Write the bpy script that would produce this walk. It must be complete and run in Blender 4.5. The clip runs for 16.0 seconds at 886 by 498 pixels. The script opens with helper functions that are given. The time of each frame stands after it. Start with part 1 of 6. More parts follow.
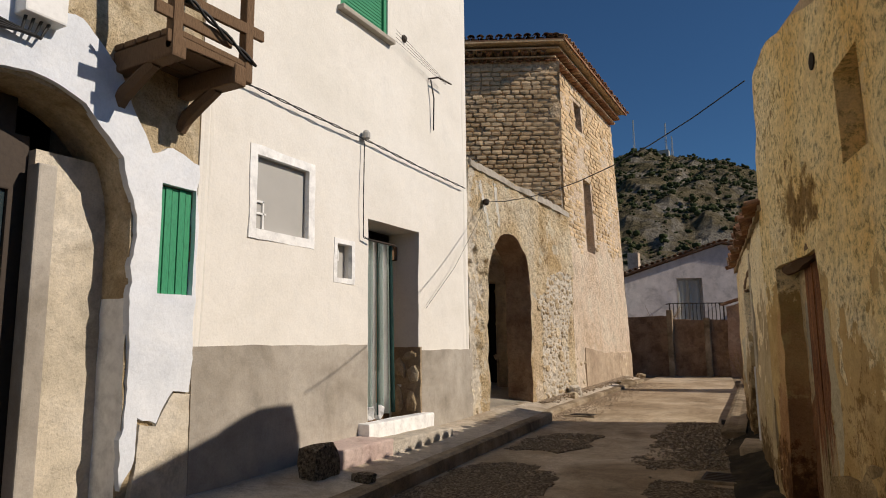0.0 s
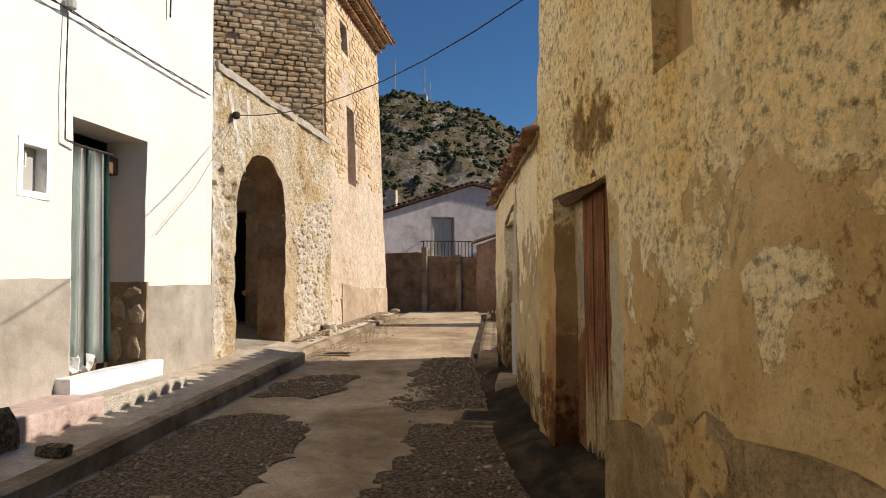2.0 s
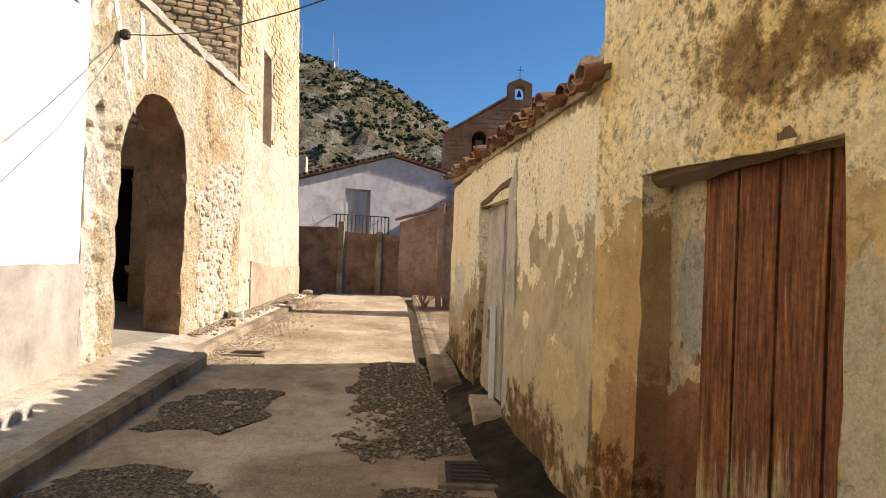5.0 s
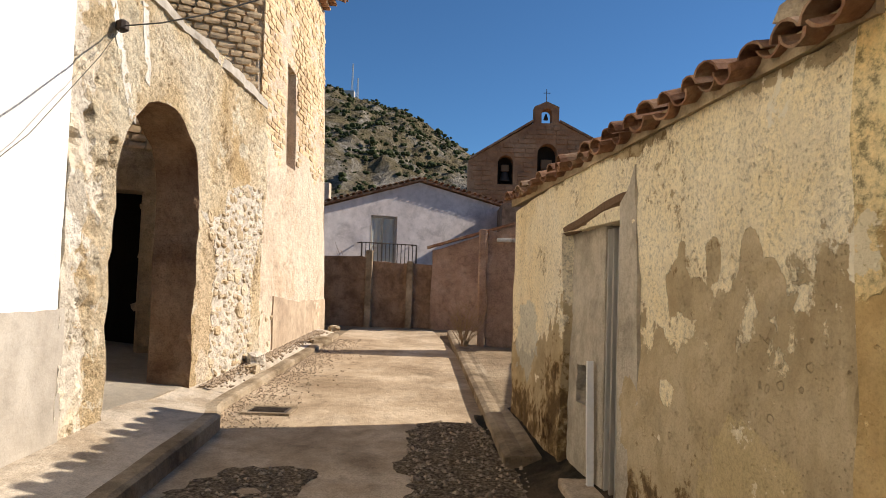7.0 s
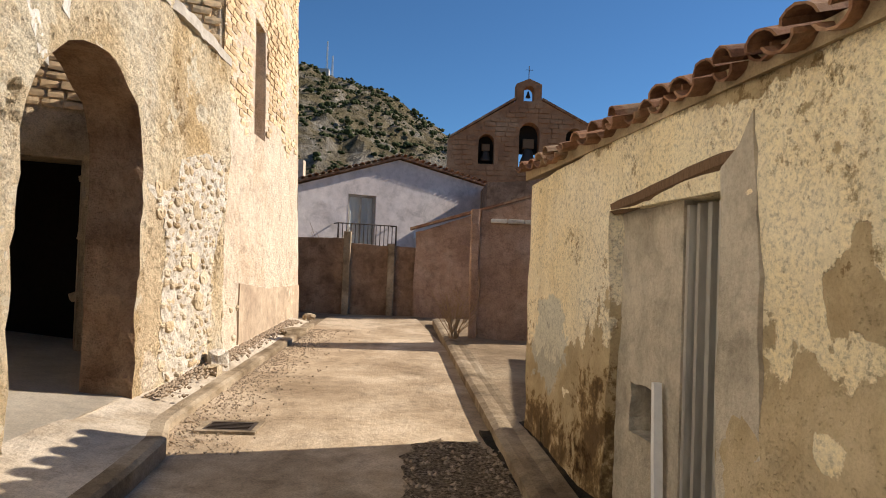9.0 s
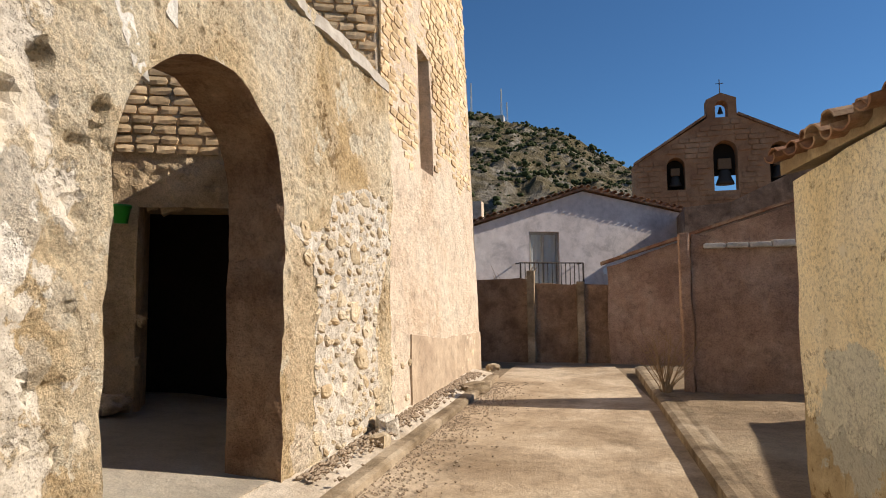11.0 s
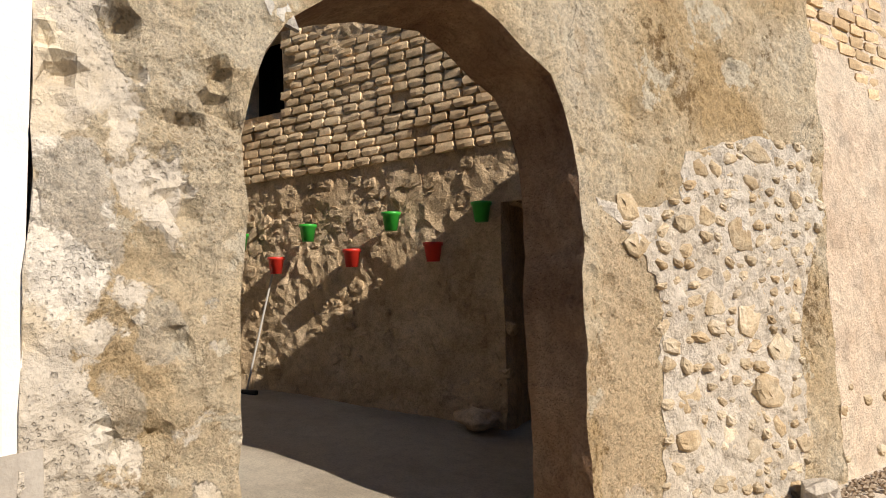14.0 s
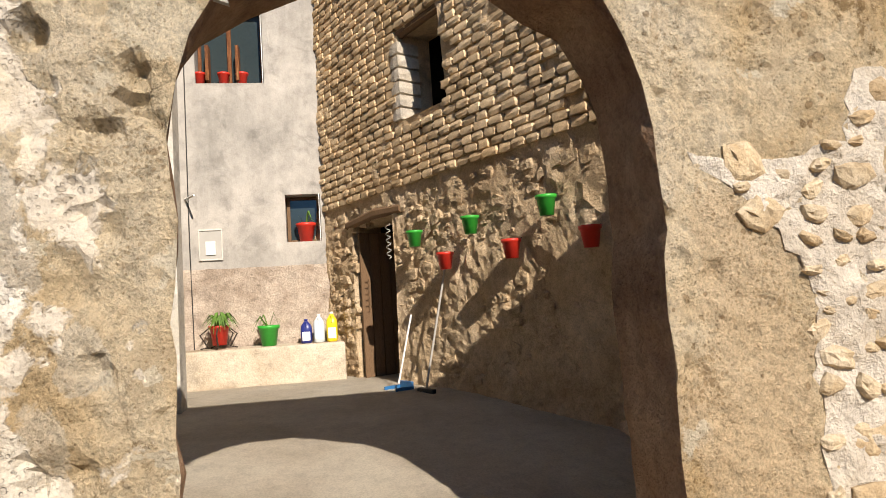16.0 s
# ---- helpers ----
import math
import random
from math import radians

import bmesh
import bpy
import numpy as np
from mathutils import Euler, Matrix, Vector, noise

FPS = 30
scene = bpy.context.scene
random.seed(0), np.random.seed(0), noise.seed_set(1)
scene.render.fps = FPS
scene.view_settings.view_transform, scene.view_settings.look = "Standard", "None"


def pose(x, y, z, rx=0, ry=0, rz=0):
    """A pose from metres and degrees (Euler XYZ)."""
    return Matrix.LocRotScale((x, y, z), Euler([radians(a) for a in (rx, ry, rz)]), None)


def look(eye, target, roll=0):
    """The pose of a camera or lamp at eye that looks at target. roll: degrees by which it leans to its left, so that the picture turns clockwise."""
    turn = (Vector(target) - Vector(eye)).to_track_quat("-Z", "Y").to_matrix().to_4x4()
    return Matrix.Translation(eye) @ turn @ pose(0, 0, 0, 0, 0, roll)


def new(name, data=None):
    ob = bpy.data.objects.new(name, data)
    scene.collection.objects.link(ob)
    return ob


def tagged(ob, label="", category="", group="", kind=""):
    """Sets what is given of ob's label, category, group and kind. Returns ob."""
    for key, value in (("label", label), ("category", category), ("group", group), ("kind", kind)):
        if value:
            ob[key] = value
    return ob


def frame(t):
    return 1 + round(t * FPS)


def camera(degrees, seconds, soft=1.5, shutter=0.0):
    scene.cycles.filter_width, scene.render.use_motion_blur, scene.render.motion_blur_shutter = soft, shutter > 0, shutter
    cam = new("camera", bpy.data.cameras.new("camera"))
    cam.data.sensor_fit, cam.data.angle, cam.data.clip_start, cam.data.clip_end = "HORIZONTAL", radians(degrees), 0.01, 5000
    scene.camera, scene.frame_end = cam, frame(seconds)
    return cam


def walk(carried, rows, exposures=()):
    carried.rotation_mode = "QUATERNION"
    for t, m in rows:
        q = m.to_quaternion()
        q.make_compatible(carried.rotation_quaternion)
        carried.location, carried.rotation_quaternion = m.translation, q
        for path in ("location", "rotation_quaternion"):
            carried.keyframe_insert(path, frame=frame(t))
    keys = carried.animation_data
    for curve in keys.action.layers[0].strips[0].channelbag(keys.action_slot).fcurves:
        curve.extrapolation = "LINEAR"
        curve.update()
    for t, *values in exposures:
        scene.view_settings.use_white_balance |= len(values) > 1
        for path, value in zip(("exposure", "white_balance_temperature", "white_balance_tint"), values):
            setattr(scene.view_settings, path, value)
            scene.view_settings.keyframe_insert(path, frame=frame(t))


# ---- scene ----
cam = camera(67.6, 16.0, soft=1.0)
PATH = [
    (0, (0.064, -0.184, 2.036), (-0.883, 1.554, 2.324), -0.6),
    (0.5, (0.07, -0.108, 2.021), (-0.777, 1.681, 2.306), -0.4),
    (1, (-0.038, 0.095, 1.994), (-0.699, 1.982, 2.041), -0.7),
    (1.5, (-0.172, 0.297, 2.009), (-0.644, 2.236, 2.148), 0.3),
    (2, (-0.253, 0.664, 2.025), (-0.522, 2.644, 2.116), -0.4),
    (2.5, (-0.399, 0.906, 2.049), (-0.466, 2.9, 2.193), 2.1),
    (3, (-0.61, 1.124, 2.093), (-0.529, 3.121, 2.167), 0.5),
    (3.5, (-0.671, 1.462, 2.068), (-0.606, 3.461, 2.125), 0.5),
    (4, (-0.738, 1.77, 2.109), (-0.667, 3.768, 2.075), 4.8),
    (4.5, (-0.913, 2.063, 2.14), (-0.836, 4.061, 2.112), 3.9),
    (5, (-1.046, 2.392, 2.18), (-1.011, 4.391, 2.2), 2.3),
    (5.2, (-1.07, 2.567, 2.198), (-1.144, 4.565, 2.248), 0.5),
    (7.3, (-1.49, 3.937, 2.26), (-1.489, 5.933, 2.383), 2.7),
    (7.5, (-1.525, 4.085, 2.259), (-1.431, 6.076, 2.421), 3.2),
    (8, (-1.632, 4.403, 2.258), (-1.495, 6.398, 2.264), 3.4),
    (8.2, (-1.632, 4.5, 2.289), (-1.487, 6.495, 2.296), 3.4),
    (10.3, (-1.747, 5.828, 2.324), (-2.052, 7.801, 2.447), -0.4),
    (10.5, (-1.757, 5.984, 2.299), (-2.116, 7.948, 2.407), -0.3),
    (11, (-1.801, 6.336, 2.325), (-2.297, 8.266, 2.489), -0.6),
    (11.5, (-1.819, 6.636, 2.33), (-2.482, 8.516, 2.5), -3.3),
    (12, (-1.789, 6.983, 2.336), (-2.646, 8.786, 2.448), -1.9),
    (12.5, (-1.791, 7.297, 2.362), (-2.89, 8.96, 2.524), -1.8),
    (13, (-1.773, 7.633, 2.386), (-3.066, 9.146, 2.589), -3.1),
    (13.5, (-1.672, 7.986, 2.412), (-3.208, 9.262, 2.539), -2.8),
    (14, (-1.705, 8.325, 2.401), (-3.373, 9.416, 2.572), -1.5),
    (14.5, (-1.765, 8.657, 2.403), (-3.505, 9.633, 2.545), -4.3),
    (15, (-1.727, 8.993, 2.427), (-3.594, 9.708, 2.471), -1.2),
    (15.5, (-1.798, 9.288, 2.408), (-3.719, 9.836, 2.489), -2.1),
    (16, (-1.881, 9.552, 2.446), (-3.844, 9.9, 2.608), -3.7),
]
walk(cam, [(t, look(e, g, r)) for t, e, g, r in PATH], [(0, -0.38, 6750, 14), (1, -0.35, 6750, 14), (2, 0.2, 6750, 14), (3, 0.74, 6750, 14), (4, 0.9, 6750, 14), (5, 0.8, 6750, 14), (7, 0.55, 6750, 14), (8, 0.58, 6750, 14), (11, 0.42, 6750, 14), (13, 0.25, 6750, 14), (16, 0.5, 6750, 14)])

# ---- world, sun ----
TO_SUN = Vector((1.48, 0.375, 1.0)).normalized()
world = bpy.data.worlds.new("world")
scene.world = world
world.use_nodes = True
wn = world.node_tree.nodes
sky = wn.new("ShaderNodeTexSky")
sky.sky_type, sky.sun_disc = "NISHITA", False
sky.sun_elevation = math.asin(TO_SUN.z)
sky.sun_rotation = math.atan2(TO_SUN.x, TO_SUN.y)
sky.altitude, sky.air_density, sky.dust_density, sky.ozone_density = 1500, 1.0, 0.0, 6.0
wn["Background"].inputs["Strength"].default_value = 0.06
tint = wn.new("ShaderNodeMix")
tint.data_type, tint.blend_type = "RGBA", "MULTIPLY"
tint.inputs[0].default_value, tint.inputs[7].default_value = 1.0, (0.80, 1.18, 1.30, 1)
world.node_tree.links.new(sky.outputs[0], tint.inputs[6])
world.node_tree.links.new(tint.outputs[2], wn["Background"].inputs[0])
sun_data = bpy.data.lights.new("sun", "SUN")
sun_data.energy, sun_data.angle, sun_data.color = 5.0, radians(0.55), (1.0, 0.92, 0.79)
sun = new("sun", sun_data)
sun.matrix_world = look(TO_SUN * 30, (0, 0, 0))


# ---- materials ----
class Nodes:
    """Small shorthand for building a node material."""

    def __init__(self, name, rough=0.9, metal=0.0, spec=0.3):
        self.m = bpy.data.materials.new(name)
        self.m.use_nodes = True
        self.t = self.m.node_tree
        self.b = self.t.nodes["Principled BSDF"]
        self.b.inputs["Roughness"].default_value = rough
        self.b.inputs["Metallic"].default_value = metal
        self.b.inputs["Specular IOR Level"].default_value = spec
        self.pos = self.t.nodes.new("ShaderNodeNewGeometry").outputs["Position"]

    def link(self, a, b):
        self.t.links.new(a, b)

    def noise(self, scale, detail=4, rough=0.6, distort=0.0, stretch=None):
        n = self.t.nodes.new("ShaderNodeTexNoise")
        n.inputs["Scale"].default_value, n.inputs["Detail"].default_value = scale, detail
        n.inputs["Roughness"].default_value, n.inputs["Distortion"].default_value = rough, distort
        src = self.pos
        if stretch:
            mp = self.t.nodes.new("ShaderNodeMapping")
            mp.inputs["Scale"].default_value = stretch
            self.link(src, mp.inputs[0])
            src = mp.outputs[0]
        self.link(src, n.inputs["Vector"])
        return n.outputs["Fac"]

    def voronoi(self, scale, feature="F1"):
        n = self.t.nodes.new("ShaderNodeTexVoronoi")
        n.feature = feature
        n.inputs["Scale"].default_value = scale
        self.link(self.pos, n.inputs["Vector"])
        return n.outputs["Distance"]

    def axis(self, i):
        n = self.t.nodes.new("ShaderNodeSeparateXYZ")
        self.link(self.pos, n.inputs[0])
        return n.outputs[i]

    def random(self):
        return self.t.nodes.new("ShaderNodeObjectInfo").outputs["Random"]

    def island(self):
        return self.t.nodes.new("ShaderNodeNewGeometry").outputs["Random Per Island"]

    def ramp(self, fac, stops):
        n = self.t.nodes.new("ShaderNodeValToRGB")
        e = n.color_ramp.elements
        while len(e) < len(stops):
            e.new(0.5)
        for el, (p, c) in zip(e, stops):
            el.position = p
            el.color = (*c, 1) if not isinstance(c, (int, float)) else (c, c, c, 1)
        self.link(fac, n.inputs[0])
        return n.outputs[0]

    def mix(self, fac, a, b, kind="MIX"):
        n = self.t.nodes.new("ShaderNodeMix")
        n.data_type, n.blend_type = "RGBA", kind
        for sock, v in ((n.inputs[0], fac), (n.inputs[6], a), (n.inputs[7], b)):
            if isinstance(v, (int, float)):
                sock.default_value = v
            elif isinstance(v, tuple):
                sock.default_value = (*v, 1)
            else:
                self.link(v, sock)
        return n.outputs[2]

    def math(self, op, a, b=0.0):
        n = self.t.nodes.new("ShaderNodeMath")
        n.operation = op
        for sock, v in zip(n.inputs, (a, b)):
            if isinstance(v, (int, float)):
                sock.default_value = v
            else:
                self.link(v, sock)
        return n.outputs[0]

    def color(self, c):
        if isinstance(c, tuple):
            self.b.inputs["Base Color"].default_value = (*c, 1)
        else:
            self.link(c, self.b.inputs["Base Color"])

    def bump(self, height, dist, strength=1.0):
        n = self.t.nodes.new("ShaderNodeBump")
        n.inputs["Distance"].default_value, n.inputs["Strength"].default_value = dist, strength
        self.link(height, n.inputs["Height"])
        prev = self.b.inputs["Normal"].links
        if prev:
            self.link(prev[0].from_socket, n.inputs["Normal"])
        self.link(n.outputs[0], self.b.inputs["Normal"])


def earth(name, colors, big=0.7, fine=9.0, grit=60.0, relief=0.02, rough=0.93, vary=0.0, speck=0.25, streak=0.0, blotch=0.5, fine_mix=0.55):
    """Plaster, clay, stone and concrete: colour patches at two scales, grit and relief."""
    k = Nodes(name, rough, spec=0.2)
    n = len(colors)
    stops = [(0.36 + 0.28 * i / max(1, n - 1), c) for i, c in enumerate(colors)]
    col = k.ramp(k.noise(big, 6, 0.62, 0.4), stops)
    f = k.noise(fine, 6, 0.7)
    col = k.mix(fine_mix, col, k.ramp(f, [(0.3, 0.62), (0.5, 1.0), (0.7, 1.25)]), "MULTIPLY")
    g = k.noise(grit, 3, 0.7)
    col = k.mix(speck, col, k.ramp(g, [(0.35, 0.45), (0.55, 1.0), (0.75, 1.2)]), "MULTIPLY")
    if streak:
        s = k.noise(3.0, 5, 0.7, 0.2, (1, 1, 0.12))
        col = k.mix(streak, col, k.ramp(s, [(0.40, 0.45), (0.58, 1.0)]), "MULTIPLY")
    blot = k.noise(big * 2.7, 7, 0.68, 0.5)
    col = k.mix(blotch, col, k.ramp(blot, [(0.36, 0.55), (0.47, 1.0), (0.6, 1.0), (0.68, 1.15)]), "MULTIPLY")
    if vary:
        col = k.mix(vary, col, k.ramp(k.random(), [(0.0, 0.62), (0.5, 0.95), (1.0, 1.3)]), "MULTIPLY")
    k.color(col)
    k.bump(f, relief)
    k.bump(g, relief * 0.25)
    return k.m


def plain(name, c, rough=0.5, metal=0.0, spec=0.5, wear=0.35, scale=25.0, relief=0.0015, streaky=None):
    """Paint, plastic, metal and wood with slight wear."""
    k = Nodes(name, rough, metal, spec)
    f = k.noise(scale, 5, 0.65, 0.2, streaky)
    col = k.mix(wear, c, k.ramp(f, [(0.3, 0.45), (0.5, 1.0), (0.75, 1.3)]), "MULTIPLY")
    k.color(col)
    k.bump(f, relief)
    return k.m


def peel(name, coat, under, level, slope, y_level=0.0, y_slope=0.0, scale=1.5, coat_relief=0.03, under_relief=0.008, coat_grit=30.0, streak=0.3, edge=0.015, speck_shade=0.5, cracks=0.75, pock_shade=0.7, flakes=0.62, pit=0.0, spots=(), tints=(), stains=()):
    """Two coats of render: the upper one has come off below an uneven level. spots add or take away the coat, tints are smears of another plaster, stains are dirt: (y, z, half width, half height, ...)."""
    k = Nodes(name, 0.94, spec=0.15)

    def blob(y, z, ry, rz):
        dy = k.math("DIVIDE", k.math("SUBTRACT", k.axis(1), y), ry)
        dz = k.math("DIVIDE", k.math("SUBTRACT", k.axis(2), z), rz)
        return k.math("ADD", k.math("MULTIPLY", dy, dy), k.math("MULTIPLY", dz, dz))

    h = k.math("MULTIPLY", k.math("SUBTRACT", k.axis(2), level), slope)
    h = k.math("ADD", h, k.math("MULTIPLY", k.math("SUBTRACT", k.axis(1), y_level), y_slope))
    h = k.math("ADD", h, k.noise(scale, 7, 0.58, 0.25))
    h = k.math("ADD", h, k.math("MULTIPLY", k.math("SUBTRACT", k.noise(8.0, 7, 0.65, 0.3), 0.5), 0.42))
    for y, z, ry, rz, amount in spots:
        h = k.math("ADD", h, k.math("MULTIPLY", k.math("MAXIMUM", k.math("SUBTRACT", 1.0, blob(y, z, ry, rz)), 0.0), amount))
    mask = k.ramp(h, [(0.5 - edge, 0.0), (0.5 + edge, 1.0)])
    f, g, b = k.noise(coat_grit, 6, 0.75), k.noise(85, 3, 0.7), k.noise(0.8, 5, 0.6, 0.5)
    up = k.ramp(b, [(0.35 + 0.3 * i / (len(coat) - 1), c) for i, c in enumerate(coat)])
    # shade of the grain hollows and small pits is put into the colour
    up = k.mix(pock_shade, up, k.ramp(f, [(0.38, 0.22), (0.45, 0.8), (0.50, 1.12), (0.64, 1.35)]), "MULTIPLY")
    up = k.mix(speck_shade, up, k.ramp(k.math("ADD", k.voronoi(coat_grit * 1.1), k.math("MULTIPLY", k.noise(5, 4, 0.6), 0.7)), [(0.42, 0.35), (0.58, 1.0)]), "MULTIPLY")
    up = k.mix(k.ramp(k.noise(3.2, 8, 0.7, 0.3), [(0.56, 0.0), (0.60, 0.8)]), up, k.mix(0.5, coat[-1], coat[0]))
    lo = k.ramp(k.noise(1.6, 6, 0.65, 0.5), [(0.35 + 0.3 * i / (len(under) - 1), c) for i, c in enumerate(under)])
    lo = k.mix(0.45, lo, k.ramp(k.noise(7, 6, 0.7), [(0.3, 0.55), (0.5, 1.0), (0.7, 1.2)]), "MULTIPLY")
    col = k.mix(mask, lo, up)
    col = k.mix(0.25, col, k.ramp(g, [(0.35, 0.4), (0.55, 1.0)]), "MULTIPLY")
    if streak:
        col = k.mix(streak, col, k.ramp(k.noise(4.0, 6, 0.7, 0.2, (1, 1, 0.1)), [(0.38, 0.35), (0.52, 1.0)]), "MULTIPLY")
    flake = k.ramp(k.noise(2.3, 9, 0.62, 0.2), [(flakes - 0.005, 0.0), (flakes + 0.005, 1.0)])
    col = k.mix(flake, col, k.mix(0.4, coat[-1], (0.75, 0.68, 0.52)))
    crust = k.math("ADD", k.noise(0.9, 4, 0.6), k.math("MULTIPLY", k.math("SUBTRACT", k.noise(14, 6, 0.75), 0.5), 0.9))
    col = k.mix(0.8, col, k.ramp(crust, [(0.62, (1.0, 1.0, 1.0)), (0.70, (0.34, 0.27, 0.18))]), "MULTIPLY")
    vein = k.math("ABSOLUTE", k.math("SUBTRACT", k.noise(0.55, 9, 0.55, 0.4), 0.5))
    vein = k.math("ADD", vein, k.ramp(k.noise(0.8, 3, 0.5, 0.2), [(0.50, 0.2), (0.58, 0.0)]))
    col = k.mix(cracks, col, k.ramp(vein, [(0.0008, 0.25), (0.0024, 1.0)]), "MULTIPLY")
    ragged = k.math("MULTIPLY", k.math("SUBTRACT", k.noise(5, 8, 0.68, 0.3), 0.5), 3.0)
    for y, z, ry, rz, c, much in tints:
        zone = k.math("ADD", blob(y, z, ry, rz), ragged)
        c = k.mix(0.5, c, k.ramp(g, [(0.35, 0.6), (0.55, 1.0), (0.7, 1.15)]), "MULTIPLY")
        c = k.mix(0.5, c, k.ramp(f, [(0.36, 0.55), (0.5, 1.0), (0.66, 1.2)]), "MULTIPLY")
        col = k.mix(k.math("MULTIPLY", k.ramp(zone, [(0.80, 1.0), (0.96, 0.0)]), much), col, c)
    for y, z, ry, rz in stains:
        dd = k.math("ADD", k.math("MULTIPLY", blob(y, z, ry, rz), 0.35), k.math("MULTIPLY", k.math("SUBTRACT", k.noise(7, 8, 0.75), 0.5), 3.2))
        col = k.mix(0.9, col, k.ramp(dd, [(0.05, (0.22, 0.16, 0.10)), (0.30, (0.55, 0.46, 0.34)), (0.45, (1.0, 1.0, 1.0))]), "MULTIPLY")
    if pit:
        hole = k.math("ADD", k.voronoi(13.0), k.math("MULTIPLY", k.noise(2.2, 5, 0.65), 1.5))
        hole = k.math("ADD", hole, k.math("MULTIPLY", k.noise(40, 4, 0.7), 0.35))
        hole = k.ramp(hole, [(0.93, 0.0), (1.01, 1.0)])
        fine = k.math("ADD", k.voronoi(46.0), k.math("MULTIPLY", k.noise(3.5, 4, 0.6), 1.2))
        fine = k.ramp(fine, [(0.74, 0.0), (0.86, 1.0)])
        only = k.math("MULTIPLY", k.math("ADD", k.math("MULTIPLY", mask, 0.8), 0.2), pit)
        # pits are darkened in colour too, as painted shade on top of their relief
        col = k.mix(only, col, k.ramp(hole, [(0.0, (0.42, 0.32, 0.22)), (0.6, (1.0, 1.0, 1.0))]), "MULTIPLY")
        col = k.mix(k.math("MULTIPLY", only, 0.8), col, k.ramp(fine, [(0.0, (0.5, 0.4, 0.28)), (0.7, (1.0, 1.0, 1.0))]), "MULTIPLY")
        k.bump(hole, 0.045 * pit)
        k.bump(fine, 0.014 * pit)
        k.bump(k.noise(55, 5, 0.75), 0.016 * pit)
    k.color(col)
    k.bump(mask, 0.0025)
    k.bump(k.mix(mask, k.math("ADD", k.math("MULTIPLY", k.math("SUBTRACT", k.noise(7, 5, 0.6), 0.5), under_relief / coat_relief), 0.47), f), coat_relief)
    return k.m


M = {}
M["white"] = earth("white_limewash", [(0.74, 0.71, 0.645), (0.78, 0.75, 0.69), (0.80, 0.775, 0.72)], 0.6, 5, 40, 0.006, speck=0.06, blotch=0.03, fine_mix=0.1)
M["white_fresh"] = earth("white_band", [(0.84, 0.84, 0.82), (0.88, 0.88, 0.87)], 1.0, 8, 50, 0.004, speck=0.05)
M["dado"] = earth("grey_cement_render", [(0.32, 0.285, 0.235), (0.41, 0.37, 0.315), (0.48, 0.44, 0.38)], 1.2, 6, 60, 0.008, speck=0.15, streak=0.12, blotch=0.25, fine_mix=0.3)
M["bluewhite"] = earth("bluish_limewash", [(0.66, 0.70, 0.76), (0.74, 0.77, 0.81), (0.80, 0.81, 0.82)], 0.9, 5, 40, 0.006, speck=0.08, blotch=0.15, fine_mix=0.2)
M["archwall"] = peel("ochre_rubble_render", [(0.60, 0.43, 0.23), (0.70, 0.54, 0.33), (0.78, 0.65, 0.45), (0.75, 0.65, 0.49)], [(0.52, 0.46, 0.37), (0.59, 0.53, 0.44), (0.64, 0.54, 0.39)], 2.9, 0.03, 8.62, 0.5, 2.6, 0.06, 0.03, 22.0, 0.12, 0.02, 0.15, 0.6, pock_shade=0.35, pit=0.6,
                     tints=((8.48, 2.68, 0.16, 0.34, (0.78, 0.74, 0.66), 0.55), (8.62, 2.05, 0.10, 0.16, (0.70, 0.65, 0.55), 0.45), (8.78, 2.33, 0.09, 0.12, (0.70, 0.65, 0.55), 0.45), (9.10, 4.0, 0.24, 0.50, (0.80, 0.70, 0.52), 0.85), (9.04, 3.52, 0.16, 0.22, (0.80, 0.70, 0.52), 0.85), (11.12, 2.0, 0.27, 0.95, (0.74, 0.58, 0.38), 0.8), (11.15, 1.2, 0.22, 0.2, (0.80, 0.68, 0.53), 0.8)))
M["greyrender"] = earth("grey_lime_render", [(0.52, 0.48, 0.41), (0.60, 0.57, 0.51), (0.66, 0.63, 0.57)], 1.5, 6, 45, 0.03, speck=0.25)
M["pinkrender"] = earth("pink_plaster", [(0.60, 0.46, 0.33), (0.68, 0.55, 0.42), (0.69, 0.59, 0.46)], 1.3, 9, 55, 0.05, speck=0.35, fine_mix=0.65)
M["browndado"] = earth("brown_cement_dado", [(0.36, 0.27, 0.19), (0.44, 0.34, 0.24), (0.50, 0.39, 0.28)], 1.4, 7, 50, 0.012, speck=0.25)
M["adobe"] = earth("adobe_brick", [(0.56, 0.40, 0.23), (0.66, 0.49, 0.30), (0.73, 0.57, 0.37)], 1.5, 16, 90, 0.012, vary=0.6, speck=0.35)
M["adobe_mortar"] = earth("clay_mortar", [(0.36, 0.26, 0.16), (0.46, 0.35, 0.23)], 2, 14, 80, 0.03, speck=0.4)
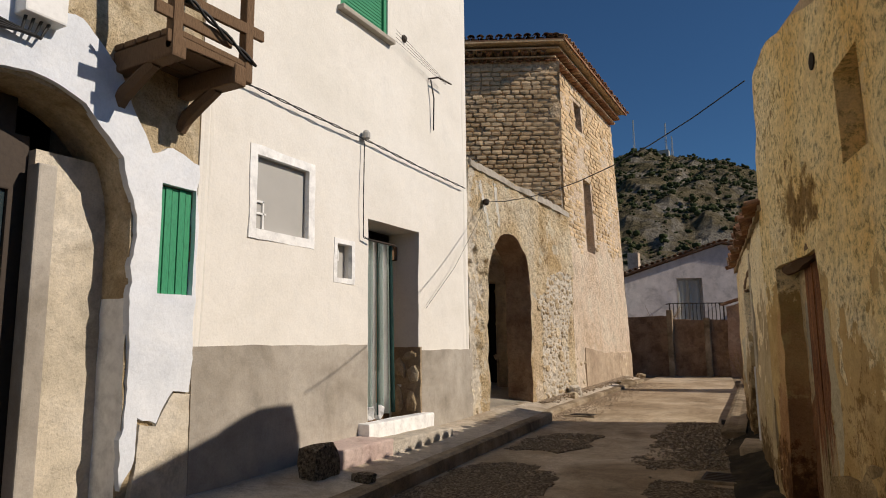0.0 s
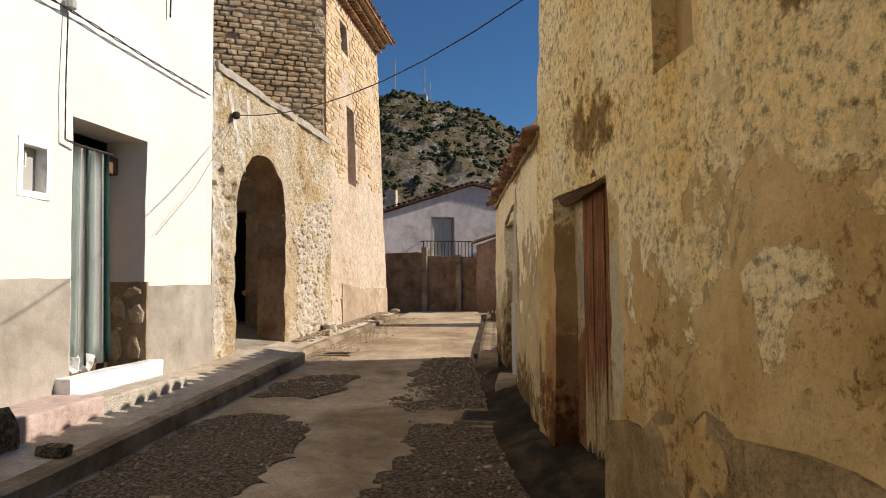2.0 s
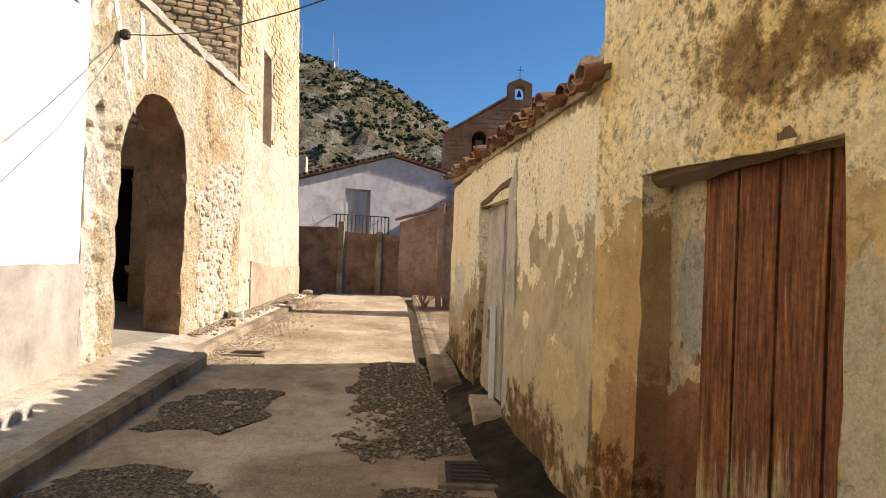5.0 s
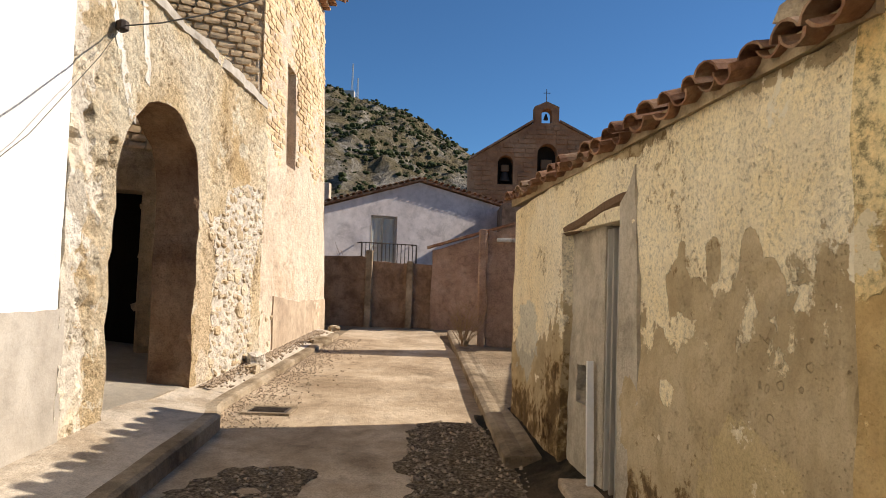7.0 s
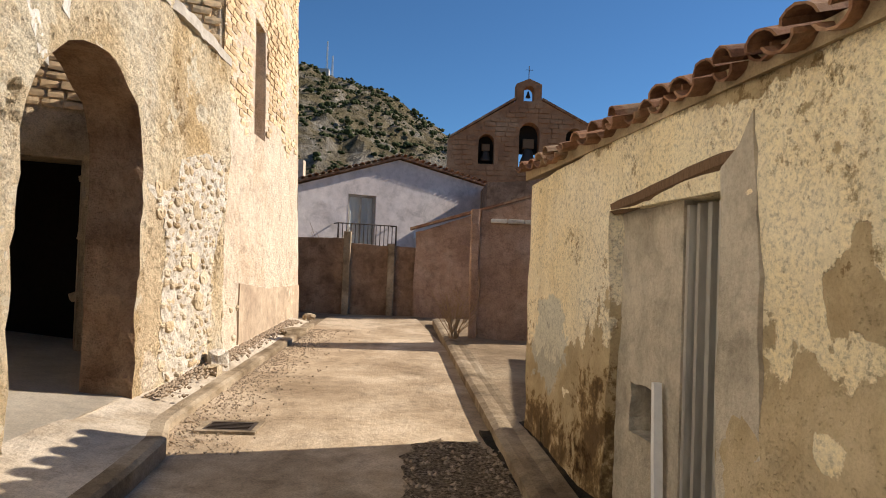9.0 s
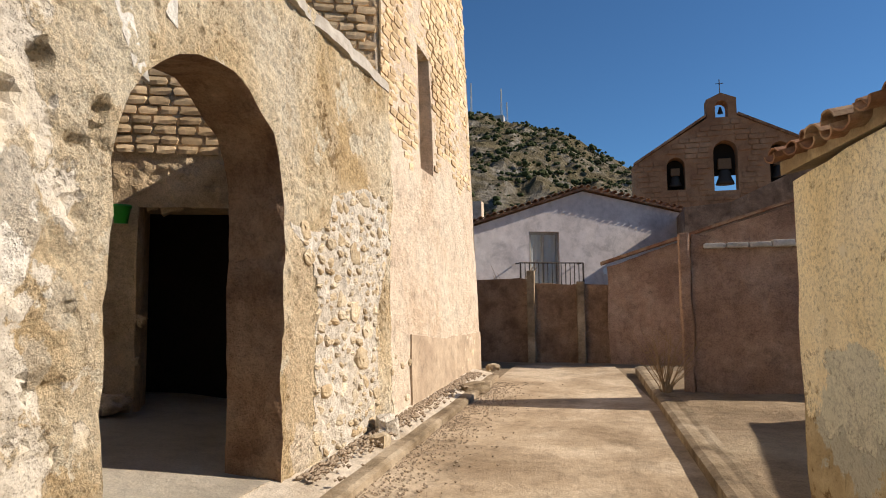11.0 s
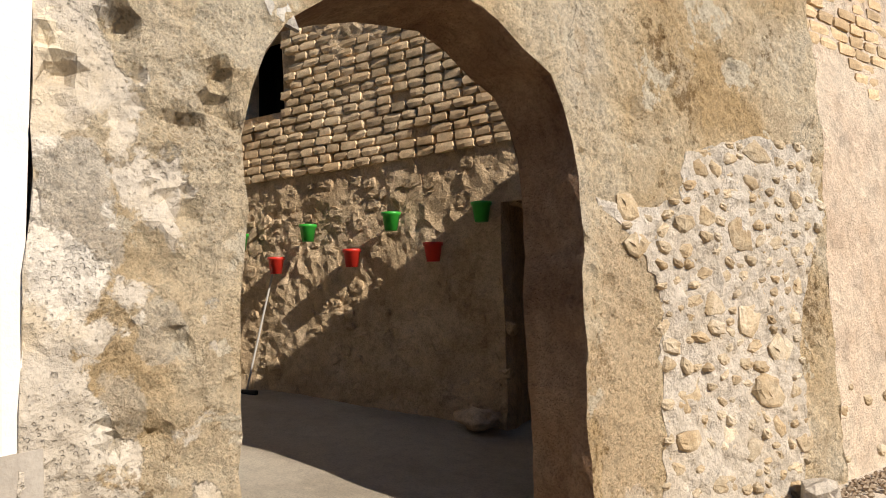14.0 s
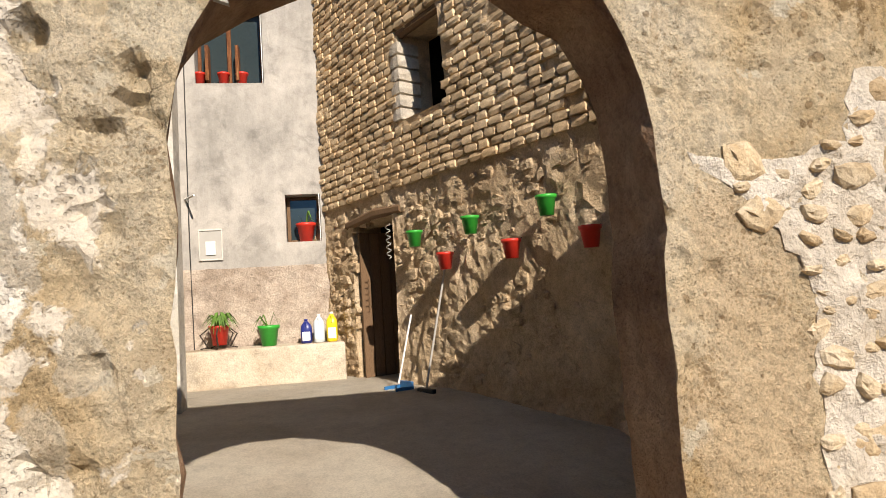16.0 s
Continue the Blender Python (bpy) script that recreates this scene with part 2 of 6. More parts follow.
M["rightwall"] = peel("yellow_ochre_render", [(0.76, 0.53, 0.21), (0.80, 0.61, 0.29), (0.82, 0.67, 0.37), (0.82, 0.70, 0.45)], [(0.42, 0.275, 0.105), (0.53, 0.37, 0.165), (0.63, 0.47, 0.235)], 2.28, 0.5, 4.4, -0.025, 1.3, 0.016, 0.006, 22.0, 0.1, 0.012, 0.1, 0.5, 0.72, 0.69, 0.12,
                      spots=((2.74, 2.02, 0.24, 0.13, 0.36), (2.80, 1.84, 0.12, 0.22, 0.36), (4.05, 2.25, 0.12, 0.35, 0.28), (3.95, 1.9, 0.07, 0.2, 0.25)),
                      tints=((5.47, 1.25, 0.20, 0.55, (0.30, 0.14, 0.065), 0.75), (5.42, 1.9, 0.10, 0.35, (0.46, 0.26, 0.12), 0.5), (4.20, 1.75, 0.09, 0.55, (0.46, 0.42, 0.30), 0.8)),
                      stains=((4.55, 2.9, 0.36, 0.2), (2.62, 3.05, 0.14, 0.22), (5.3, 0.95, 0.9, 0.35), (1.5, 0.95, 2.5, 0.35)))
M["rightsmooth"] = earth("brown_clay_plaster", [(0.36, 0.24, 0.11), (0.45, 0.32, 0.16), (0.50, 0.37, 0.20)], 0.9, 4, 40, 0.008, speck=0.12, streak=0.25)
M["cream"] = peel("cream_limewash", [(0.86, 0.71, 0.42), (0.90, 0.79, 0.55), (0.90, 0.82, 0.63)], [(0.36, 0.27, 0.15), (0.47, 0.37, 0.22), (0.58, 0.47, 0.30)], 2.15, 0.45, 7.5, 0.03, 1.5, 0.008, 0.010, 40.0, 0.15, 0.012, 0.0, 0.4, 0.4, 0.66, 0.25,
                  spots=((6.91, 2.37, 0.08, 0.22, -0.34), (7.01, 2.28, 0.09, 0.16, -0.34), (6.82, 2.24, 0.2, 0.12, -0.34), (6.64, 2.41, 0.09, 0.14, -0.34), (6.33, 2.41, 0.08, 0.14, -0.34), (6.21, 2.28, 0.10, 0.12, -0.34), (8.0, 3.14, 6.0, 0.20, -0.42), (9.8, 2.0, 0.9, 0.5, 0.3), (9.3, 2.4, 0.15, 0.3, -0.3), (7.0, 1.75, 0.12, 0.1, 0.35)),
                  tints=((9.9, 1.75, 0.45, 0.35, (0.52, 0.55, 0.50), 0.6), (6.3, 1.5, 0.4, 0.25, (0.62, 0.49, 0.25), 0.5)),
                  stains=((8.95, 1.15, 0.35, 0.5), (7.0, 0.95, 1.2, 0.30), (10.0, 1.0, 0.8, 0.3)))
M["endwall"] = earth("brown_render", [(0.22, 0.14, 0.09), (0.32, 0.21, 0.14), (0.40, 0.28, 0.195)], 1.8, 9, 40, 0.05, speck=0.4, streak=0.25)
M["pinkhouse"] = earth("pinkish_white_render", [(0.60, 0.54, 0.52), (0.66, 0.60, 0.58), (0.70, 0.65, 0.62)], 0.5, 4, 40, 0.006, speck=0.08)
M["greyhouse"] = earth("grey_cement_facade", [(0.34, 0.325, 0.30), (0.42, 0.40, 0.37), (0.48, 0.455, 0.42)], 0.9, 4, 50, 0.012, speck=0.12, streak=0.2)
M["rubble"] = earth("clay_rubble", [(0.52, 0.38, 0.235), (0.63, 0.48, 0.31), (0.70, 0.55, 0.38)], 1.4, 8, 60, 0.06, speck=0.4)
M["church"] = earth("red_sandstone", [(0.28, 0.14, 0.075), (0.36, 0.19, 0.10), (0.42, 0.25, 0.145)], 0.4, 3, 20, 0.03, speck=0.3)
M["stone"] = earth("limestone_piece", [(0.46, 0.34, 0.20), (0.57, 0.46, 0.31), (0.66, 0.57, 0.43)], 3, 15, 80, 0.02, vary=0.45, speck=0.35)
M["mortar"] = earth("pale_lime_mortar", [(0.56, 0.49, 0.39), (0.68, 0.62, 0.53)], 2.5, 12, 60, 0.045, speck=0.3)
M["concrete"] = earth("worn_concrete", [(0.30, 0.22, 0.14), (0.46, 0.355, 0.24), (0.60, 0.485, 0.35)], 0.8, 9, 70, 0.02, speck=0.5)
M["cobble"] = earth("dark_gravel_surface", [(0.075, 0.052, 0.03), (0.165, 0.12, 0.073), (0.28, 0.21, 0.138), (0.44, 0.345, 0.235)], 38.0, 70, 120, 0.03, speck=0.6, blotch=0.3)
M["kerb"] = earth("kerb_concrete", [(0.16, 0.115, 0.07), (0.28, 0.215, 0.14), (0.42, 0.34, 0.24)], 1.6, 9, 70, 0.02, speck=0.45)
M["slab"] = earth("pale_pavement_cement", [(0.42, 0.34, 0.245), (0.56, 0.48, 0.375), (0.66, 0.58, 0.47)], 1.1, 10, 75, 0.02, speck=0.45)
M["soil"] = earth("dry_soil", [(0.20, 0.145, 0.09), (0.30, 0.225, 0.145), (0.38, 0.30, 0.20)], 0.5, 8, 60, 0.03, speck=0.4)
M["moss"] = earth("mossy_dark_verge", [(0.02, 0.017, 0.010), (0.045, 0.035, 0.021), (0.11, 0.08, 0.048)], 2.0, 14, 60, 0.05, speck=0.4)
M["yardwall"] = earth("pinkish_brown_rough_render", [(0.34, 0.215, 0.15), (0.45, 0.30, 0.215), (0.52, 0.37, 0.275)], 1.6, 9, 45, 0.05, speck=0.45, streak=0.15)
M["jambclay"] = earth("bare_red_brown_clay", [(0.24, 0.135, 0.075), (0.36, 0.22, 0.13), (0.46, 0.31, 0.195)], 2.2, 10, 55, 0.06, speck=0.4)
M["bareclay"] = earth("exposed_brown_clay", [(0.34, 0.25, 0.15), (0.43, 0.33, 0.20), (0.50, 0.40, 0.26)], 1.5, 9, 55, 0.015, speck=0.3)
M["tile"] = earth("clay_roof_tile", [(0.20, 0.10, 0.06), (0.31, 0.165, 0.095), (0.40, 0.28, 0.18)], 3.0, 14, 60, 0.01, vary=0.6)
M["timber"] = plain("weathered_timber", (0.17, 0.105, 0.06), 0.85, 0, 0.2, 0.7, 12, 0.006, (14, 14, 1.5))
k = Nodes("reddish_door_wood", 0.8, spec=0.2)
g = k.noise(5, 6, 0.7, 0.3, (9, 9, 0.7))
c0 = k.ramp(g, [(0.32, (0.06, 0.025, 0.012)), (0.48, (0.17, 0.065, 0.027)), (0.62, (0.29, 0.125, 0.05)), (0.72, (0.42, 0.24, 0.11))])
h = k.math("ADD", k.math("MULTIPLY", k.math("SUBTRACT", 1.45, k.axis(2)), 0.7), k.noise(4, 5, 0.7, 0.2, (6, 6, 0.5)))
c0 = k.mix(k.ramp(h, [(0.50, 0.0), (0.62, 0.85)]), c0, k.ramp(k.noise(9, 5, 0.7, 0, (8, 8, 0.6)), [(0.4, (0.30, 0.21, 0.10)), (0.6, (0.52, 0.42, 0.25))]))
k.color(k.mix(0.5, c0, k.ramp(k.noise(30, 4, 0.7), [(0.35, 0.4), (0.55, 1.0)]), "MULTIPLY"))
k.bump(g, 0.01)
M["plank"] = k.m
M["yardfloor"] = earth("pale_cement_floor", [(0.62, 0.55, 0.44), (0.71, 0.64, 0.53), (0.77, 0.71, 0.60)], 0.8, 9, 60, 0.012, speck=0.3, blotch=0.2, fine_mix=0.3)
# near-black colour that stands in for the shade inside rooms and holes
M["dark"] = plain("painted_inner_shade", (0.035, 0.028, 0.022), 0.95, 0, 0.1)


# ---- building helpers ----
def link_mesh(name, bm, mat, smooth=False):
    me = bpy.data.meshes.new(name)
    bm.to_mesh(me)
    bm.free()
    mats = mat if isinstance(mat, (list, tuple)) else [mat]
    for m in mats:
        me.materials.append(m)
    if smooth:
        me.shade_smooth()
    return new(name, me)


def part(name, bm, mat, parent, label="", smooth=False):
    ob = link_mesh(name, bm, mat, smooth)
    ob.parent = parent
    if label:
        ob["label"] = label
    return ob


def thing(name, at, label, category, group="", kind=""):
    ob = new(name)
    ob.location = at
    ob.empty_display_size = 0.1
    bpy.context.view_layer.update()
    return tagged(ob, label, category, group, kind)


def keep(ob, parent):
    """Parent a mesh that is already in world coordinates."""
    ob.parent = parent
    ob.matrix_parent_inverse = Matrix.Translation(parent.location).inverted()
    return ob


def wpart(name, bm, mat, parent, label="", smooth=False):
    """A part whose mesh is in world coordinates."""
    ob = link_mesh(name, bm, mat, smooth)
    keep(ob, parent)
    if label:
        ob["label"] = label
    return ob


def box(bm, lo, hi, bevel=0.0, m=None):
    c = [(a + b) / 2 for a, b in zip(lo, hi)]
    s = [abs(b - a) for a, b in zip(lo, hi)]
    mm = Matrix.Translation(c) @ Matrix.Diagonal((*s, 1))
    r = bmesh.ops.create_cube(bm, size=1, matrix=(m @ mm) if m else mm)
    if bevel:
        es = {e for v in r["verts"] for e in v.link_edges}
        bmesh.ops.bevel(bm, geom=list(es), offset=bevel, segments=2, affect="EDGES", profile=0.6)
    return r


def tube(bm, pts, r, sides=8, cap=True):
    """A round bar along a line of points; r may be a list."""
    pts = [Vector(p) for p in pts]
    rr = r if isinstance(r, (list, tuple)) else [r] * len(pts)
    rings = []
    for i, p in enumerate(pts):
        d = (pts[min(i + 1, len(pts) - 1)] - pts[max(i - 1, 0)]).normalized()
        a = d.orthogonal().normalized() if abs(d.z) > 0.9 else d.cross(Vector((0, 0, 1))).normalized()
        b = d.cross(a)
        rings.append([bm.verts.new(p + rr[i] * (math.cos(k) * a + math.sin(k) * b)) for k in np.linspace(0, 2 * math.pi, sides, endpoint=False)])
    for q, w in zip(rings, rings[1:]):
        for k in range(sides):
            bm.faces.new((q[k], q[(k + 1) % sides], w[(k + 1) % sides], w[k]))
    if cap:
        bm.faces.new(rings[0][::-1])
        bm.faces.new(rings[-1])


def lathe(bm, prof, at=(0, 0, 0), sides=16, m=None):
    """A turned body from (radius, height) rows."""
    rings = []
    for r, z in prof:
        ring = []
        for k in range(sides):
            a = 2 * math.pi * k / sides
            p = Vector((at[0] + r * math.cos(a), at[1] + r * math.sin(a), at[2] + z))
            ring.append(bm.verts.new(m @ p if m else p))
        rings.append(ring)
    for q, w in zip(rings, rings[1:]):
        for k in range(sides):
            bm.faces.new((q[k], q[(k + 1) % sides], w[(k + 1) % sides], w[k]))
    bm.faces.new(rings[0][::-1])
    bm.faces.new(rings[-1])


def inside(p, poly):
    x, y = p
    hit = False
    for (x0, y0), (x1, y1) in zip(poly, poly[1:] + poly[:1]):
        if (y0 > y) != (y1 > y) and x < (x1 - x0) * (y - y0) / (y1 - y0) + x0:
            hit = not hit
    return hit


def fray(poly, step, amount, seed, closed=True):
    """Cut an outline into short pieces and make it uneven."""
    out = []
    ends = poly[1:] + poly[:1] if closed else poly[1:]
    for a, b in zip(poly, ends):
        a, b = Vector(a), Vector(b)
        n = max(1, int((b - a).length / step))
        for i in range(n):
            p = a.lerp(b, i / n)
            o = Vector((noise.noise((p.x * 2.3 + seed, p.y * 2.3, 1.0)), noise.noise((p.x * 2.3, p.y * 2.3 + seed, 7.0))))
            o += 0.6 * Vector((noise.noise((p.x * 9 + seed, p.y * 9, 3.0)), noise.noise((p.x * 9, p.y * 9 + seed, 5.0))))
            out.append(tuple(p + o * amount))
    return out


from mathutils.geometry import delaunay_2d_cdt


def pits(q, deep):
    """Small eroded holes."""
    d0 = noise.voronoi(q * 5.0)[0][0]
    d1 = noise.voronoi(q * 9.0 + Vector((3, 1, 0)))[0][0]
    return -deep * (max(0, 1 - d0 / 0.22) * (noise.noise(q * 0.9) > 0.0) + 0.7 * max(0, 1 - d1 / 0.25) * (noise.noise(q * 1.1 + Vector((7, 0, 0))) > 0.05))


def uneven(u, v, seed, amount, rough=1.0):
    q = Vector((u, v, seed))
    h = noise.noise(q * 0.8) * 1.3 + noise.noise(q * 2.7) * 0.8 + rough * (noise.noise(q * 7.0) * 0.5 + noise.noise(q * 17.0) * 0.3)
    return h * amount


def relief(place, outer, holes=(), step=0.08, amount=0.02, depth=0.4, seed=0.0, rough=1.0, jamb_rows=4, back=True, deep=0.0, holes_in=(), reveal=None):
    """A wall with an uneven face, openings through it and its thickness. place(u, v, d) gives the world point d outside the face."""
    rnd = random.Random(int(seed * 100) + 5)
    loops = [list(outer)] + [list(h) for h in holes]
    vs, es = [], []
    for lp in loops:
        base = len(vs)
        vs += [Vector(p) for p in lp]
        es += [(base + i, base + (i + 1) % len(lp)) for i in range(len(lp))]
    us, ws = [p[0] for p in outer], [p[1] for p in outer]
    u = min(us) + step / 2
    edge_pts = np.array([tuple(v) for v in vs])
    while u < max(us):
        w = min(ws) + step / 2
        while w < max(ws):
            p = (u + rnd.uniform(-0.3, 0.3) * step, w + rnd.uniform(-0.3, 0.3) * step)
            if inside(p, loops[0]) and not any(inside(p, h) for h in loops[1:]):
                if np.min(np.abs(edge_pts - p).max(axis=1)) > step * 0.4:
                    vs.append(Vector(p))
            w += step
        u += step
    pts, _, faces, *_ = delaunay_2d_cdt(vs, es, [], 0, 1e-5)
    bm = bmesh.new()

    def d(p):
        q = Vector((p[0], p[1], seed))
        dent = sum(b * max(0.0, 1 - ((p[0] - x) ** 2 + (p[1] - y) ** 2) / r ** 2) ** 0.7 for x, y, r, b in holes_in)
        return uneven(p[0], p[1], seed, amount, rough) + (pits(q, deep) if deep else 0) - dent

    front = [bm.verts.new(place(p[0], p[1], d(p))) for p in pts]
    kept = []
    for f in faces:
        c = sum((Vector(pts[i]) for i in f), Vector((0, 0))) / len(f)
        if inside(c, loops[0]) and not any(inside(c, h) for h in loops[1:]):
            kept.append(f)
    count = {}
    for f in kept:
        bm.faces.new([front[i] for i in f])
        for a, b in zip(f, list(f[1:]) + [f[0]]):
            count[(a, b)] = 1
    rim = [(a, b) for a, b in count if (b, a) not in count]
    layers = {}
    for k in range(1, jamb_rows + 1):
        q = k / jamb_rows
        for a, b in rim:
            for i in (a, b):
                if (i, k) not in layers:
                    p = pts[i]
                    w = amount * (1 - 0.6 * q) * 0.8 * rough
                    o = (noise.noise((p[0] * 5, p[1] * 5, q * depth * 5 + seed)) * w, noise.noise((p[0] * 5 + 9, p[1] * 5, q * depth * 5 + seed)) * w)
                    layers[(i, k)] = bm.verts.new(place(p[0] + o[0], p[1] + o[1], -depth * q + d(p) * (1 - q)))
    for a, b in rim:
        la, lb = front[a], front[b]
        for k in range(1, jamb_rows + 1):
            na, nb = layers[(a, k)], layers[(b, k)]
            fc = bm.faces.new((lb, la, na, nb))
            if reveal and reveal(pts[a]):
                fc.material_index = 1
            la, lb = na, nb
    if back:
        bv = {}
        for f in kept:
            for i in f:
                if i not in bv:
                    bv[i] = layers.get((i, jamb_rows)) or bm.verts.new(place(pts[i][0], pts[i][1], -depth))
            bm.faces.new([bv[i] for i in reversed(f)])
    bmesh.ops.recalc_face_normals(bm, faces=bm.faces)
    return bm


def axis_wall(origin, along, out):
    """place() for a wall that starts at origin (x, y), runs along and faces out."""
    o, a, n = Vector((*origin, 0)), Vector((*along, 0)).normalized(), Vector((*out, 0)).normalized()
    return lambda u, v, d: o + a * u + Vector((0, 0, v)) + n * d


def rect(u0, v0, u1, v1):
    return [(u0, v0), (u1, v0), (u1, v1), (u0, v1)]


def arch_outline(u0, u1, v0, spring, top, n=14):
    c, r = (u0 + u1) / 2, (u1 - u0) / 2
    pts = [(u0, v0), (u1, v0)]
    for i in range(n + 1):
        a = math.pi * i / n
        pts.append((c + r * math.cos(a), spring + (top - spring) * math.sin(a)))
    return pts


def street_z(x, y):
    return 0.62 + 0.025 * max(-8.0, min(y, 19.0))

# ---- ground ----
def ground_sheet():
    xs = [-1500, -600, -250, -100, -50, -30, -20] + list(np.arange(-15, 6.01, 0.5)) + [10, 20, 40, 100, 250, 600, 1500]
    ys = [-1500, -600, -250, -100, -50, -30, -20] + list(np.arange(-14, 30.01, 0.5)) + [35, 42, 60, 100, 160, 250, 600, 1500]
    bm = bmesh.new()
    grid = [[bm.verts.new((x, y, street_z(x, y) - 0.03 + 0.015 * noise.noise((x, y, 0)))) for y in ys] for x in xs]
    for i in range(len(xs) - 1):
        for j in range(len(ys) - 1):
            bm.faces.new((grid[i][j], grid[i + 1][j], grid[i + 1][j + 1], grid[i][j + 1]))
    return tagged(link_mesh("ground", bm, M["soil"], True), "dry brown earth ground", "ground", kind="structure")


ground_sheet()


def kerb_x(y):
    """The street edge of the kerb; it steps back beyond the gateway."""
    a = -3.27 - 0.05 * (y - 6)
    return a if y < 9.7 else max(-3.70, a - 0.23 * min(1, (y - 9.7) / 0.8))


def kerb_h(y):
    return 0.14 if y < 9.7 else 0.14 - 0.06 * min(1, (y - 9.7) / 0.5)


def right_x(y):
    """The foot of the houses opposite."""
    return 0.454 - 0.2306 * (y - 2.914) if y < 5.75 else -0.20 - 0.126 * (y - 5.75)


def strip(name, y0, y1, left, right, rise, mat, label, cat, step=0.25, across=10, wob=0.006, skirt=0.12, kind="structure"):
    """A ground strip between two lines, with a skirt so that it has thickness."""
    bm = bmesh.new()
    rows = []
    n = int((y1 - y0) / step)
    for j in range(n + 1):
        y = y0 + (y1 - y0) * j / n
        row = []
        for i in range(across + 1):
            q = i / across
            x = left(y) + (right(y) - left(y)) * q
            row.append(bm.verts.new((x, y, street_z(x, y) + rise(q, y) + wob * noise.noise((x * 1.7, y * 1.7, 2)))))
        rows.append(row)
    for a, b in zip(rows, rows[1:]):
        for i in range(across):
            bm.faces.new((a[i], a[i + 1], b[i + 1], b[i]))
    edges = [e for e in bm.edges if e.is_boundary]
    ex = bmesh.ops.extrude_edge_only(bm, edges=edges)
    for v in (g for g in ex["geom"] if isinstance(g, bmesh.types.BMVert)):
        v.co.z -= skirt
    bmesh.ops.recalc_face_normals(bm, faces=bm.faces)
    return tagged(link_mesh(name, bm, mat, False), label, cat, kind=kind)


strip("road", -10, 19.5, lambda y: kerb_x(y) - 0.02, lambda y: min(right_x(y) + 0.1, -1.0 if y > 8.5 else 9), lambda q, y: 0.0, M["concrete"], "worn concrete street surface between the houses", "road", 0.2, 24, 0.004)
strip("pavement", -10, 17.6, lambda y: -4.3, lambda y: kerb_x(y) - 0.14, lambda q, y: kerb_h(y) + 0.09 * (1 - q), M["slab"], "worn concrete pavement along the white house", "pavement", 0.25, 8, 0.012, 0.3)
strip("kerb", -10, 17.4, lambda y: kerb_x(y) - 0.15, kerb_x, lambda q, y: kerb_h(y) + 0.004 - 0.02 * (q > 0.9), M["kerb"], "worn concrete kerb along the pavement", "kerb", 0.2, 4, 0.012, 0.3)
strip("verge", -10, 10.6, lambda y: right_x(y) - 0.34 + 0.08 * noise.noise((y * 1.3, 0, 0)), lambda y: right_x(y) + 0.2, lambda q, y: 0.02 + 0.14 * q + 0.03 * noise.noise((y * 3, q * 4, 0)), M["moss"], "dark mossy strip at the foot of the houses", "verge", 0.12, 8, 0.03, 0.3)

# ---- street front: white house, arch wall, tower ----
FRONT = -4.18
front = axis_wall((FRONT, 0), (0, 1), (1, 0))


def tower_place(u, v, d):
    return Vector((FRONT - 0.04 * (v - 1.0) * (1 if v > 1 else 0) + d, u, v))


white_top = 8.6
ob = relief(front, rect(3.47, 0.6, 8.36, white_top), [rect(4.11, 3.08, 4.83, 3.77), rect(5.29, 2.74, 5.55, 3.11), fray(rect(5.86, 1.0, 6.96, 3.46), 0.2, 0.01, 3), rect(5.30, 5.76, 6.24, 7.0)], 0.2, 0.012, 0.45, 1.0, 0.4)
tagged(link_mesh("wall_white_house", ob, M["white"]), "thick whitewashed house wall, uneven and sunlit", "wall", kind="structure")
bmx = relief(lambda u, v, d: front(u, v, d + 0.012), fray(rect(3.47, 0.62, 5.84, 2.05), 0.12, 0.012, 4), [], 0.1, 0.008, 0.02, 2.0)
tagged(link_mesh("dado_1", bmx, M["dado"]), "grey cement dado on the white house", "dado", kind="structure")
bmx = relief(lambda u, v, d: front(u, v, d + 0.012), fray(rect(6.98, 0.62, 8.42, 1.98), 0.12, 0.015, 6), [], 0.1, 0.012, 0.02, 3.0)
tagged(link_mesh("dado_2", bmx, M["dado"]), "grey cement dado between door and arch", "dado", kind="structure")

ARCH = fray(arch_outline(9.05, 10.80, 0.6, 3.05, 3.88), 0.12, 0.035, 11)


def arch_place(u, v, d):
    """The far jamb is cut square, the near one opens inwards."""
    w = max(0.0, 1 - abs(u - 9.0) / 0.7)
    return front(u + min(0.0, d + 0.06) * 0.5 * w, v, d)


ob = relief(arch_place, fray(rect(8.36, 0.6, 13.26, 4.80), 0.15, 0.02, 12), [ARCH], 0.032, 0.03, 0.46, 5.0, 1.7, 9, deep=0.055, reveal=lambda p: 9.0 < p[0] < 10.95 and p[1] < 4.1, holes_in=((8.44, 3.22, 0.06, 0.09), (8.94, 3.18, 0.055, 0.09), (8.83, 3.08, 0.06, 0.08), (8.62, 3.42, 0.07, 0.09), (8.95, 3.28, 0.05, 0.07), (9.0, 3.12, 0.05, 0.06), (8.72, 2.6, 0.1, 0.05), (8.8, 2.3, 0.06, 0.05), (8.7, 1.95, 0.12, 0.05), (8.85, 2.75, 0.05, 0.05), (11.3, 3.5, 0.08, 0.04), (12.2, 3.9, 0.1, 0.04)))
wall_arch = tagged(link_mesh("wall_arch", ob, [M["archwall"], M["jambclay"]]), "eroded ochre rubble wall with an arched gateway", "wall", kind="structure")

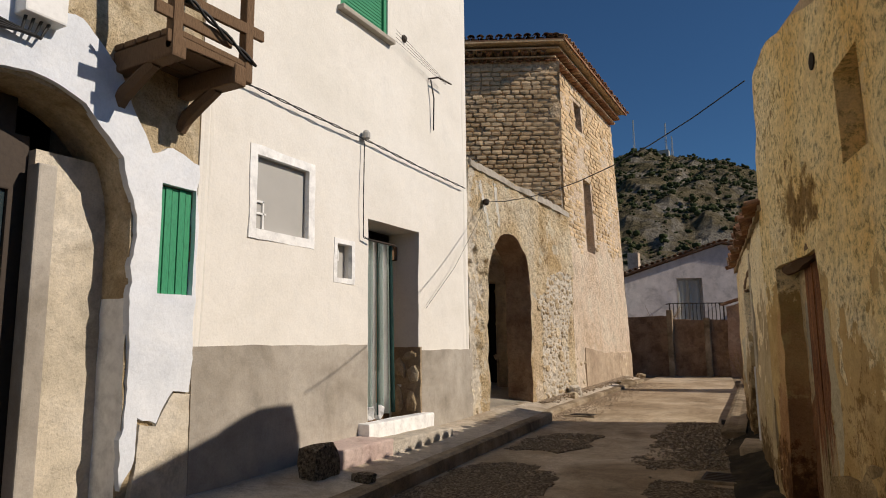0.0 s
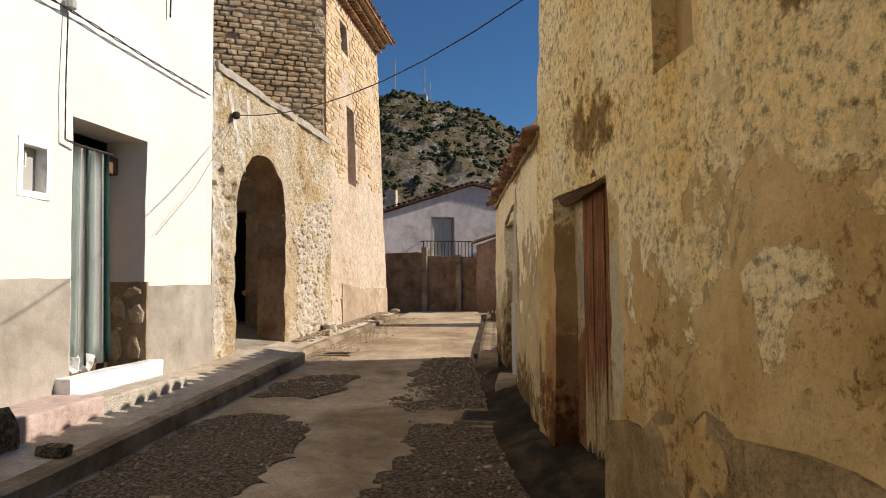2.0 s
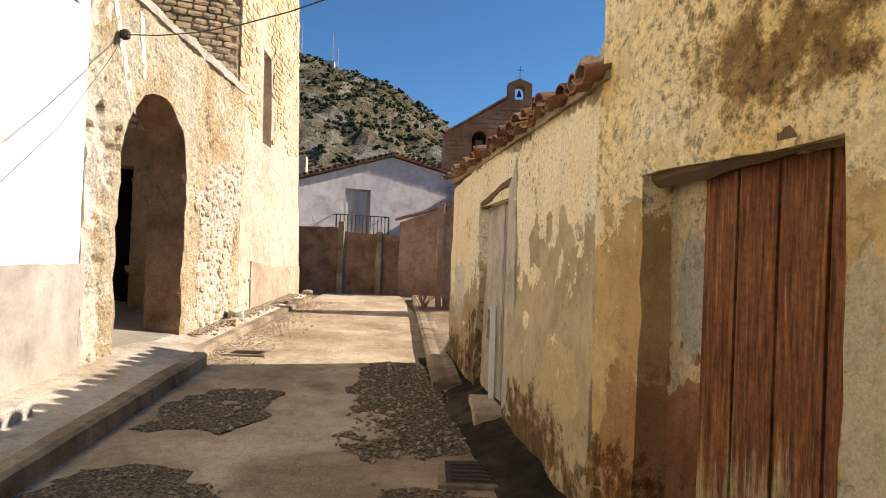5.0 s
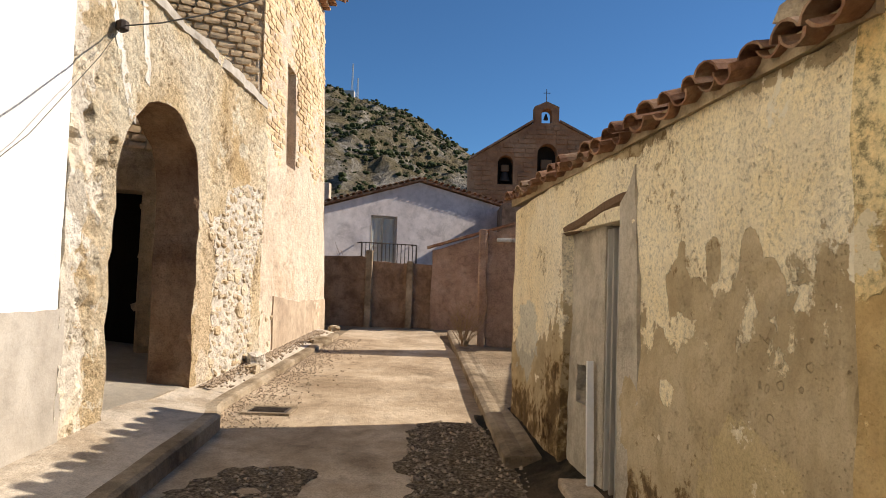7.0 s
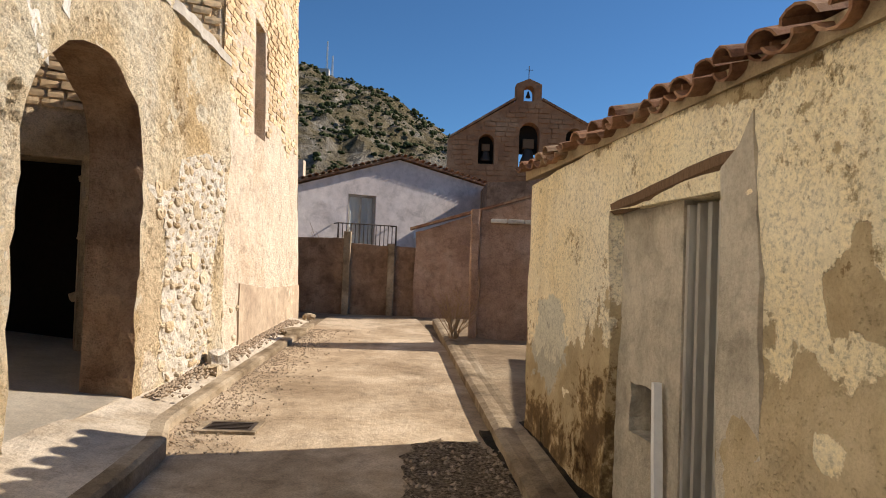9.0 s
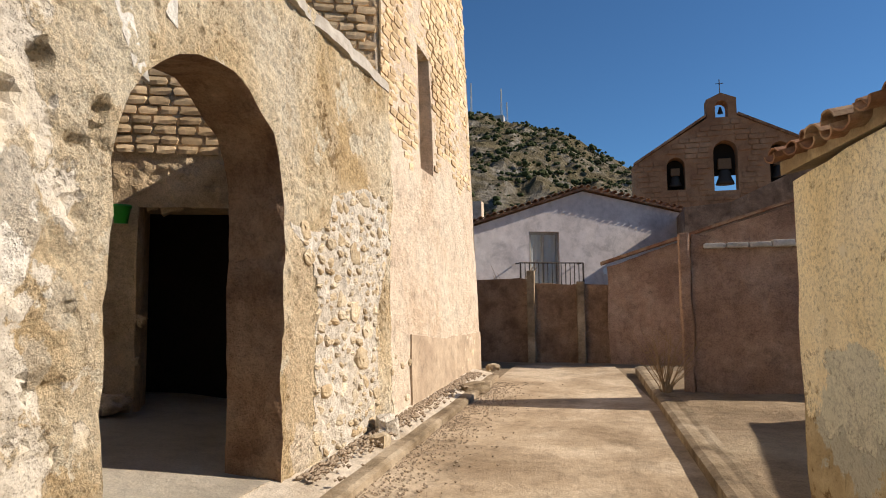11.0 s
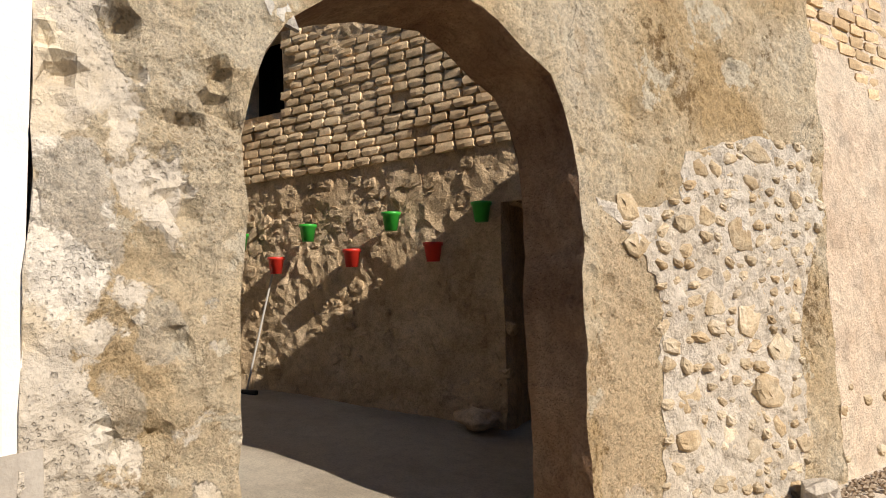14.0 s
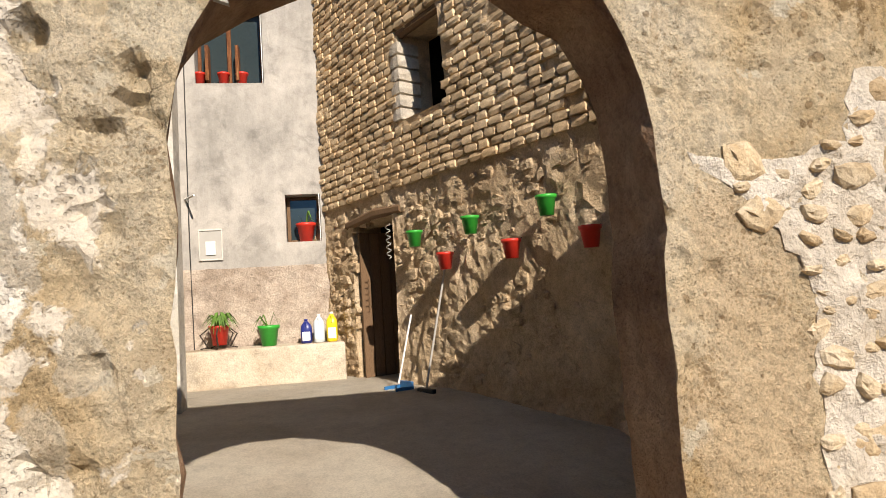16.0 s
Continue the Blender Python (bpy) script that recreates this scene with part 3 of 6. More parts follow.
TW = rect(14.95, 4.18, 15.62, 5.95)
TW2 = rect(14.75, 7.15, 15.3, 7.85)
ob = relief(tower_place, rect(13.26, 0.6, 18.35, 8.25), [TW, TW2], 0.09, 0.02, 0.55, 7.0, 0.6, 5)
wall_tower_front = tagged(link_mesh("wall_tower_front", ob, M["pinkrender"]), "pink plastered tower house front", "wall", kind="structure")

ob = relief(lambda u, v, d: tower_place(u, v, d - 0.30), rect(14.9, 4.1, 15.7, 6.0), [], 0.07, 0.02, 0.1, 8.0, 1.3, 1)
tagged(link_mesh("wall_window_infill", ob, M["adobe_mortar"]), "clay infill of the walled-up tower window", "wall", kind="structure")

# oblique side wall of the tower house, above the courtyard
CA = Vector((-4.30, 13.29))
CDIR = Vector((-0.8998, -0.4364))
COUT = Vector((0.4364, -0.8998))
court = axis_wall(CA, CDIR, COUT)
CLEN = 8.9
COURT_HOLES = [rect(6.60, 1.0, 7.75, 3.60), rect(5.35, 4.74, 6.26, 5.85), rect(1.5, 1.0, 2.53, 3.36)]
ob = relief(lambda u, v, d: court(u, v, d), rect(0.0, 0.8, CLEN, 8.25), COURT_HOLES, 0.06, 0.04, 0.5, 9.0, 1.5, 4, deep=0.04)
wall_courtyard_side = tagged(link_mesh("wall_courtyard_side", ob, M["rubble"]), "clay wall of the tower house with adobe upper storey", "wall", kind="structure")

# far side of the tower house
ob = relief(axis_wall((-4.5, 18.33), (-1, 0), (0, 1)), rect(0, 0.8, 7.5, 8.2), [], 0.5, 0.01, 0.4, 9.5)
tagged(link_mesh("wall_tower_back", ob, M["adobe_mortar"]), "rear clay wall of the tower house", "wall", kind="structure")

# ---- houses opposite ----
P0, P1, P2 = Vector((1.9, -3.36)), Vector((-0.20, 5.75)), Vector((-0.79, 10.45))
d1, d2 = (P1 - P0).normalized(), (P2 - P1).normalized()
n1, n2 = Vector((-d1.y, d1.x)), Vector((-d2.y, d2.x))
tall = axis_wall(P0, d1, n1)
low = axis_wall(P1, d2, n2)
L1, L2 = (P1 - P0).length, (P2 - P1).length


def u1(y):
    return (y - P0.y) / d1.y


def u2(y):
    return (y - P1.y) / d2.y


ob = relief(tall, fray([(0, 0.5), (L1, 0.5), (L1, 3.95), (L1 - 0.1, 4.2), (L1 - 0.5, 4.28), (u1(4.3), 4.06), (u1(3.75), 3.9), (u1(2.9), 3.6), (u1(1), 3.3), (0, 3.1)], 0.2, 0.03, 21), [fray(rect(7.84, 0.7, 8.93, 2.58), 0.15, 0.015, 22), rect(u1(3.30), 2.93, u1(3.68), 3.42)], 0.06, 0.025, 0.5, 11.0, 1.0, 5, deep=0.02)
tagged(link_mesh("wall_ochre_house", ob, M["rightwall"]), "rough yellow ochre house wall with peeling plaster", "wall", kind="structure")
ob = relief(low, fray([(0, 0.6), (L2, 0.6), (L2, 3.0), (3.2, 3.08), (0, 3.10)], 0.2, 0.02, 23), [fray(rect(1.91, 0.8, 3.06, 2.66), 0.15, 0.015, 24)], 0.07, 0.025, 0.45, 13.0, 1.0, 5)
tagged(link_mesh("wall_low_house", ob, M["cream"]), "peeling cream wall of a low outbuilding", "wall", kind="structure")
ob = relief(axis_wall(P2, (1, 0.1), (-0.1, 1)), [(0.02, 0.6), (4.5, 0.6), (4.5, 3.85), (0.02, 2.99)], [], 0.2, 0.03, 0.4, 14.0)
tagged(link_mesh("wall_low_house_end", ob, M["cream"]), "end wall of the low outbuilding", "wall", kind="structure")

# ---- end of the street ----
for nm, o, a, n, out, m, lab in (
    ("wall_street_end", (-8.0, 20.6), (1, -0.03), (0, -1), [(0, 0.8), (4.45, 0.8), (4.45, 2.85), (0, 2.8)], "endwall", "brown rubble wall closing the street"),
    ("wall_street_gate", (-3.55, 20.5), (1, -0.03), (0, -1), [(0, 0.8), (1.75, 0.8), (1.75, 2.68), (0, 2.72)], "endwall", "brown rendered wall closing the street"),
    ("wall_shed", (-1.92, 20.3), (1, 0.0), (0, -1), [(0, 0.8), (3.6, 0.8), (3.6, 4.2), (0, 3.05)], "yardwall", "rough pinkish brown wall with a sloping top"),
    ("wall_yard", (-0.78, 15.78), (1, 0.03), (0, -1), [(0, 0.8), (4.5, 0.8), (4.5, 3.05), (2.2, 3.02), (0.5, 3.08), (0.25, 3.2), (0, 3.22)], "yardwall", "rough brown yard wall with a broken top"),
):
    ob = relief(axis_wall(o, a, n), fray(out, 0.2, 0.04, o[0] * 3), [], 0.09, 0.025, 0.3, o[0] * 5, 1.2, 3, deep=0.02)
    tagged(link_mesh(nm, ob, M[m]), lab, "wall", kind="structure")
bm = bmesh.new()
box(bm, (-0.93, 15.72, 0.8), (-0.80, 15.9, 3.24), 0.02)
bmesh.ops.subdivide_edges(bm, edges=[e for e in bm.edges if e.calc_length() > 0.25], cuts=9, use_grid_fill=True)
for v in bm.verts:
    v.co += Vector((1, 1, 0.4)) * 0.03 * noise.noise(v.co * 4)
tagged(link_mesh("pier_yard", bm, M["yardwall"]), "rough rendered corner pier of the yard wall", "pier", kind="structure")
for x0 in (-3.58, -2.55):
    bm = bmesh.new()
    box(bm, (x0, 20.3, 0.9), (x0 + 0.16, 20.5, 3.0 if x0 < -3 else 2.75), 0.02)
    tagged(link_mesh("pier_gate", bm, M["kerb"]), "slim concrete gate pier", "pier", kind="structure")
for i in range(9):
    p = bmesh.new()
    x = -0.62 + i * 0.28
    box(p, (x, 15.7, 3.02), (x + 0.27, 16.1, 3.09 + 0.04 * noise.noise((x * 3, 1, 0))), 0.02)
    tagged(link_mesh("trim_wall_cap", p, M["greyrender"]), "pale mortar cap on the yard wall", "coping", kind="structure")
# added wall out of view, placed so that its shadow falls across the yard
ob = relief(axis_wall((2.2, 10.7), (0.07, 0.997), (-0.997, 0.07)), rect(0, 0.8, 3.9, 3.1), [], 0.3, 0.02, 0.3, 71)
tagged(link_mesh("wall_yard_side", ob, M["endwall"]), "unseen brown wall added beside the yard to cast its shadow", "wall", kind="structure")
strip("kerb_yard", 8.9, 18.6, lambda y: -0.98 - 0.052 * (y - 9), lambda y: -0.70 - 0.052 * (y - 9), lambda q, y: 0.11 - 0.02 * (q < 0.1) - 0.01 * (0.55 < q < 0.65), M["kerb"], "raised concrete kerb along the yard", "kerb", 0.2, 5, 0.014, 0.3)
strip("yard_floor", 10.0, 18.6, lambda y: -0.72 - 0.052 * (y - 9), lambda y: 4.5, lambda q, y: 0.10 + 0.04 * noise.noise((q * 8, y, 0)), M["soil"], "bare earth yard floor", "floor", 0.25, 16, 0.02, 0.3)

# ---- pink house beyond ----
hp = axis_wall((-9.0, 25.2), (0.906, 0.423), (0.423, -0.906))
ob = relief(hp, [(0, 0.8), (10.75, 0.8), (10.75, 5.2), (6.95, 5.92), (3.3, 4.72), (0, 3.7)], [rect(5.12, 2.6, 6.12, 4.58)], 0.4, 0.008, 0.4, 31)
tagged(link_mesh("wall_pink_house", ob, M["pinkhouse"]), "pinkish white gable wall of a house", "wall", kind="structure")

# ---- courtyard ----
bm = bmesh.new()
rows = []
for i in range(41):
    x = -4.25 - i * 0.2
    rows.append([bm.verts.new((x, y, 1.06 + 0.085 * min(5.0, max(0, -x - 4.3)) + 0.012 * noise.noise((x, y, 0)))) for y in np.arange(5.0, 13.6, 0.2)])
for a, b in zip(rows, rows[1:]):
    for i in range(len(a) - 1):
        bm.faces.new((a[i], a[i + 1], b[i + 1], b[i]))
bmesh.ops.solidify(bm, geom=bm.faces[:], thickness=-0.3)
bmesh.ops.recalc_face_normals(bm, faces=bm.faces)
tagged(link_mesh("courtyard_floor", bm, M["yardfloor"]), "pale worn concrete courtyard floor", "floor", kind="structure")
ob = relief(axis_wall((-12.0, 5.0), (0, 1), (1, 0)), rect(0, 1.0, 4.9, 8.5), [rect(3.98, 3.5, 4.5, 4.22), rect(2.75, 5.95, 3.75, 7.2)], 0.25, 0.01, 0.4, 33)
tagged(link_mesh("wall_grey_house", ob, M["greyhouse"]), "grey cement house front in the courtyard", "wall", kind="structure")
ob = relief(axis_wall((-4.7, 8.28), (-0.982, -0.19), (-0.19, 0.982)), rect(0, 0.8, 7.6, 8.6), [], 0.4, 0.01, 0.3, 34)
tagged(link_mesh("wall_white_house_yard", ob, M["greyrender"]), "rendered courtyard side of the white house", "wall", kind="structure")


# ---- more walls ----
left_house = axis_wall((FRONT, 0), (0, 1), (1, 0))
M["lefthouse"] = earth("beige_plaster", [(0.50, 0.44, 0.34), (0.60, 0.53, 0.42), (0.66, 0.60, 0.50)], 1.1, 7, 50, 0.02, speck=0.2)
M["stonework"] = earth("ochre_rubble_stone", [(0.42, 0.32, 0.19), (0.56, 0.45, 0.29), (0.66, 0.56, 0.40)], 3.0, 9, 50, 0.05, speck=0.35)
DOOR_ARCH = arch_outline(1.30, 2.88, 0.6, 3.0, 3.77)
ob = relief(left_house, rect(-9.0, 0.5, 3.46, 8.2), [fray(DOOR_ARCH, 0.12, 0.012, 41), rect(3.10, 2.44, 3.42, 3.28)], 0.12, 0.025, 0.5, 41, 0.8, 5, reveal=lambda p: 2.6 < p[0] < 3.0 and p[1] < 2.45)
tagged(link_mesh("wall_blue_house", ob, [M["stonework"], M["white_fresh"]]), "old house wall of exposed ochre stone and plaster", "wall", kind="structure")
band = [(2.89, 1.05), (3.0, 1.25), (3.0, 1.55), (3.15, 1.5), (3.3, 1.72), (3.44, 1.7), (3.45, 3.5), (3.2, 3.55), (3.0, 3.5), (2.9, 3.66), (2.7, 4.0), (2.4, 4.28), (1.5, 4.32), (1.0, 4.2), (0.9, 1.05), (1.29, 1.05), (1.29, 3.0), (1.42, 3.4), (1.72, 3.70), (2.09, 3.785), (2.46, 3.70), (2.76, 3.4), (2.885, 3.0)]
ob = relief(lambda u, v, d: left_house(u, v, d + 0.035), fray(band, 0.05, 0.035, 42), [fray(rect(3.10, 2.44, 3.42, 3.28), 0.1, 0.008, 4)], 0.1, 0.008, 0.06, 42, 0.5)
tagged(link_mesh("trim_limewash_band", ob, M["bluewhite"]), "bluish white limewashed band round the arched doorway", "trim", kind="structure")
ob = relief(lambda u, v, d: left_house(u, v, d + 0.03), fray([(2.9, 0.7), (3.45, 0.7), (3.45, 1.68), (3.3, 1.7), (3.15, 1.48), (3.02, 1.5), (3.0, 1.2)], 0.05, 0.02, 43), [], 0.1, 0.012, 0.05, 43)
tagged(link_mesh("dado_3", ob, M["lefthouse"]), "beige plaster at the foot of the house", "dado", kind="structure")
ob = relief(axis_wall((-4.48, 0), (0, 1), (1, 0)), rect(2.34, 0.6, 3.0, 3.4), [], 0.1, 0.006, 0.2, 44)
tagged(link_mesh("wall_infill", ob, M["lefthouse"]), "smooth beige plaster infill beside the door", "wall", kind="structure")
# closing walls and roofs, out of sight of the street; dark ones have painted shade
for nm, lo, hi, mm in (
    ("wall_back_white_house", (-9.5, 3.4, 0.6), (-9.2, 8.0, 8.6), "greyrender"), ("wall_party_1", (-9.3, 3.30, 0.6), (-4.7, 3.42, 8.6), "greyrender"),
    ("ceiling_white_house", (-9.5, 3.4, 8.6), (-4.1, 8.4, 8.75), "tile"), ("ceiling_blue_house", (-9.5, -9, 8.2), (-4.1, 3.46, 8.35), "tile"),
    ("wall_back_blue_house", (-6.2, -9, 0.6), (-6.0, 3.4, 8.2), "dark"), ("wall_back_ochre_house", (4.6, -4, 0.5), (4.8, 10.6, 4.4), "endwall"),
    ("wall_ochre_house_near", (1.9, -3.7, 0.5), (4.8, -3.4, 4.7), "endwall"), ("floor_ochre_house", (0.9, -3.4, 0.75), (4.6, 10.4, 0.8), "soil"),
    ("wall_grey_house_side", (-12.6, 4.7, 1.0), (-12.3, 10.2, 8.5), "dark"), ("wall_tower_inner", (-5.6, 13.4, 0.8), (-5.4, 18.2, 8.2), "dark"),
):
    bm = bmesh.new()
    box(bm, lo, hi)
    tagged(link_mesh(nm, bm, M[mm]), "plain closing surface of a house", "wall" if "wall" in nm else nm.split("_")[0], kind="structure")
# near-black planes behind the courtyard openings, painted in place of room shade
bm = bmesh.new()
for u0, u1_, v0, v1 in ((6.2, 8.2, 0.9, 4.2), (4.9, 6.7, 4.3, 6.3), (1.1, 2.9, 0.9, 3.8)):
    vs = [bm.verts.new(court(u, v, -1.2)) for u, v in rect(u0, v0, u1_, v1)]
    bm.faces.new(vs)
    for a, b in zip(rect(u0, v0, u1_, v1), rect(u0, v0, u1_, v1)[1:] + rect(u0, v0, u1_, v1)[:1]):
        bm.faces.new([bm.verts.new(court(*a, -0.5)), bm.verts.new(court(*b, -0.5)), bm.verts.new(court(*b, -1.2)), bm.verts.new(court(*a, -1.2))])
tagged(link_mesh("wall_dark_rooms", bm, M["dark"]), "near-black backings painted as the shade behind the openings", "wall", kind="structure")

# room behind the wall openings of the ochre house: its shade is painted near-black
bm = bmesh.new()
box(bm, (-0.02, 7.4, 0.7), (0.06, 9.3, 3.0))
tagged(link_mesh("wall_low_house_inner", bm, M["dark"]), "inner wall of the outbuilding, painted near-black for shade", "wall", kind="structure")


# ---- plaster patches, stones and bricks ----
def patch(name, place, c, size, seed, mat, label, lift=0.008, n=18, thick=0.02):
    """An uneven raised scrap of render."""
    pts = []
    for i in range(n):
        a = 2 * math.pi * i / n
        r = 1 + 0.45 * noise.noise((math.cos(a) * 1.5 + seed, math.sin(a) * 1.5, seed)) + 0.2 * noise.noise((math.cos(a) * 5 + seed, math.sin(a) * 5, 1))
        pts.append((c[0] + size[0] * r * math.cos(a), c[1] + size[1] * r * math.sin(a)))
    b = relief(lambda u, v, d: place(u, v, d + lift), fray(pts, 0.04, 0.02, seed), [], 0.06, 0.006, thick, seed, 1.0, 1)
    return tagged(link_mesh(name, b, mat), label, "plaster", kind="structure")


def piece_mesh(name, seed, mat, flat=0.0, cuts=1, wear=0.22):
    """A worn block about 1 x 1 x 1, with its back flat."""
    r = random.Random(seed)
    bm = bmesh.new()
    bmesh.ops.create_cube(bm, size=1)
    bmesh.ops.subdivide_edges(bm, edges=bm.edges[:], cuts=cuts, use_grid_fill=True)
    for v in bm.verts:
        e = sum(abs(abs(k) - 0.5) < 0.01 for k in v.co)
        s = 1 - (0, 0, 0.045, 0.11)[e]
        v.co = Vector((v.co.x * s, v.co.y * s, v.co.z)) if v.co.z < -0.4 else v.co * s
        v.co += Vector((r.uniform(-1, 1), r.uniform(-1, 1), r.uniform(-1, 1))) * wear * 0.28
    me = bpy.data.meshes.new(name)
    bm.to_mesh(me)
    bm.free()
    me.materials.append(mat)
    return me


def basis(place, u, v, su, sv, sd, turn=0.0, d=0.0):
    """A pose on a wall: width, height and depth of the piece."""
    o = place(u, v, d)
    a = (place(u + 0.01, v, d) - o).normalized()
    n = (place(u, v, d + 0.01) - o).normalized()
    b = n.cross(a).normalized()
    ca, sa = math.cos(turn), math.sin(turn)
    a2, b2 = a * ca + b * sa, b * ca - a * sa
    m = Matrix.Identity(4)
    for i in range(3):
        m[i][0], m[i][1], m[i][2], m[i][3] = a2[i] * su, b2[i] * sv, n[i] * sd, o[i]
    return m


def lay(parent, name, rows, meshes, rest_name, rest_mat, rest_label, near):
    """Rows of (matrix, key): the near ones become pieces, the others one joined part."""
    rnd = random.Random(len(rows))
    single, rest = [r for r in rows if near(r[1])][:300], None
    chosen = {id(r) for r in single}
    for m, _ in single:
        ob = new(name, rnd.choice(meshes))
        ob.matrix_world = m
        ob.parent = parent
    verts, faces = [], []
    for r in rows:
        if id(r) in chosen:
            continue
        me = rnd.choice(meshes)
        base = len(verts)
        verts += [tuple(r[0] @ v.co) for v in me.vertices]
        faces += [tuple(base + i for i in p.vertices) for p in me.polygons]
    if verts:
        me = bpy.data.meshes.new(rest_name)
        me.from_pydata(verts, [], faces)
        me.materials.append(rest_mat)
        ob = new(rest_name, me)
        ob.parent = parent
        tagged(ob, rest_label, kind="stuff")


def brick_rows(place, u0, u1_, v0, v1, length, course, holes, seed, proud=0.025, ragged=0.0):
    r = random.Random(seed)
    rows = []
    v, k = v0, 0
    while v + course < v1:
        u = u0 + (0.5 * length if k % 2 else 0) * r.uniform(0.8, 1.2)
        while u + length * 0.5 < u1_:
            ln = length * r.uniform(0.82, 1.15)
            c = (u + ln / 2, v + course / 2)
            clear = not any(a[0][0] - ln * 0.45 < c[0] < a[1][0] + ln * 0.45 and a[0][1] - course * 0.4 < c[1] < a[2][1] + course * 0.4 for a in holes)
            if clear and u + ln < u1_ + 0.08 and r.random() > 0.012 and not (ragged and v < v0 + ragged * (0.5 + noise.noise((u * 1.5, seed, 0)))):
                wob = 0.02 * noise.noise((c[0] * 0.9, c[1] * 0.9, seed))
                m = basis(place, c[0], c[1] + 0.03 * noise.noise((c[0] * 0.6, k * 0.05, seed)), ln - 0.022, (course - 0.014) * r.uniform(0.88, 1.04), 0.12, r.uniform(-0.025, 0.025), proud - 0.06 + wob + r.uniform(-0.012, 0.012))
                rows.append((m, c))
            u += ln
        v += course
        k += 1
    return rows


ADOBE = [piece_mesh("brick", 100 + i, M["adobe"], 0, 1, 0.24) for i in range(8)]
k = Nodes("adobe_joined", 0.95, spec=0.15)
c0 = k.ramp(k.noise(1.5, 6, 0.6), [(0.36, (0.56, 0.40, 0.23)), (0.5, (0.66, 0.49, 0.30)), (0.64, (0.73, 0.57, 0.37))])
c0 = k.mix(0.6, c0, k.ramp(k.island(), [(0.0, 0.62), (0.5, 0.95), (1.0, 1.3)]), "MULTIPLY")
fz = k.noise(16, 6, 0.7)
k.color(k.mix(0.55, c0, k.ramp(fz, [(0.3, 0.62), (0.5, 1.0), (0.7, 1.25)]), "MULTIPLY"))
k.bump(fz, 0.012)
M["adobe_joined"] = k.m

# stones in the rubble face beside the arch
mortar_zone = fray([(10.92, 2.98), (11.3, 2.93), (11.6, 2.97), (11.7, 3.3), (12.4, 3.45), (13.1, 3.45), (13.2, 3.0), (12.9, 2.4), (12.85, 1.6), (12.7, 1.02), (11.5, 1.02), (11.36, 1.3), (11.44, 2.0), (11.38, 2.4), (11.2, 2.76)], 0.06, 0.07, 51)
ob = relief(lambda u, v, d: front(u, v, d + 0.004), mortar_zone, [], 0.028, 0.03, 0.05, 5.0, 1.9, 1)
mortar_face = tagged(link_mesh("wall_mortar_face", ob, M["mortar"]), "pale lime mortar smeared between rubble stones", "wall", kind="structure")


def boulder_mesh(name, seed, mat, corners=7):
    """A broken stone: an uneven many-cornered slab with a rough bevelled face."""
    r = random.Random(seed)
    bm = bmesh.new()
    rings = []
    angles = sorted(r.uniform(-0.25, 0.25) + 2 * math.pi * i / corners for i in range(corners))
    reach = [r.uniform(0.36, 0.56) for _ in angles]
    for z, q in ((-0.5, 1.0), (0.22, 1.0), (0.42, 0.78), (0.5, 0.4)):
        rings.append([bm.verts.new((q * d * math.cos(a) + r.uniform(-0.03, 0.03), q * d * math.sin(a) + r.uniform(-0.03, 0.03), z + r.uniform(-0.09, 0.09) * (z > 0))) for a, d in zip(angles, reach)])
    for p, q in zip(rings, rings[1:]):
        for i in range(corners):
            bm.faces.new((p[i], p[(i + 1) % corners], q[(i + 1) % corners], q[i]))
    bm.faces.new(rings[-1])
    me = bpy.data.meshes.new(name)
    bm.to_mesh(me)
    bm.free()
    me.materials.append(mat)
    return me


STONES = [boulder_mesh("stone", 200 + i, M["stone"], 6 + i % 4) for i in range(12)]
rs = random.Random(9)
rows, tries = [], []
for _ in range(6000):
    c = (rs.uniform(10.95, 13.4), rs.uniform(0.98, 3.45))
    su = rs.choice((0.09, 0.13, 0.17, 0.22, 0.28)) * rs.uniform(0.85, 1.15)
    if inside(c, mortar_zone) and all(abs(c[0] - t[0]) > (su + t[2]) * 0.47 or abs(c[1] - t[1]) > (su + t[2]) * 0.34 for t in tries):
        tries.append((*c, su))
        rows.append((basis(front, c[0], c[1], su * 1.1, su * rs.uniform(0.5, 0.85), 0.07, rs.uniform(-0.6, 0.6), uneven(c[0], c[1], 5.0, 0.03, 0.4) - 0.013 + rs.uniform(-0.013, 0.011)), c))
lay(mortar_face, "stone", rows, STONES, "stone_rest", M["stone"], "small rubble stones", lambda c: True)
# loose lower stones of the tower foot
rows = []
for _ in range(120):
    c = (rs.uniform(12.7, 18.1), rs.uniform(1.0, 1.75))
    if all((c[0] - q[1][0]) ** 2 + (c[1] - q[1][1]) ** 2 > 0.04 for q in rows):
        su = rs.uniform(0.08, 0.22)
        rows.append((basis(tower_place, c[0], c[1], su, su * 0.7, 0.06, rs.uniform(-0.4, 0.4), -0.018), c))
lay(wall_tower_front, "stone", rows, STONES, "stone_rest", M["stone"], "small rubble stones", lambda c: True)
ob = relief(lambda u, v, d: tower_place(u, v, d + 0.014), fray([(14.0, 1.05), (18.3, 1.05), (18.3, 1.8), (15.5, 1.82), (14.1, 1.95)], 0.12, 0.03, 52), [], 0.1, 0.012, 0.03, 52)
tagged(link_mesh("dado_4", ob, M["browndado"]), "brown cement dado of the tower house", "dado", kind="structure")

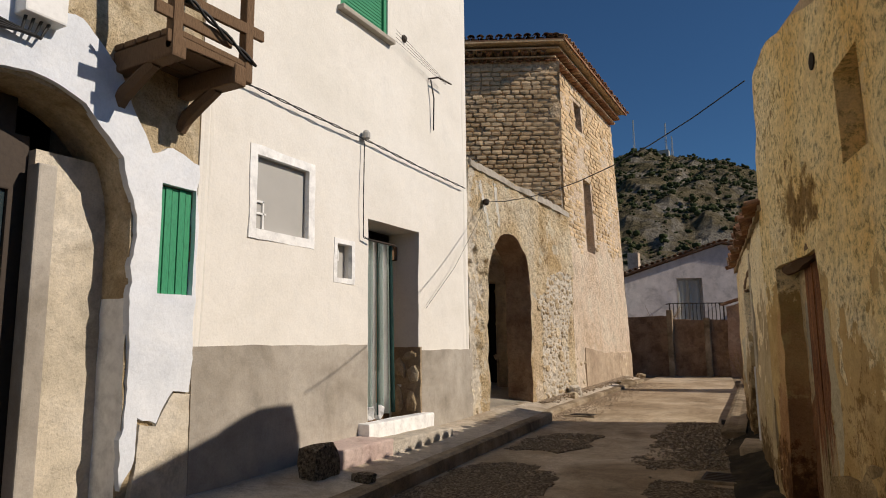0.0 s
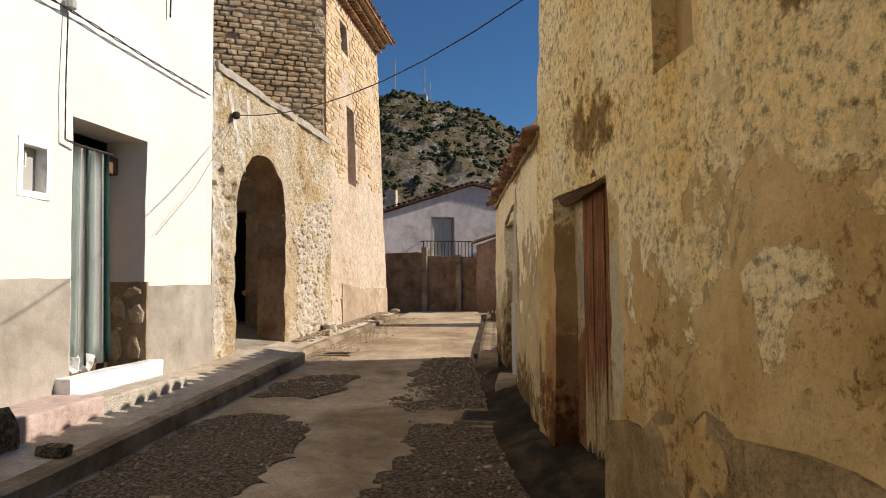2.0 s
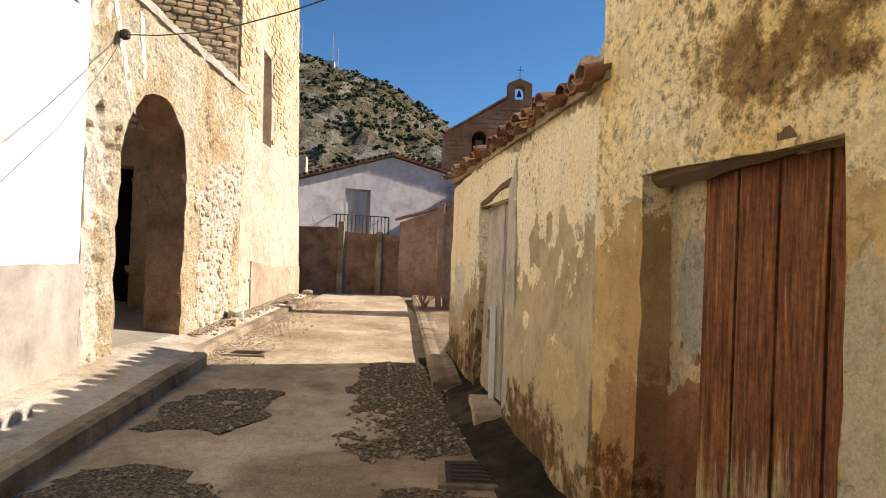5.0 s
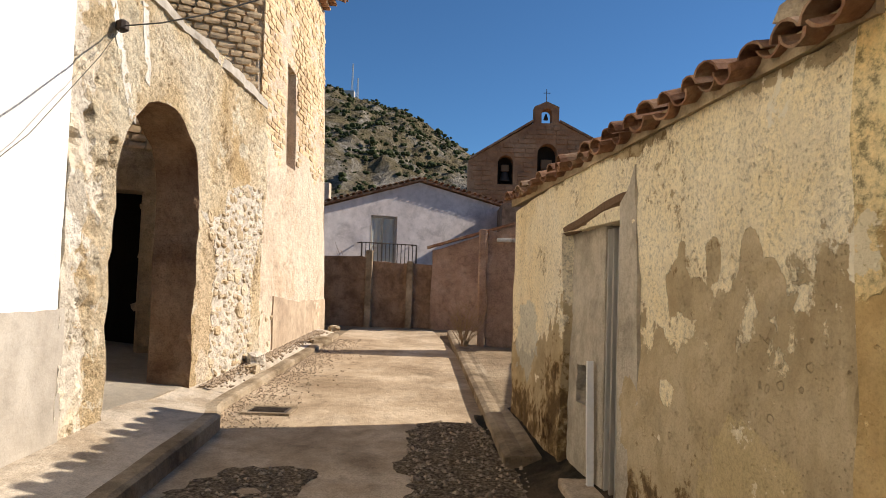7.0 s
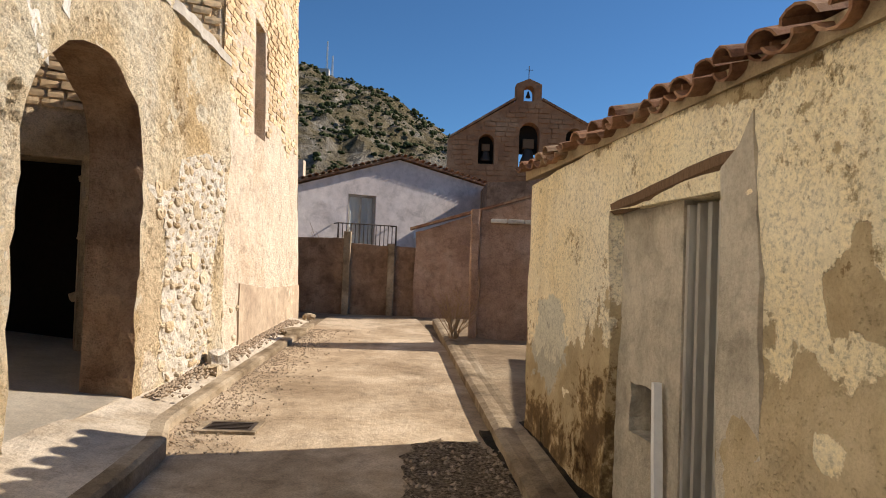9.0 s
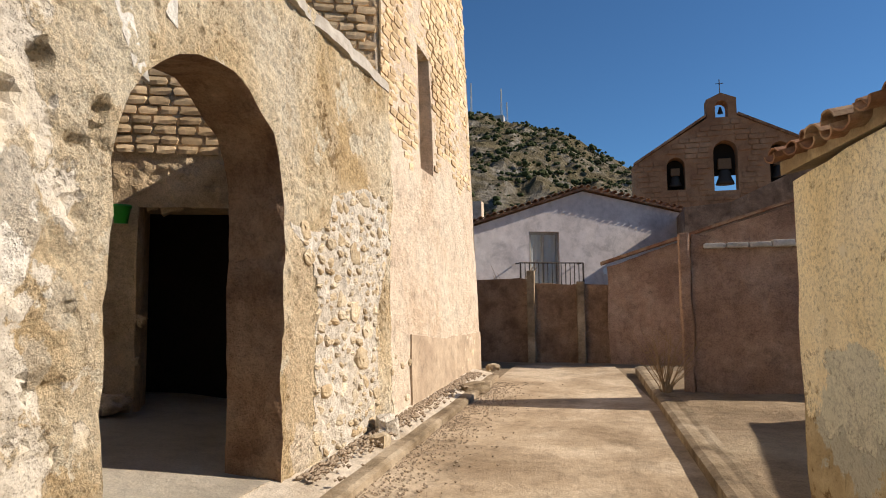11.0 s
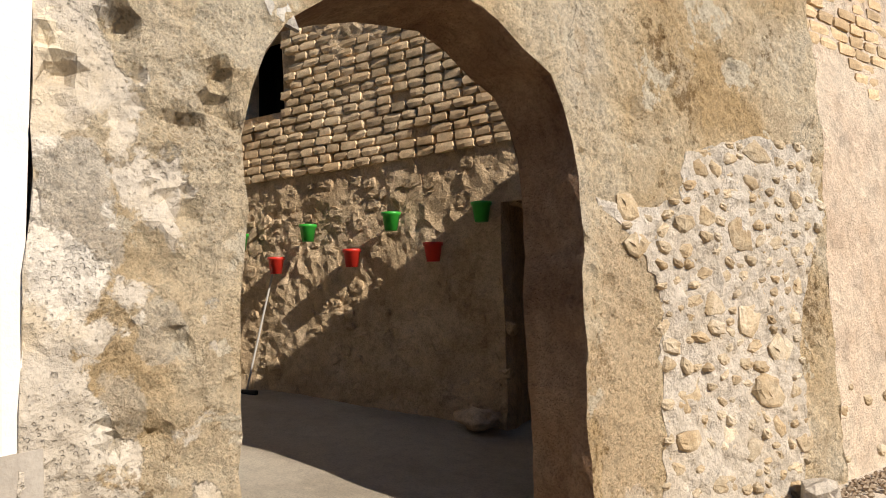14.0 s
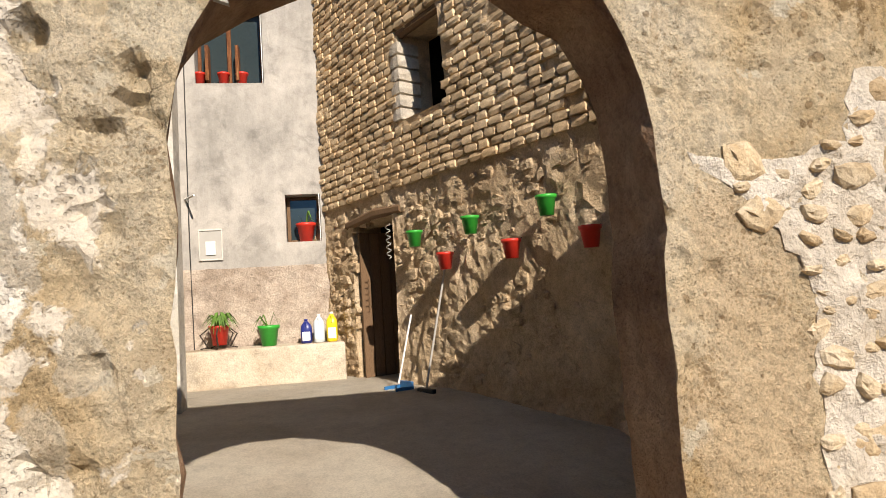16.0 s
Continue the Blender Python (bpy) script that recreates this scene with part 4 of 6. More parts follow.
# adobe of the tower front and the courtyard side
rows = brick_rows(tower_place, 13.27, 18.3, 4.05, 8.2, 0.27, 0.105, [TW, TW2], 61, 0.014, 0.5)
lay(wall_tower_front, "brick", rows, ADOBE, "brick_rest", M["adobe_joined"], "pale adobe bricks in courses", lambda c: c[0] < 16.5 and c[1] < 6.6)
rows = brick_rows(court, 0.04, 8.6, 3.92, 8.2, 0.225, 0.105, COURT_HOLES, 62, 0.04, 0.0)
lay(wall_courtyard_side, "brick", rows, ADOBE, "brick_rest", M["adobe_joined"], "sunlit adobe bricks in courses", lambda c: 3.0 < c[0] < 8.6 and c[1] < 5.6)
# rubble stones of the lower courtyard wall
rows = []
for _ in range(2500):
    c = (rs.uniform(1.0, 8.6), rs.uniform(1.3, 3.8))
    if any(inside(c, h) for h in COURT_HOLES):
        continue
    su = rs.uniform(0.08, 0.22)
    if all(abs(c[0] - q[1][0]) > (su + q[1][2]) * 0.5 or abs(c[1] - q[1][1]) > (su + q[1][2]) * 0.36 for q in rows):
        rows.append((basis(court, c[0], c[1], su, su * rs.uniform(0.55, 0.8), 0.12, rs.uniform(-0.5, 0.5), rs.uniform(-0.075, -0.04)), (*c, su)))
RUBBLE = [piece_mesh("stone", 300 + i, M["rubble"], 0, 2, 0.28) for i in range(6)]
lay(wall_courtyard_side, "stone", rows, RUBBLE, "stone_rest", M["rubble"], "rough clay rubble stones", lambda c: c[0] > 3)
# window jamb of squared pale stones
rows = [(basis(lambda u, v, d: court(u + 0.0, v, d), 6.30, 4.82 + i * 0.17, 0.2, 0.15, 0.34, 0, -0.12), 0) for i in range(6)]
lay(wall_courtyard_side, "quoin", rows, [piece_mesh("quoin", 330, M["mortar"], 0, 1, 0.1)], "quoin_rest", M["mortar"], "", lambda c: True)

# coping of the arch wall
bm = relief(lambda u, v, d: Vector((FRONT - 0.55 + v + 0.03 * noise.noise((u * 3, 0, 4)), u, 4.78 + d)), fray(rect(8.40, 0.0, 13.2, 0.58), 0.08, 0.03, 15), [], 0.07, 0.03, 0.1, 15.0, 1.4, 2)
tagged(link_mesh("trim_coping", bm, M["dado"]), "ragged grey mortar coping on the arch wall", "coping", kind="structure")
for i, (a, b) in enumerate((((8.75, 4.55), (9.2, 3.55)), ((9.35, 4.6), (9.45, 3.95)))):
    w = 0.05
    ob = relief(lambda u, v, d: front(u, v, d + 0.004 + uneven(u, v, 5.0, 0.03)), fray([(a[0] - w, a[1]), (b[0] - w, b[1]), (b[0] + w * 1.4, b[1] - 0.04), (a[0] + w, a[1])], 0.06, 0.015, 80 + i), [], 0.06, 0.004, 0.03, 80 + i)
    tagged(link_mesh("trim_mortar_streak", ob, M["greyrender"]), "pale mortar streak on the arch wall", "plaster", kind="structure")
# grey house base and bench
M["roughfoot"] = earth("rough_brown_render", [(0.36, 0.29, 0.23), (0.47, 0.39, 0.32), (0.56, 0.48, 0.40)], 2.2, 9, 45, 0.04, speck=0.35)
ob = relief(axis_wall((-11.98, 5.0), (0, 1), (1, 0)), fray(rect(0.5, 1.3, 4.7, 3.15), 0.15, 0.012, 95), [], 0.1, 0.018, 0.03, 95)
tagged(link_mesh("dado_5", ob, M["roughfoot"]), "rough pale render at the foot of the grey house", "dado", kind="structure")
bm = bmesh.new()
box(bm, (-11.96, 6.6, 1.3), (-11.25, 9.75, 2.0), 0.03)
bmesh.ops.subdivide_edges(bm, edges=[e for e in bm.edges if e.calc_length() > 0.6], cuts=8, use_grid_fill=True)
for v in bm.verts:
    v.co += Vector((1, 1, 1)) * 0.015 * noise.noise(v.co * 3)
tagged(link_mesh("courtyard_bench", bm, M["slab"]), "whitewashed masonry bench along the grey house", "bench", kind="structure")

# ---- things of the white house ----
M["green"] = plain("green_paint", (0.03, 0.27, 0.13), 0.6, 0, 0.4, 0.6, 18, 0.002, (6, 6, 1))
M["black"] = plain("black_rubber", (0.012, 0.012, 0.013), 0.6)
M["iron"] = plain("rusty_iron", (0.06, 0.045, 0.035), 0.7, 0.5)
M["galv"] = plain("galvanised_sheet", (0.60, 0.58, 0.53), 0.55, 0.25, 0.5, 0.5, 10, 0.001, (1, 1, 0.2))
M["glass"] = plain("dark_window_glass", (0.03, 0.045, 0.05), 0.08, 0, 0.8, 0.2)
M["board"] = plain("grey_board", (0.42, 0.41, 0.385), 0.8, 0, 0.2, 0.15, 3)
M["whitepaint"] = plain("white_paint", (0.78, 0.78, 0.76), 0.6, 0, 0.3, 0.15)
M["cloth_pale"] = plain("pale_green_cloth", (0.52, 0.62, 0.58), 0.9, 0, 0.1, 0.25, 60)
M["cloth_dark"] = plain("dark_green_cloth", (0.05, 0.11, 0.10), 0.9, 0, 0.1, 0.25, 60)
M["cloth_white"] = plain("white_cloth", (0.74, 0.76, 0.74), 0.9, 0, 0.1, 0.2, 60)
M["pinkstone"] = earth("pink_step_stone", [(0.50, 0.38, 0.34), (0.58, 0.47, 0.42)], 2, 10, 60, 0.01)
M["redplastic"] = plain("red_plastic", (0.62, 0.035, 0.02), 0.4, 0, 0.5, 0.2)
M["greenplastic"] = plain("green_plastic", (0.03, 0.36, 0.04), 0.4, 0, 0.5, 0.2)
M["leaf"] = plain("plant_leaf", (0.10, 0.20, 0.035), 0.6, 0, 0.3, 0.4)
M["dry"] = plain("dry_twig", (0.36, 0.24, 0.13), 0.9, 0, 0.1, 0.4)


def outline_frame(bm, place, u0, v0, u1_, v1, w, lo, hi):
    """Four bars round an opening, between the depths lo and hi."""
    for a, b, c, d in ((u0 - w, v0 - w, u1_ + w, v0), (u0 - w, v1, u1_ + w, v1 + w), (u0 - w, v0, u0, v1), (u1_, v0, u1_ + w, v1)):
        p, q = place(a, b, lo), place(c, d, hi)
        box(bm, [min(x, y) for x, y in zip(p, q)], [max(x, y) for x, y in zip(p, q)], 0.004)


for i, (u0, v0, u1_, v1, w) in enumerate(((4.11, 3.08, 4.83, 3.77, 0.085), (5.29, 2.74, 5.55, 3.11, 0.05))):
    ring = fray(rect(u0 - w, v0 - w, u1_ + w, v1 + w), 0.06, 0.012, 100 + i)
    hole = fray(rect(u0 + 0.004, v0 + 0.004, u1_ - 0.004, v1 - 0.004), 0.08, 0.004, 102 + i)
    b = relief(lambda u, v, d: front(u, v, d + 0.007), ring, [hole], 0.06, 0.004, 0.05, 100 + i, 0.5, 1)
    tagged(link_mesh("trim_window_band", b, M["white_fresh"]), "bright white painted band round a window", "trim", kind="structure")

w1 = thing("window_1", (-4.4, 4.47, 3.08), "small square window closed by a grey board", "window", kind="structure")
bm = bmesh.new()
box(bm, (-4.27, 4.12, 3.09), (-4.24, 4.82, 3.76), 0.004)
wpart("board", bm, M["board"], w1)
bm = bmesh.new()
for lo, hi in (((-4.24, 4.14, 3.1), (-4.22, 4.16, 3.36)), ((-4.24, 4.24, 3.1), (-4.22, 4.26, 3.36)), ((-4.24, 4.14, 3.34), (-4.22, 4.26, 3.36)), ((-4.24, 4.14, 3.23), (-4.22, 4.29, 3.25))):
    box(bm, lo, hi, 0.003)
wpart("vent_frame", bm, M["whitepaint"], w1, "small white vent frame")
w2 = thing("window_2", (-4.4, 5.42, 2.74), "tiny deep-set window with a white bottle behind", "window", kind="structure")
bm = bmesh.new()
box(bm, (-4.32, 5.29, 2.74), (-4.28, 5.55, 3.11), 0.004)
wpart("board", bm, M["board"], w2)
bm = bmesh.new()
outline_frame(bm, axis_wall((-4.27, 0), (0, 1), (1, 0)), 5.31, 2.95, 5.40, 3.06, 0.015, 0, 0.02)
wpart("vent_frame", bm, M["whitepaint"], w2)

w3 = thing("window_3", (-4.3, 5.77, 5.76), "upper window with a lowered green slatted blind", "window", kind="structure")
bm = bmesh.new()
outline_frame(bm, axis_wall((-4.24, 0), (0, 1), (1, 0)), 5.37, 5.83, 6.17, 6.95, 0.06, 0, 0.05)
wpart("window_frame", bm, M["green"], w3)
for i in range(26):
    bm = bmesh.new()
    box(bm, (-4.235, 5.37, 5.84 + i * 0.042), (-4.222, 6.17, 5.874 + i * 0.042), 0.003)
    wpart("slat", bm, M["green"], w3)
bm = bmesh.new()
box(bm, (-4.2, 5.25, 5.70), (-4.10, 6.3, 5.755), 0.01)
wpart("window_sill", bm, M["dado"], w3)
bm = bmesh.new()
lathe(bm, [(0.045, -0.03), (0.05, 0.01), (0.03, 0.03)], sides=12, m=Matrix.Translation((FRONT, 6.62, 5.93)) @ pose(0, 0, 0, 0, 90, 0))
tagged(link_mesh("wall_vent", bm, M["iron"]), "small round dark vent pipe in the white wall", "vent")

# doorway
dr = thing("door_1", (-4.62, 6.4, 1.15), "deep doorway with a dark plank door behind the curtain", "door", kind="structure")
for i in range(6):
    bm = bmesh.new()
    box(bm, (-4.66, 5.86 + i * 0.184, 1.1), (-4.62, 6.038 + i * 0.184, 3.3), 0.006)
    wpart("plank", bm, M["timber"], dr)
bm = bmesh.new()
box(bm, (-4.62, 5.84, 3.12), (-4.5, 6.99, 3.3), 0.015)
wpart("lintel", bm, M["timber"], dr)
cu = thing("door_curtain", (-4.40, 6.1, 1.27), "pale and dark green striped cloth door curtain", "curtain")
for j, mm in enumerate(("cloth_dark", "cloth_pale", "cloth_white", "cloth_dark", "cloth_pale", "cloth_white", "cloth_pale", "cloth_dark")):
    bm = bmesh.new()
    cols = []
    for i in range(5):
        y = 5.87 + (j + i / 4) * 0.07
        cols.append([bm.verts.new((-4.25 + 0.022 * math.sin((j * 4 + i) * 1.1) * (1.2 - 0.5 * q) + 0.02 * q, y + (0.10 * (1 - q) * (j / 8) if q < 1 else 0), 1.27 + 1.95 * q)) for q in np.linspace(0, 1, 9)])
    for a, b in zip(cols, cols[1:]):
        for i in range(8):
            bm.faces.new((a[i], b[i], b[i + 1], a[i + 1]))
    bmesh.ops.solidify(bm, geom=bm.faces[:], thickness=0.006)
    wpart("stripe", bm, M[mm], cu, smooth=True)
bm = bmesh.new()
tube(bm, [(-4.25, 5.85, 3.24), (-4.25, 6.5, 3.24)], 0.012)
wpart("rod", bm, M["iron"], cu)
rs = random.Random(4)
for i, (y, s_) in enumerate(((6.02, 0.075), (6.2, 0.08))):
    me = piece_mesh("door_stone", 400 + i, M["white_fresh"], 0, 2, 0.2)
    ob = new("door_stone", me)
    ob.matrix_world = pose(-4.30, y, 1.235 + s_ * 0.9, 0, 20 * i, 35) @ Matrix.Diagonal((s_ * 2, s_ * 2, s_ * 1.9, 1))
    tagged(ob, "whitewashed round stone holding down the curtain", "stone", "door stones")
ob = relief(axis_wall((-4.16, 6.955), (-1, 0), (0, -1)), fray(rect(0.0, 1.15, 0.42, 2.02), 0.1, 0.012, 105), [], 0.07, 0.012, 0.03, 105)
jamb_face = tagged(link_mesh("wall_jamb_stone", ob, M["adobe_mortar"]), "bare stone at the foot of the door jamb", "wall", kind="structure")
jp = axis_wall((-4.16, 6.935), (-1, 0), (0, -1))
for i, (u, v, a, b) in enumerate(((0.12, 1.35, 0.2, 0.32), (0.32, 1.38, 0.16, 0.36), (0.1, 1.68, 0.18, 0.24), (0.3, 1.75, 0.2, 0.26), (0.14, 1.92, 0.24, 0.12))):
    st = new("stone", STONES[i])
    st.matrix_world = basis(jp, u, v, a, b, 0.06, 0.1 * i, -0.01)
    st.parent = jamb_face
st = thing("door_steps", (-4.0, 6.0, 0.85), "whitewashed doorstep on a pinkish stone step", "steps")
for nm, lo, hi, mm, lab in (("threshold", (-4.2, 5.66, 1.0), (-4.02, 7.05, 1.225), "white_fresh", "whitewashed threshold block"), ("step", (-4.2, 4.74, 0.78), (-3.74, 5.72, 1.10), "pinkstone", "pinkish stone step"), ("lower_step", (-4.2, 5.70, 0.78), (-3.74, 7.02, 1.07), "mortar", "pale rubble step")):
    bm = bmesh.new()
    box(bm, lo, hi, 0.02)
    bmesh.ops.subdivide_edges(bm, edges=[e for e in bm.edges if e.calc_length() > 0.25], cuts=5, use_grid_fill=True)
    for v in bm.verts:
        v.co += Vector((1, 1, 1)) * 0.012 * noise.noise(v.co * 6)
    wpart(nm, bm, M[mm], st, lab)
me = piece_mesh("kerb_stone", 420, M["cobble"], 0, 2, 0.2)
ob = new("kerb_stone", me)
ob.matrix_world = pose(-3.78, 4.55, 0.98) @ Matrix.Diagonal((0.2, 0.34, 0.40, 1))
tagged(ob, "dark rough stone block beside the step", "stone")

# wires on the facade
# the insulator of the street cable
bm = bmesh.new()
lathe(bm, [(0.02, -0.05), (0.05, -0.03), (0.05, 0.03), (0.02, 0.05)], (-4.1, 8.85, 4.2), 10)
tagged(link_mesh("cable_insulator", bm, M["iron"]), "dark cable insulator on the arch wall", "insulator")


def wire(name, pts, r, label, n=16, twist=0.0):
    bm = bmesh.new()
    pp = [Vector(p) for p in pts]
    for s_ in ((0, 1) if twist else (0,)):
        line = []
        for a, b in zip(pp, pp[1:]):
            for i in range(n):
                p = a.lerp(b, i / n)
                ph = len(line) * 0.9 + s_ * math.pi
                line.append(p + Vector((0.3 * twist * math.sin(ph), 0, twist * math.cos(ph))))
        line.append(pp[-1])
        tube(bm, line, r, 5)
    return tagged(link_mesh(name, bm, M["black"], True), label, "cable")


wire("facade_cable", [(-4.13, 3.6, 4.36), (-4.12, 4.6, 4.335), (-4.12, 5.71, 4.33), (-4.12, 7.0, 4.29), (-4.12, 8.18, 4.28)], 0.006, "twisted black cable along the white facade", 14, 0.010)
wire("facade_cable", [(-4.13, 5.70, 4.30), (-4.135, 5.695, 3.7), (-4.135, 5.70, 3.22), (-4.12, 5.86, 3.2)], 0.005, "black cable dropping to the doorway", 10, 0.008)
wire("sagging_wire", [(-4.13, 7.05, 2.5), (-4.1, 7.8, 3.1), (-4.1, 8.55, 3.85), (-4.1, 8.85, 4.2)], 0.003, "thin wire slung across the facade", 4)
wire("sagging_wire", [Vector((-4.10, 8.85, 4.2)).lerp(Vector((-0.24, 5.80, 4.25)), q / 8) - Vector((0, 0, 1.1 * q / 8 * (1 - q / 8))) for q in range(9)], 0.006, "thin cable crossing the street", 10)
wire("wall_wire", [(-4.15, 7.25, 5.6), (-4.13, 7.3, 5.35), (-4.14, 7.3, 4.9)], 0.01, "loose cable end on the white wall", 6)
bm = bmesh.new()
tube(bm, [(-4.2, 7.25, 5.62), (-4.05, 7.28, 5.62), (-4.02, 7.6, 5.63)], 0.012)
tagged(link_mesh("wall_bracket", bm, M["iron"]), "bent iron cable bracket on the wall", "bracket")
for dz in (0, 0.05, 0.1, 0.15):
    wire("washing_line", [(-4.1, 6.3, 5.75 + dz), (-4.08, 7.55, 5.62 + dz * 0.3)], 0.002, "thin washing line stretched along the wall", 2)
bm = bmesh.new()
lathe(bm, [(0.02, 0), (0.045, 0.02), (0.045, 0.08), (0.025, 0.11)], (-4.12, 5.72, 4.33), 10)
tagged(link_mesh("insulator", bm, M["board"]), "grey cable insulator on the white wall", "insulator")

# ---- blue-white house ----
gs = thing("green_shutter", (-4.2, 3.26, 2.44), "faded green plank shutter in a small window", "shutter")
for i in range(5):
    bm = bmesh.new()
    box(bm, (-4.22, 3.105 + i * 0.063, 2.44), (-4.19 + 0.006 * (i % 2), 3.163 + i * 0.063, 3.27), 0.006)
    wpart("plank", bm, M["green"], gs)
d2_ = thing("door_2", (-4.7, 1.8, 0.9), "dark metal door with ribbed glass under the arch", "door", kind="structure")
bm = bmesh.new()
for lo, hi in (((-4.62, 2.22, 0.8), (-4.56, 2.34, 3.5)), ((-4.62, 1.3, 1.75), (-4.56, 2.24, 1.85)), ((-4.62, 1.3, 0.8), (-4.56, 2.24, 0.95)), ((-4.62, 1.98, 0.8), (-4.57, 2.05, 3.5)), ((-4.62, 1.3, 3.1), (-4.56, 2.24, 3.75))):
    box(bm, lo, hi, 0.01)
wpart("door_frame", bm, M["iron"], d2_)
bm = bmesh.new()
box(bm, (-4.61, 1.3, 1.85), (-4.59, 2.24, 3.2), 0.002)
wpart("pane", bm, M["glass"], d2_)
bm = bmesh.new()
box(bm, (-4.61, 1.3, 0.9), (-4.585, 2.24, 1.8), 0.004)
wpart("panel", bm, M["iron"], d2_)
for i in range(5):
    bm = bmesh.new()
    tube(bm, [(-4.57, 1.45 + i * 0.11, 1.9), (-4.57, 1.45 + i * 0.11, 3.05)], 0.012, 6)
    wpart("bar", bm, M["black"], d2_)
bm = bmesh.new()
box(bm, (-4.5, 2.30, 0.7), (-4.36, 2.43, 3.28), 0.015)
tagged(link_mesh("trim_door_post", bm, M["dado"]), "grey stone door post", "post", kind="structure")

bl = thing("wooden_balcony", (-3.9, 2.9, 4.0), "ruinous old timber balcony with splintered boards", "balcony")
rb = random.Random(3)
for i in range(5):
    bm = bmesh.new()
    x0 = -4.2 + i * 0.13
    box(bm, (x0, 2.66, 4.17 + rb.uniform(-0.01, 0.01)), (x0 + 0.12, 3.36 + rb.uniform(-0.06, 0.06), 4.21), 0.008)
    wpart("floor_board", bm, M["timber"], bl)
for y in (2.72, 3.28):
    bm = bmesh.new()
    box(bm, (-4.25, y - 0.06, 4.0), (-3.55, y + 0.06, 4.16), 0.02)
    wpart("beam", bm, M["timber"], bl)
    bm = bmesh.new()
    tube(bm, [(-4.2, y, 3.75), (-4.12, y, 3.85), (-3.8, y, 4.02)], [0.05, 0.06, 0.05], 6)
    wpart("bracket", bm, M["timber"], bl)
for i in range(3):
    bm = bmesh.new()
    box(bm, (-3.60 + rb.uniform(-0.02, 0.02), 2.62, 4.10 + i * 0.16), (-3.565, 3.4 + rb.uniform(-0.12, 0.05), 4.19 + i * 0.16), 0.008, Matrix.Translation((0, 2.8, 4.2)) @ pose(0, 0, 0, rb.uniform(-4, 4), 0, rb.uniform(-2, 2)) @ Matrix.Translation((0, -2.8, -4.2)))
    wpart("front_board", bm, M["timber"], bl)
for y in (2.7, 3.36):
    bm = bmesh.new()
    box(bm, (-3.63, y - 0.04, 4.05), (-3.55, y + 0.04, 5.2), 0.012)
    wpart("post", bm, M["timber"], bl)
wire("balcony_wire", [(-3.54, 2.6, 4.5), (-3.54, 2.9, 4.4), (-3.54, 3.42, 4.2)], 0.012, "bundle of black cable on the balcony edge", 10, 0.02)
bx = thing("meter_cabinet", (-4.1, 2.1, 4.1), "pale plastic electric cabinet with black cables", "electric box")
bm = bmesh.new()
box(bm, (-4.2, 1.95, 4.12), (-4.02, 2.22, 4.6), 0.015)
wpart("body", bm, M["whitepaint"], bx)
for i in range(4):
    bm = bmesh.new()
    tube(bm, [(-4.1, 2.0 + i * 0.05, 4.13), (-4.08, 1.97 + i * 0.04, 4.0), (-4.1, 1.8, 3.98 + i * 0.02), (-4.12, 1.5, 4.1 + 0.03 * i)], 0.012, 6)
    wpart("cable", bm, M["black"], bx)

# ---- ochre house: plank door, lintel, niche ----
def door_place(u, v, d):
    return tall(u, v, d - 0.17)


ya, yb = 7.84, 8.93
rd = thing("plank_door", (*tall(ya + 0.5, 0.95, -0.3),), "old reddish plank door, bleached and torn at the foot", "door")
rr = random.Random(12)
pu = ya + 0.02
for i, w in enumerate((0.17, 0.22, 0.21, 0.20)):
    bm = bmesh.new()
    for (a, b) in ((pu, pu + w - 0.012),):
        n_ = 7
        q = [(a, 0.9 + rr.uniform(0, 0.05))] + [(a + (b - a) * j / n_, 0.92 + rr.uniform(0, 0.09)) for j in range(1, n_)] + [(b, 0.9), (b, 2.6), (a, 2.6)]
        f = [bm.verts.new(door_place(x, z, 0.0)) for x, z in q]
        fc = bm.faces.new(f)
        ex = bmesh.ops.extrude_face_region(bm, geom=[fc])
        for v in (g for g in ex["geom"] if isinstance(g, bmesh.types.BMVert)):
            v.co += Vector((n1.x, n1.y, 0)) * (0.035 + 0.004 * i)
    bmesh.ops.recalc_face_normals(bm, faces=bm.faces)
    wpart("plank", bm, M["plank"], rd)
    pu += w
bm = bmesh.new()
for v0 in (1.25, 2.2):
    c = [door_place(ya, v0, -0.06), door_place(pu, v0, -0.06), door_place(pu, v0 + 0.1, -0.06), door_place(ya, v0 + 0.1, -0.06)]
    vs = [bm.verts.new(p) for p in c] + [bm.verts.new(p + Vector((n1.x, n1.y, 0)) * 0.05) for p in c]
    for f in ((0, 1, 2, 3), (4, 5, 6, 7), (0, 1, 5, 4), (1, 2, 6, 5), (2, 3, 7, 6), (3, 0, 4, 7)):
        bm.faces.new([vs[i] for i in f])
bmesh.ops.recalc_face_normals(bm, faces=bm.faces)
wpart("batten", bm, M["timber"], rd)
bm = relief(lambda u, v, d: tall(u, v, d - 0.15), rect(pu + 0.01, 0.8, yb + 0.05, 2.62), [], 0.06, 0.015, 0.12, 121)
M["recess"] = peel("stained_recess_plaster", [(0.44, 0.34, 0.20), (0.54, 0.43, 0.26), (0.60, 0.48, 0.30)], [(0.17, 0.075, 0.038), (0.28, 0.14, 0.07), (0.40, 0.23, 0.12)], 1.72, 1.3, scale=4.0, coat_relief=0.01, under_relief=0.04, coat_grit=26.0, streak=0.3, speck_shade=0.0, cracks=0.3, pock_shade=0.3, flakes=0.9, pit=0.3, tints=((5.22, 2.05, 0.10, 0.30, (0.33, 0.32, 0.27), 0.8),))
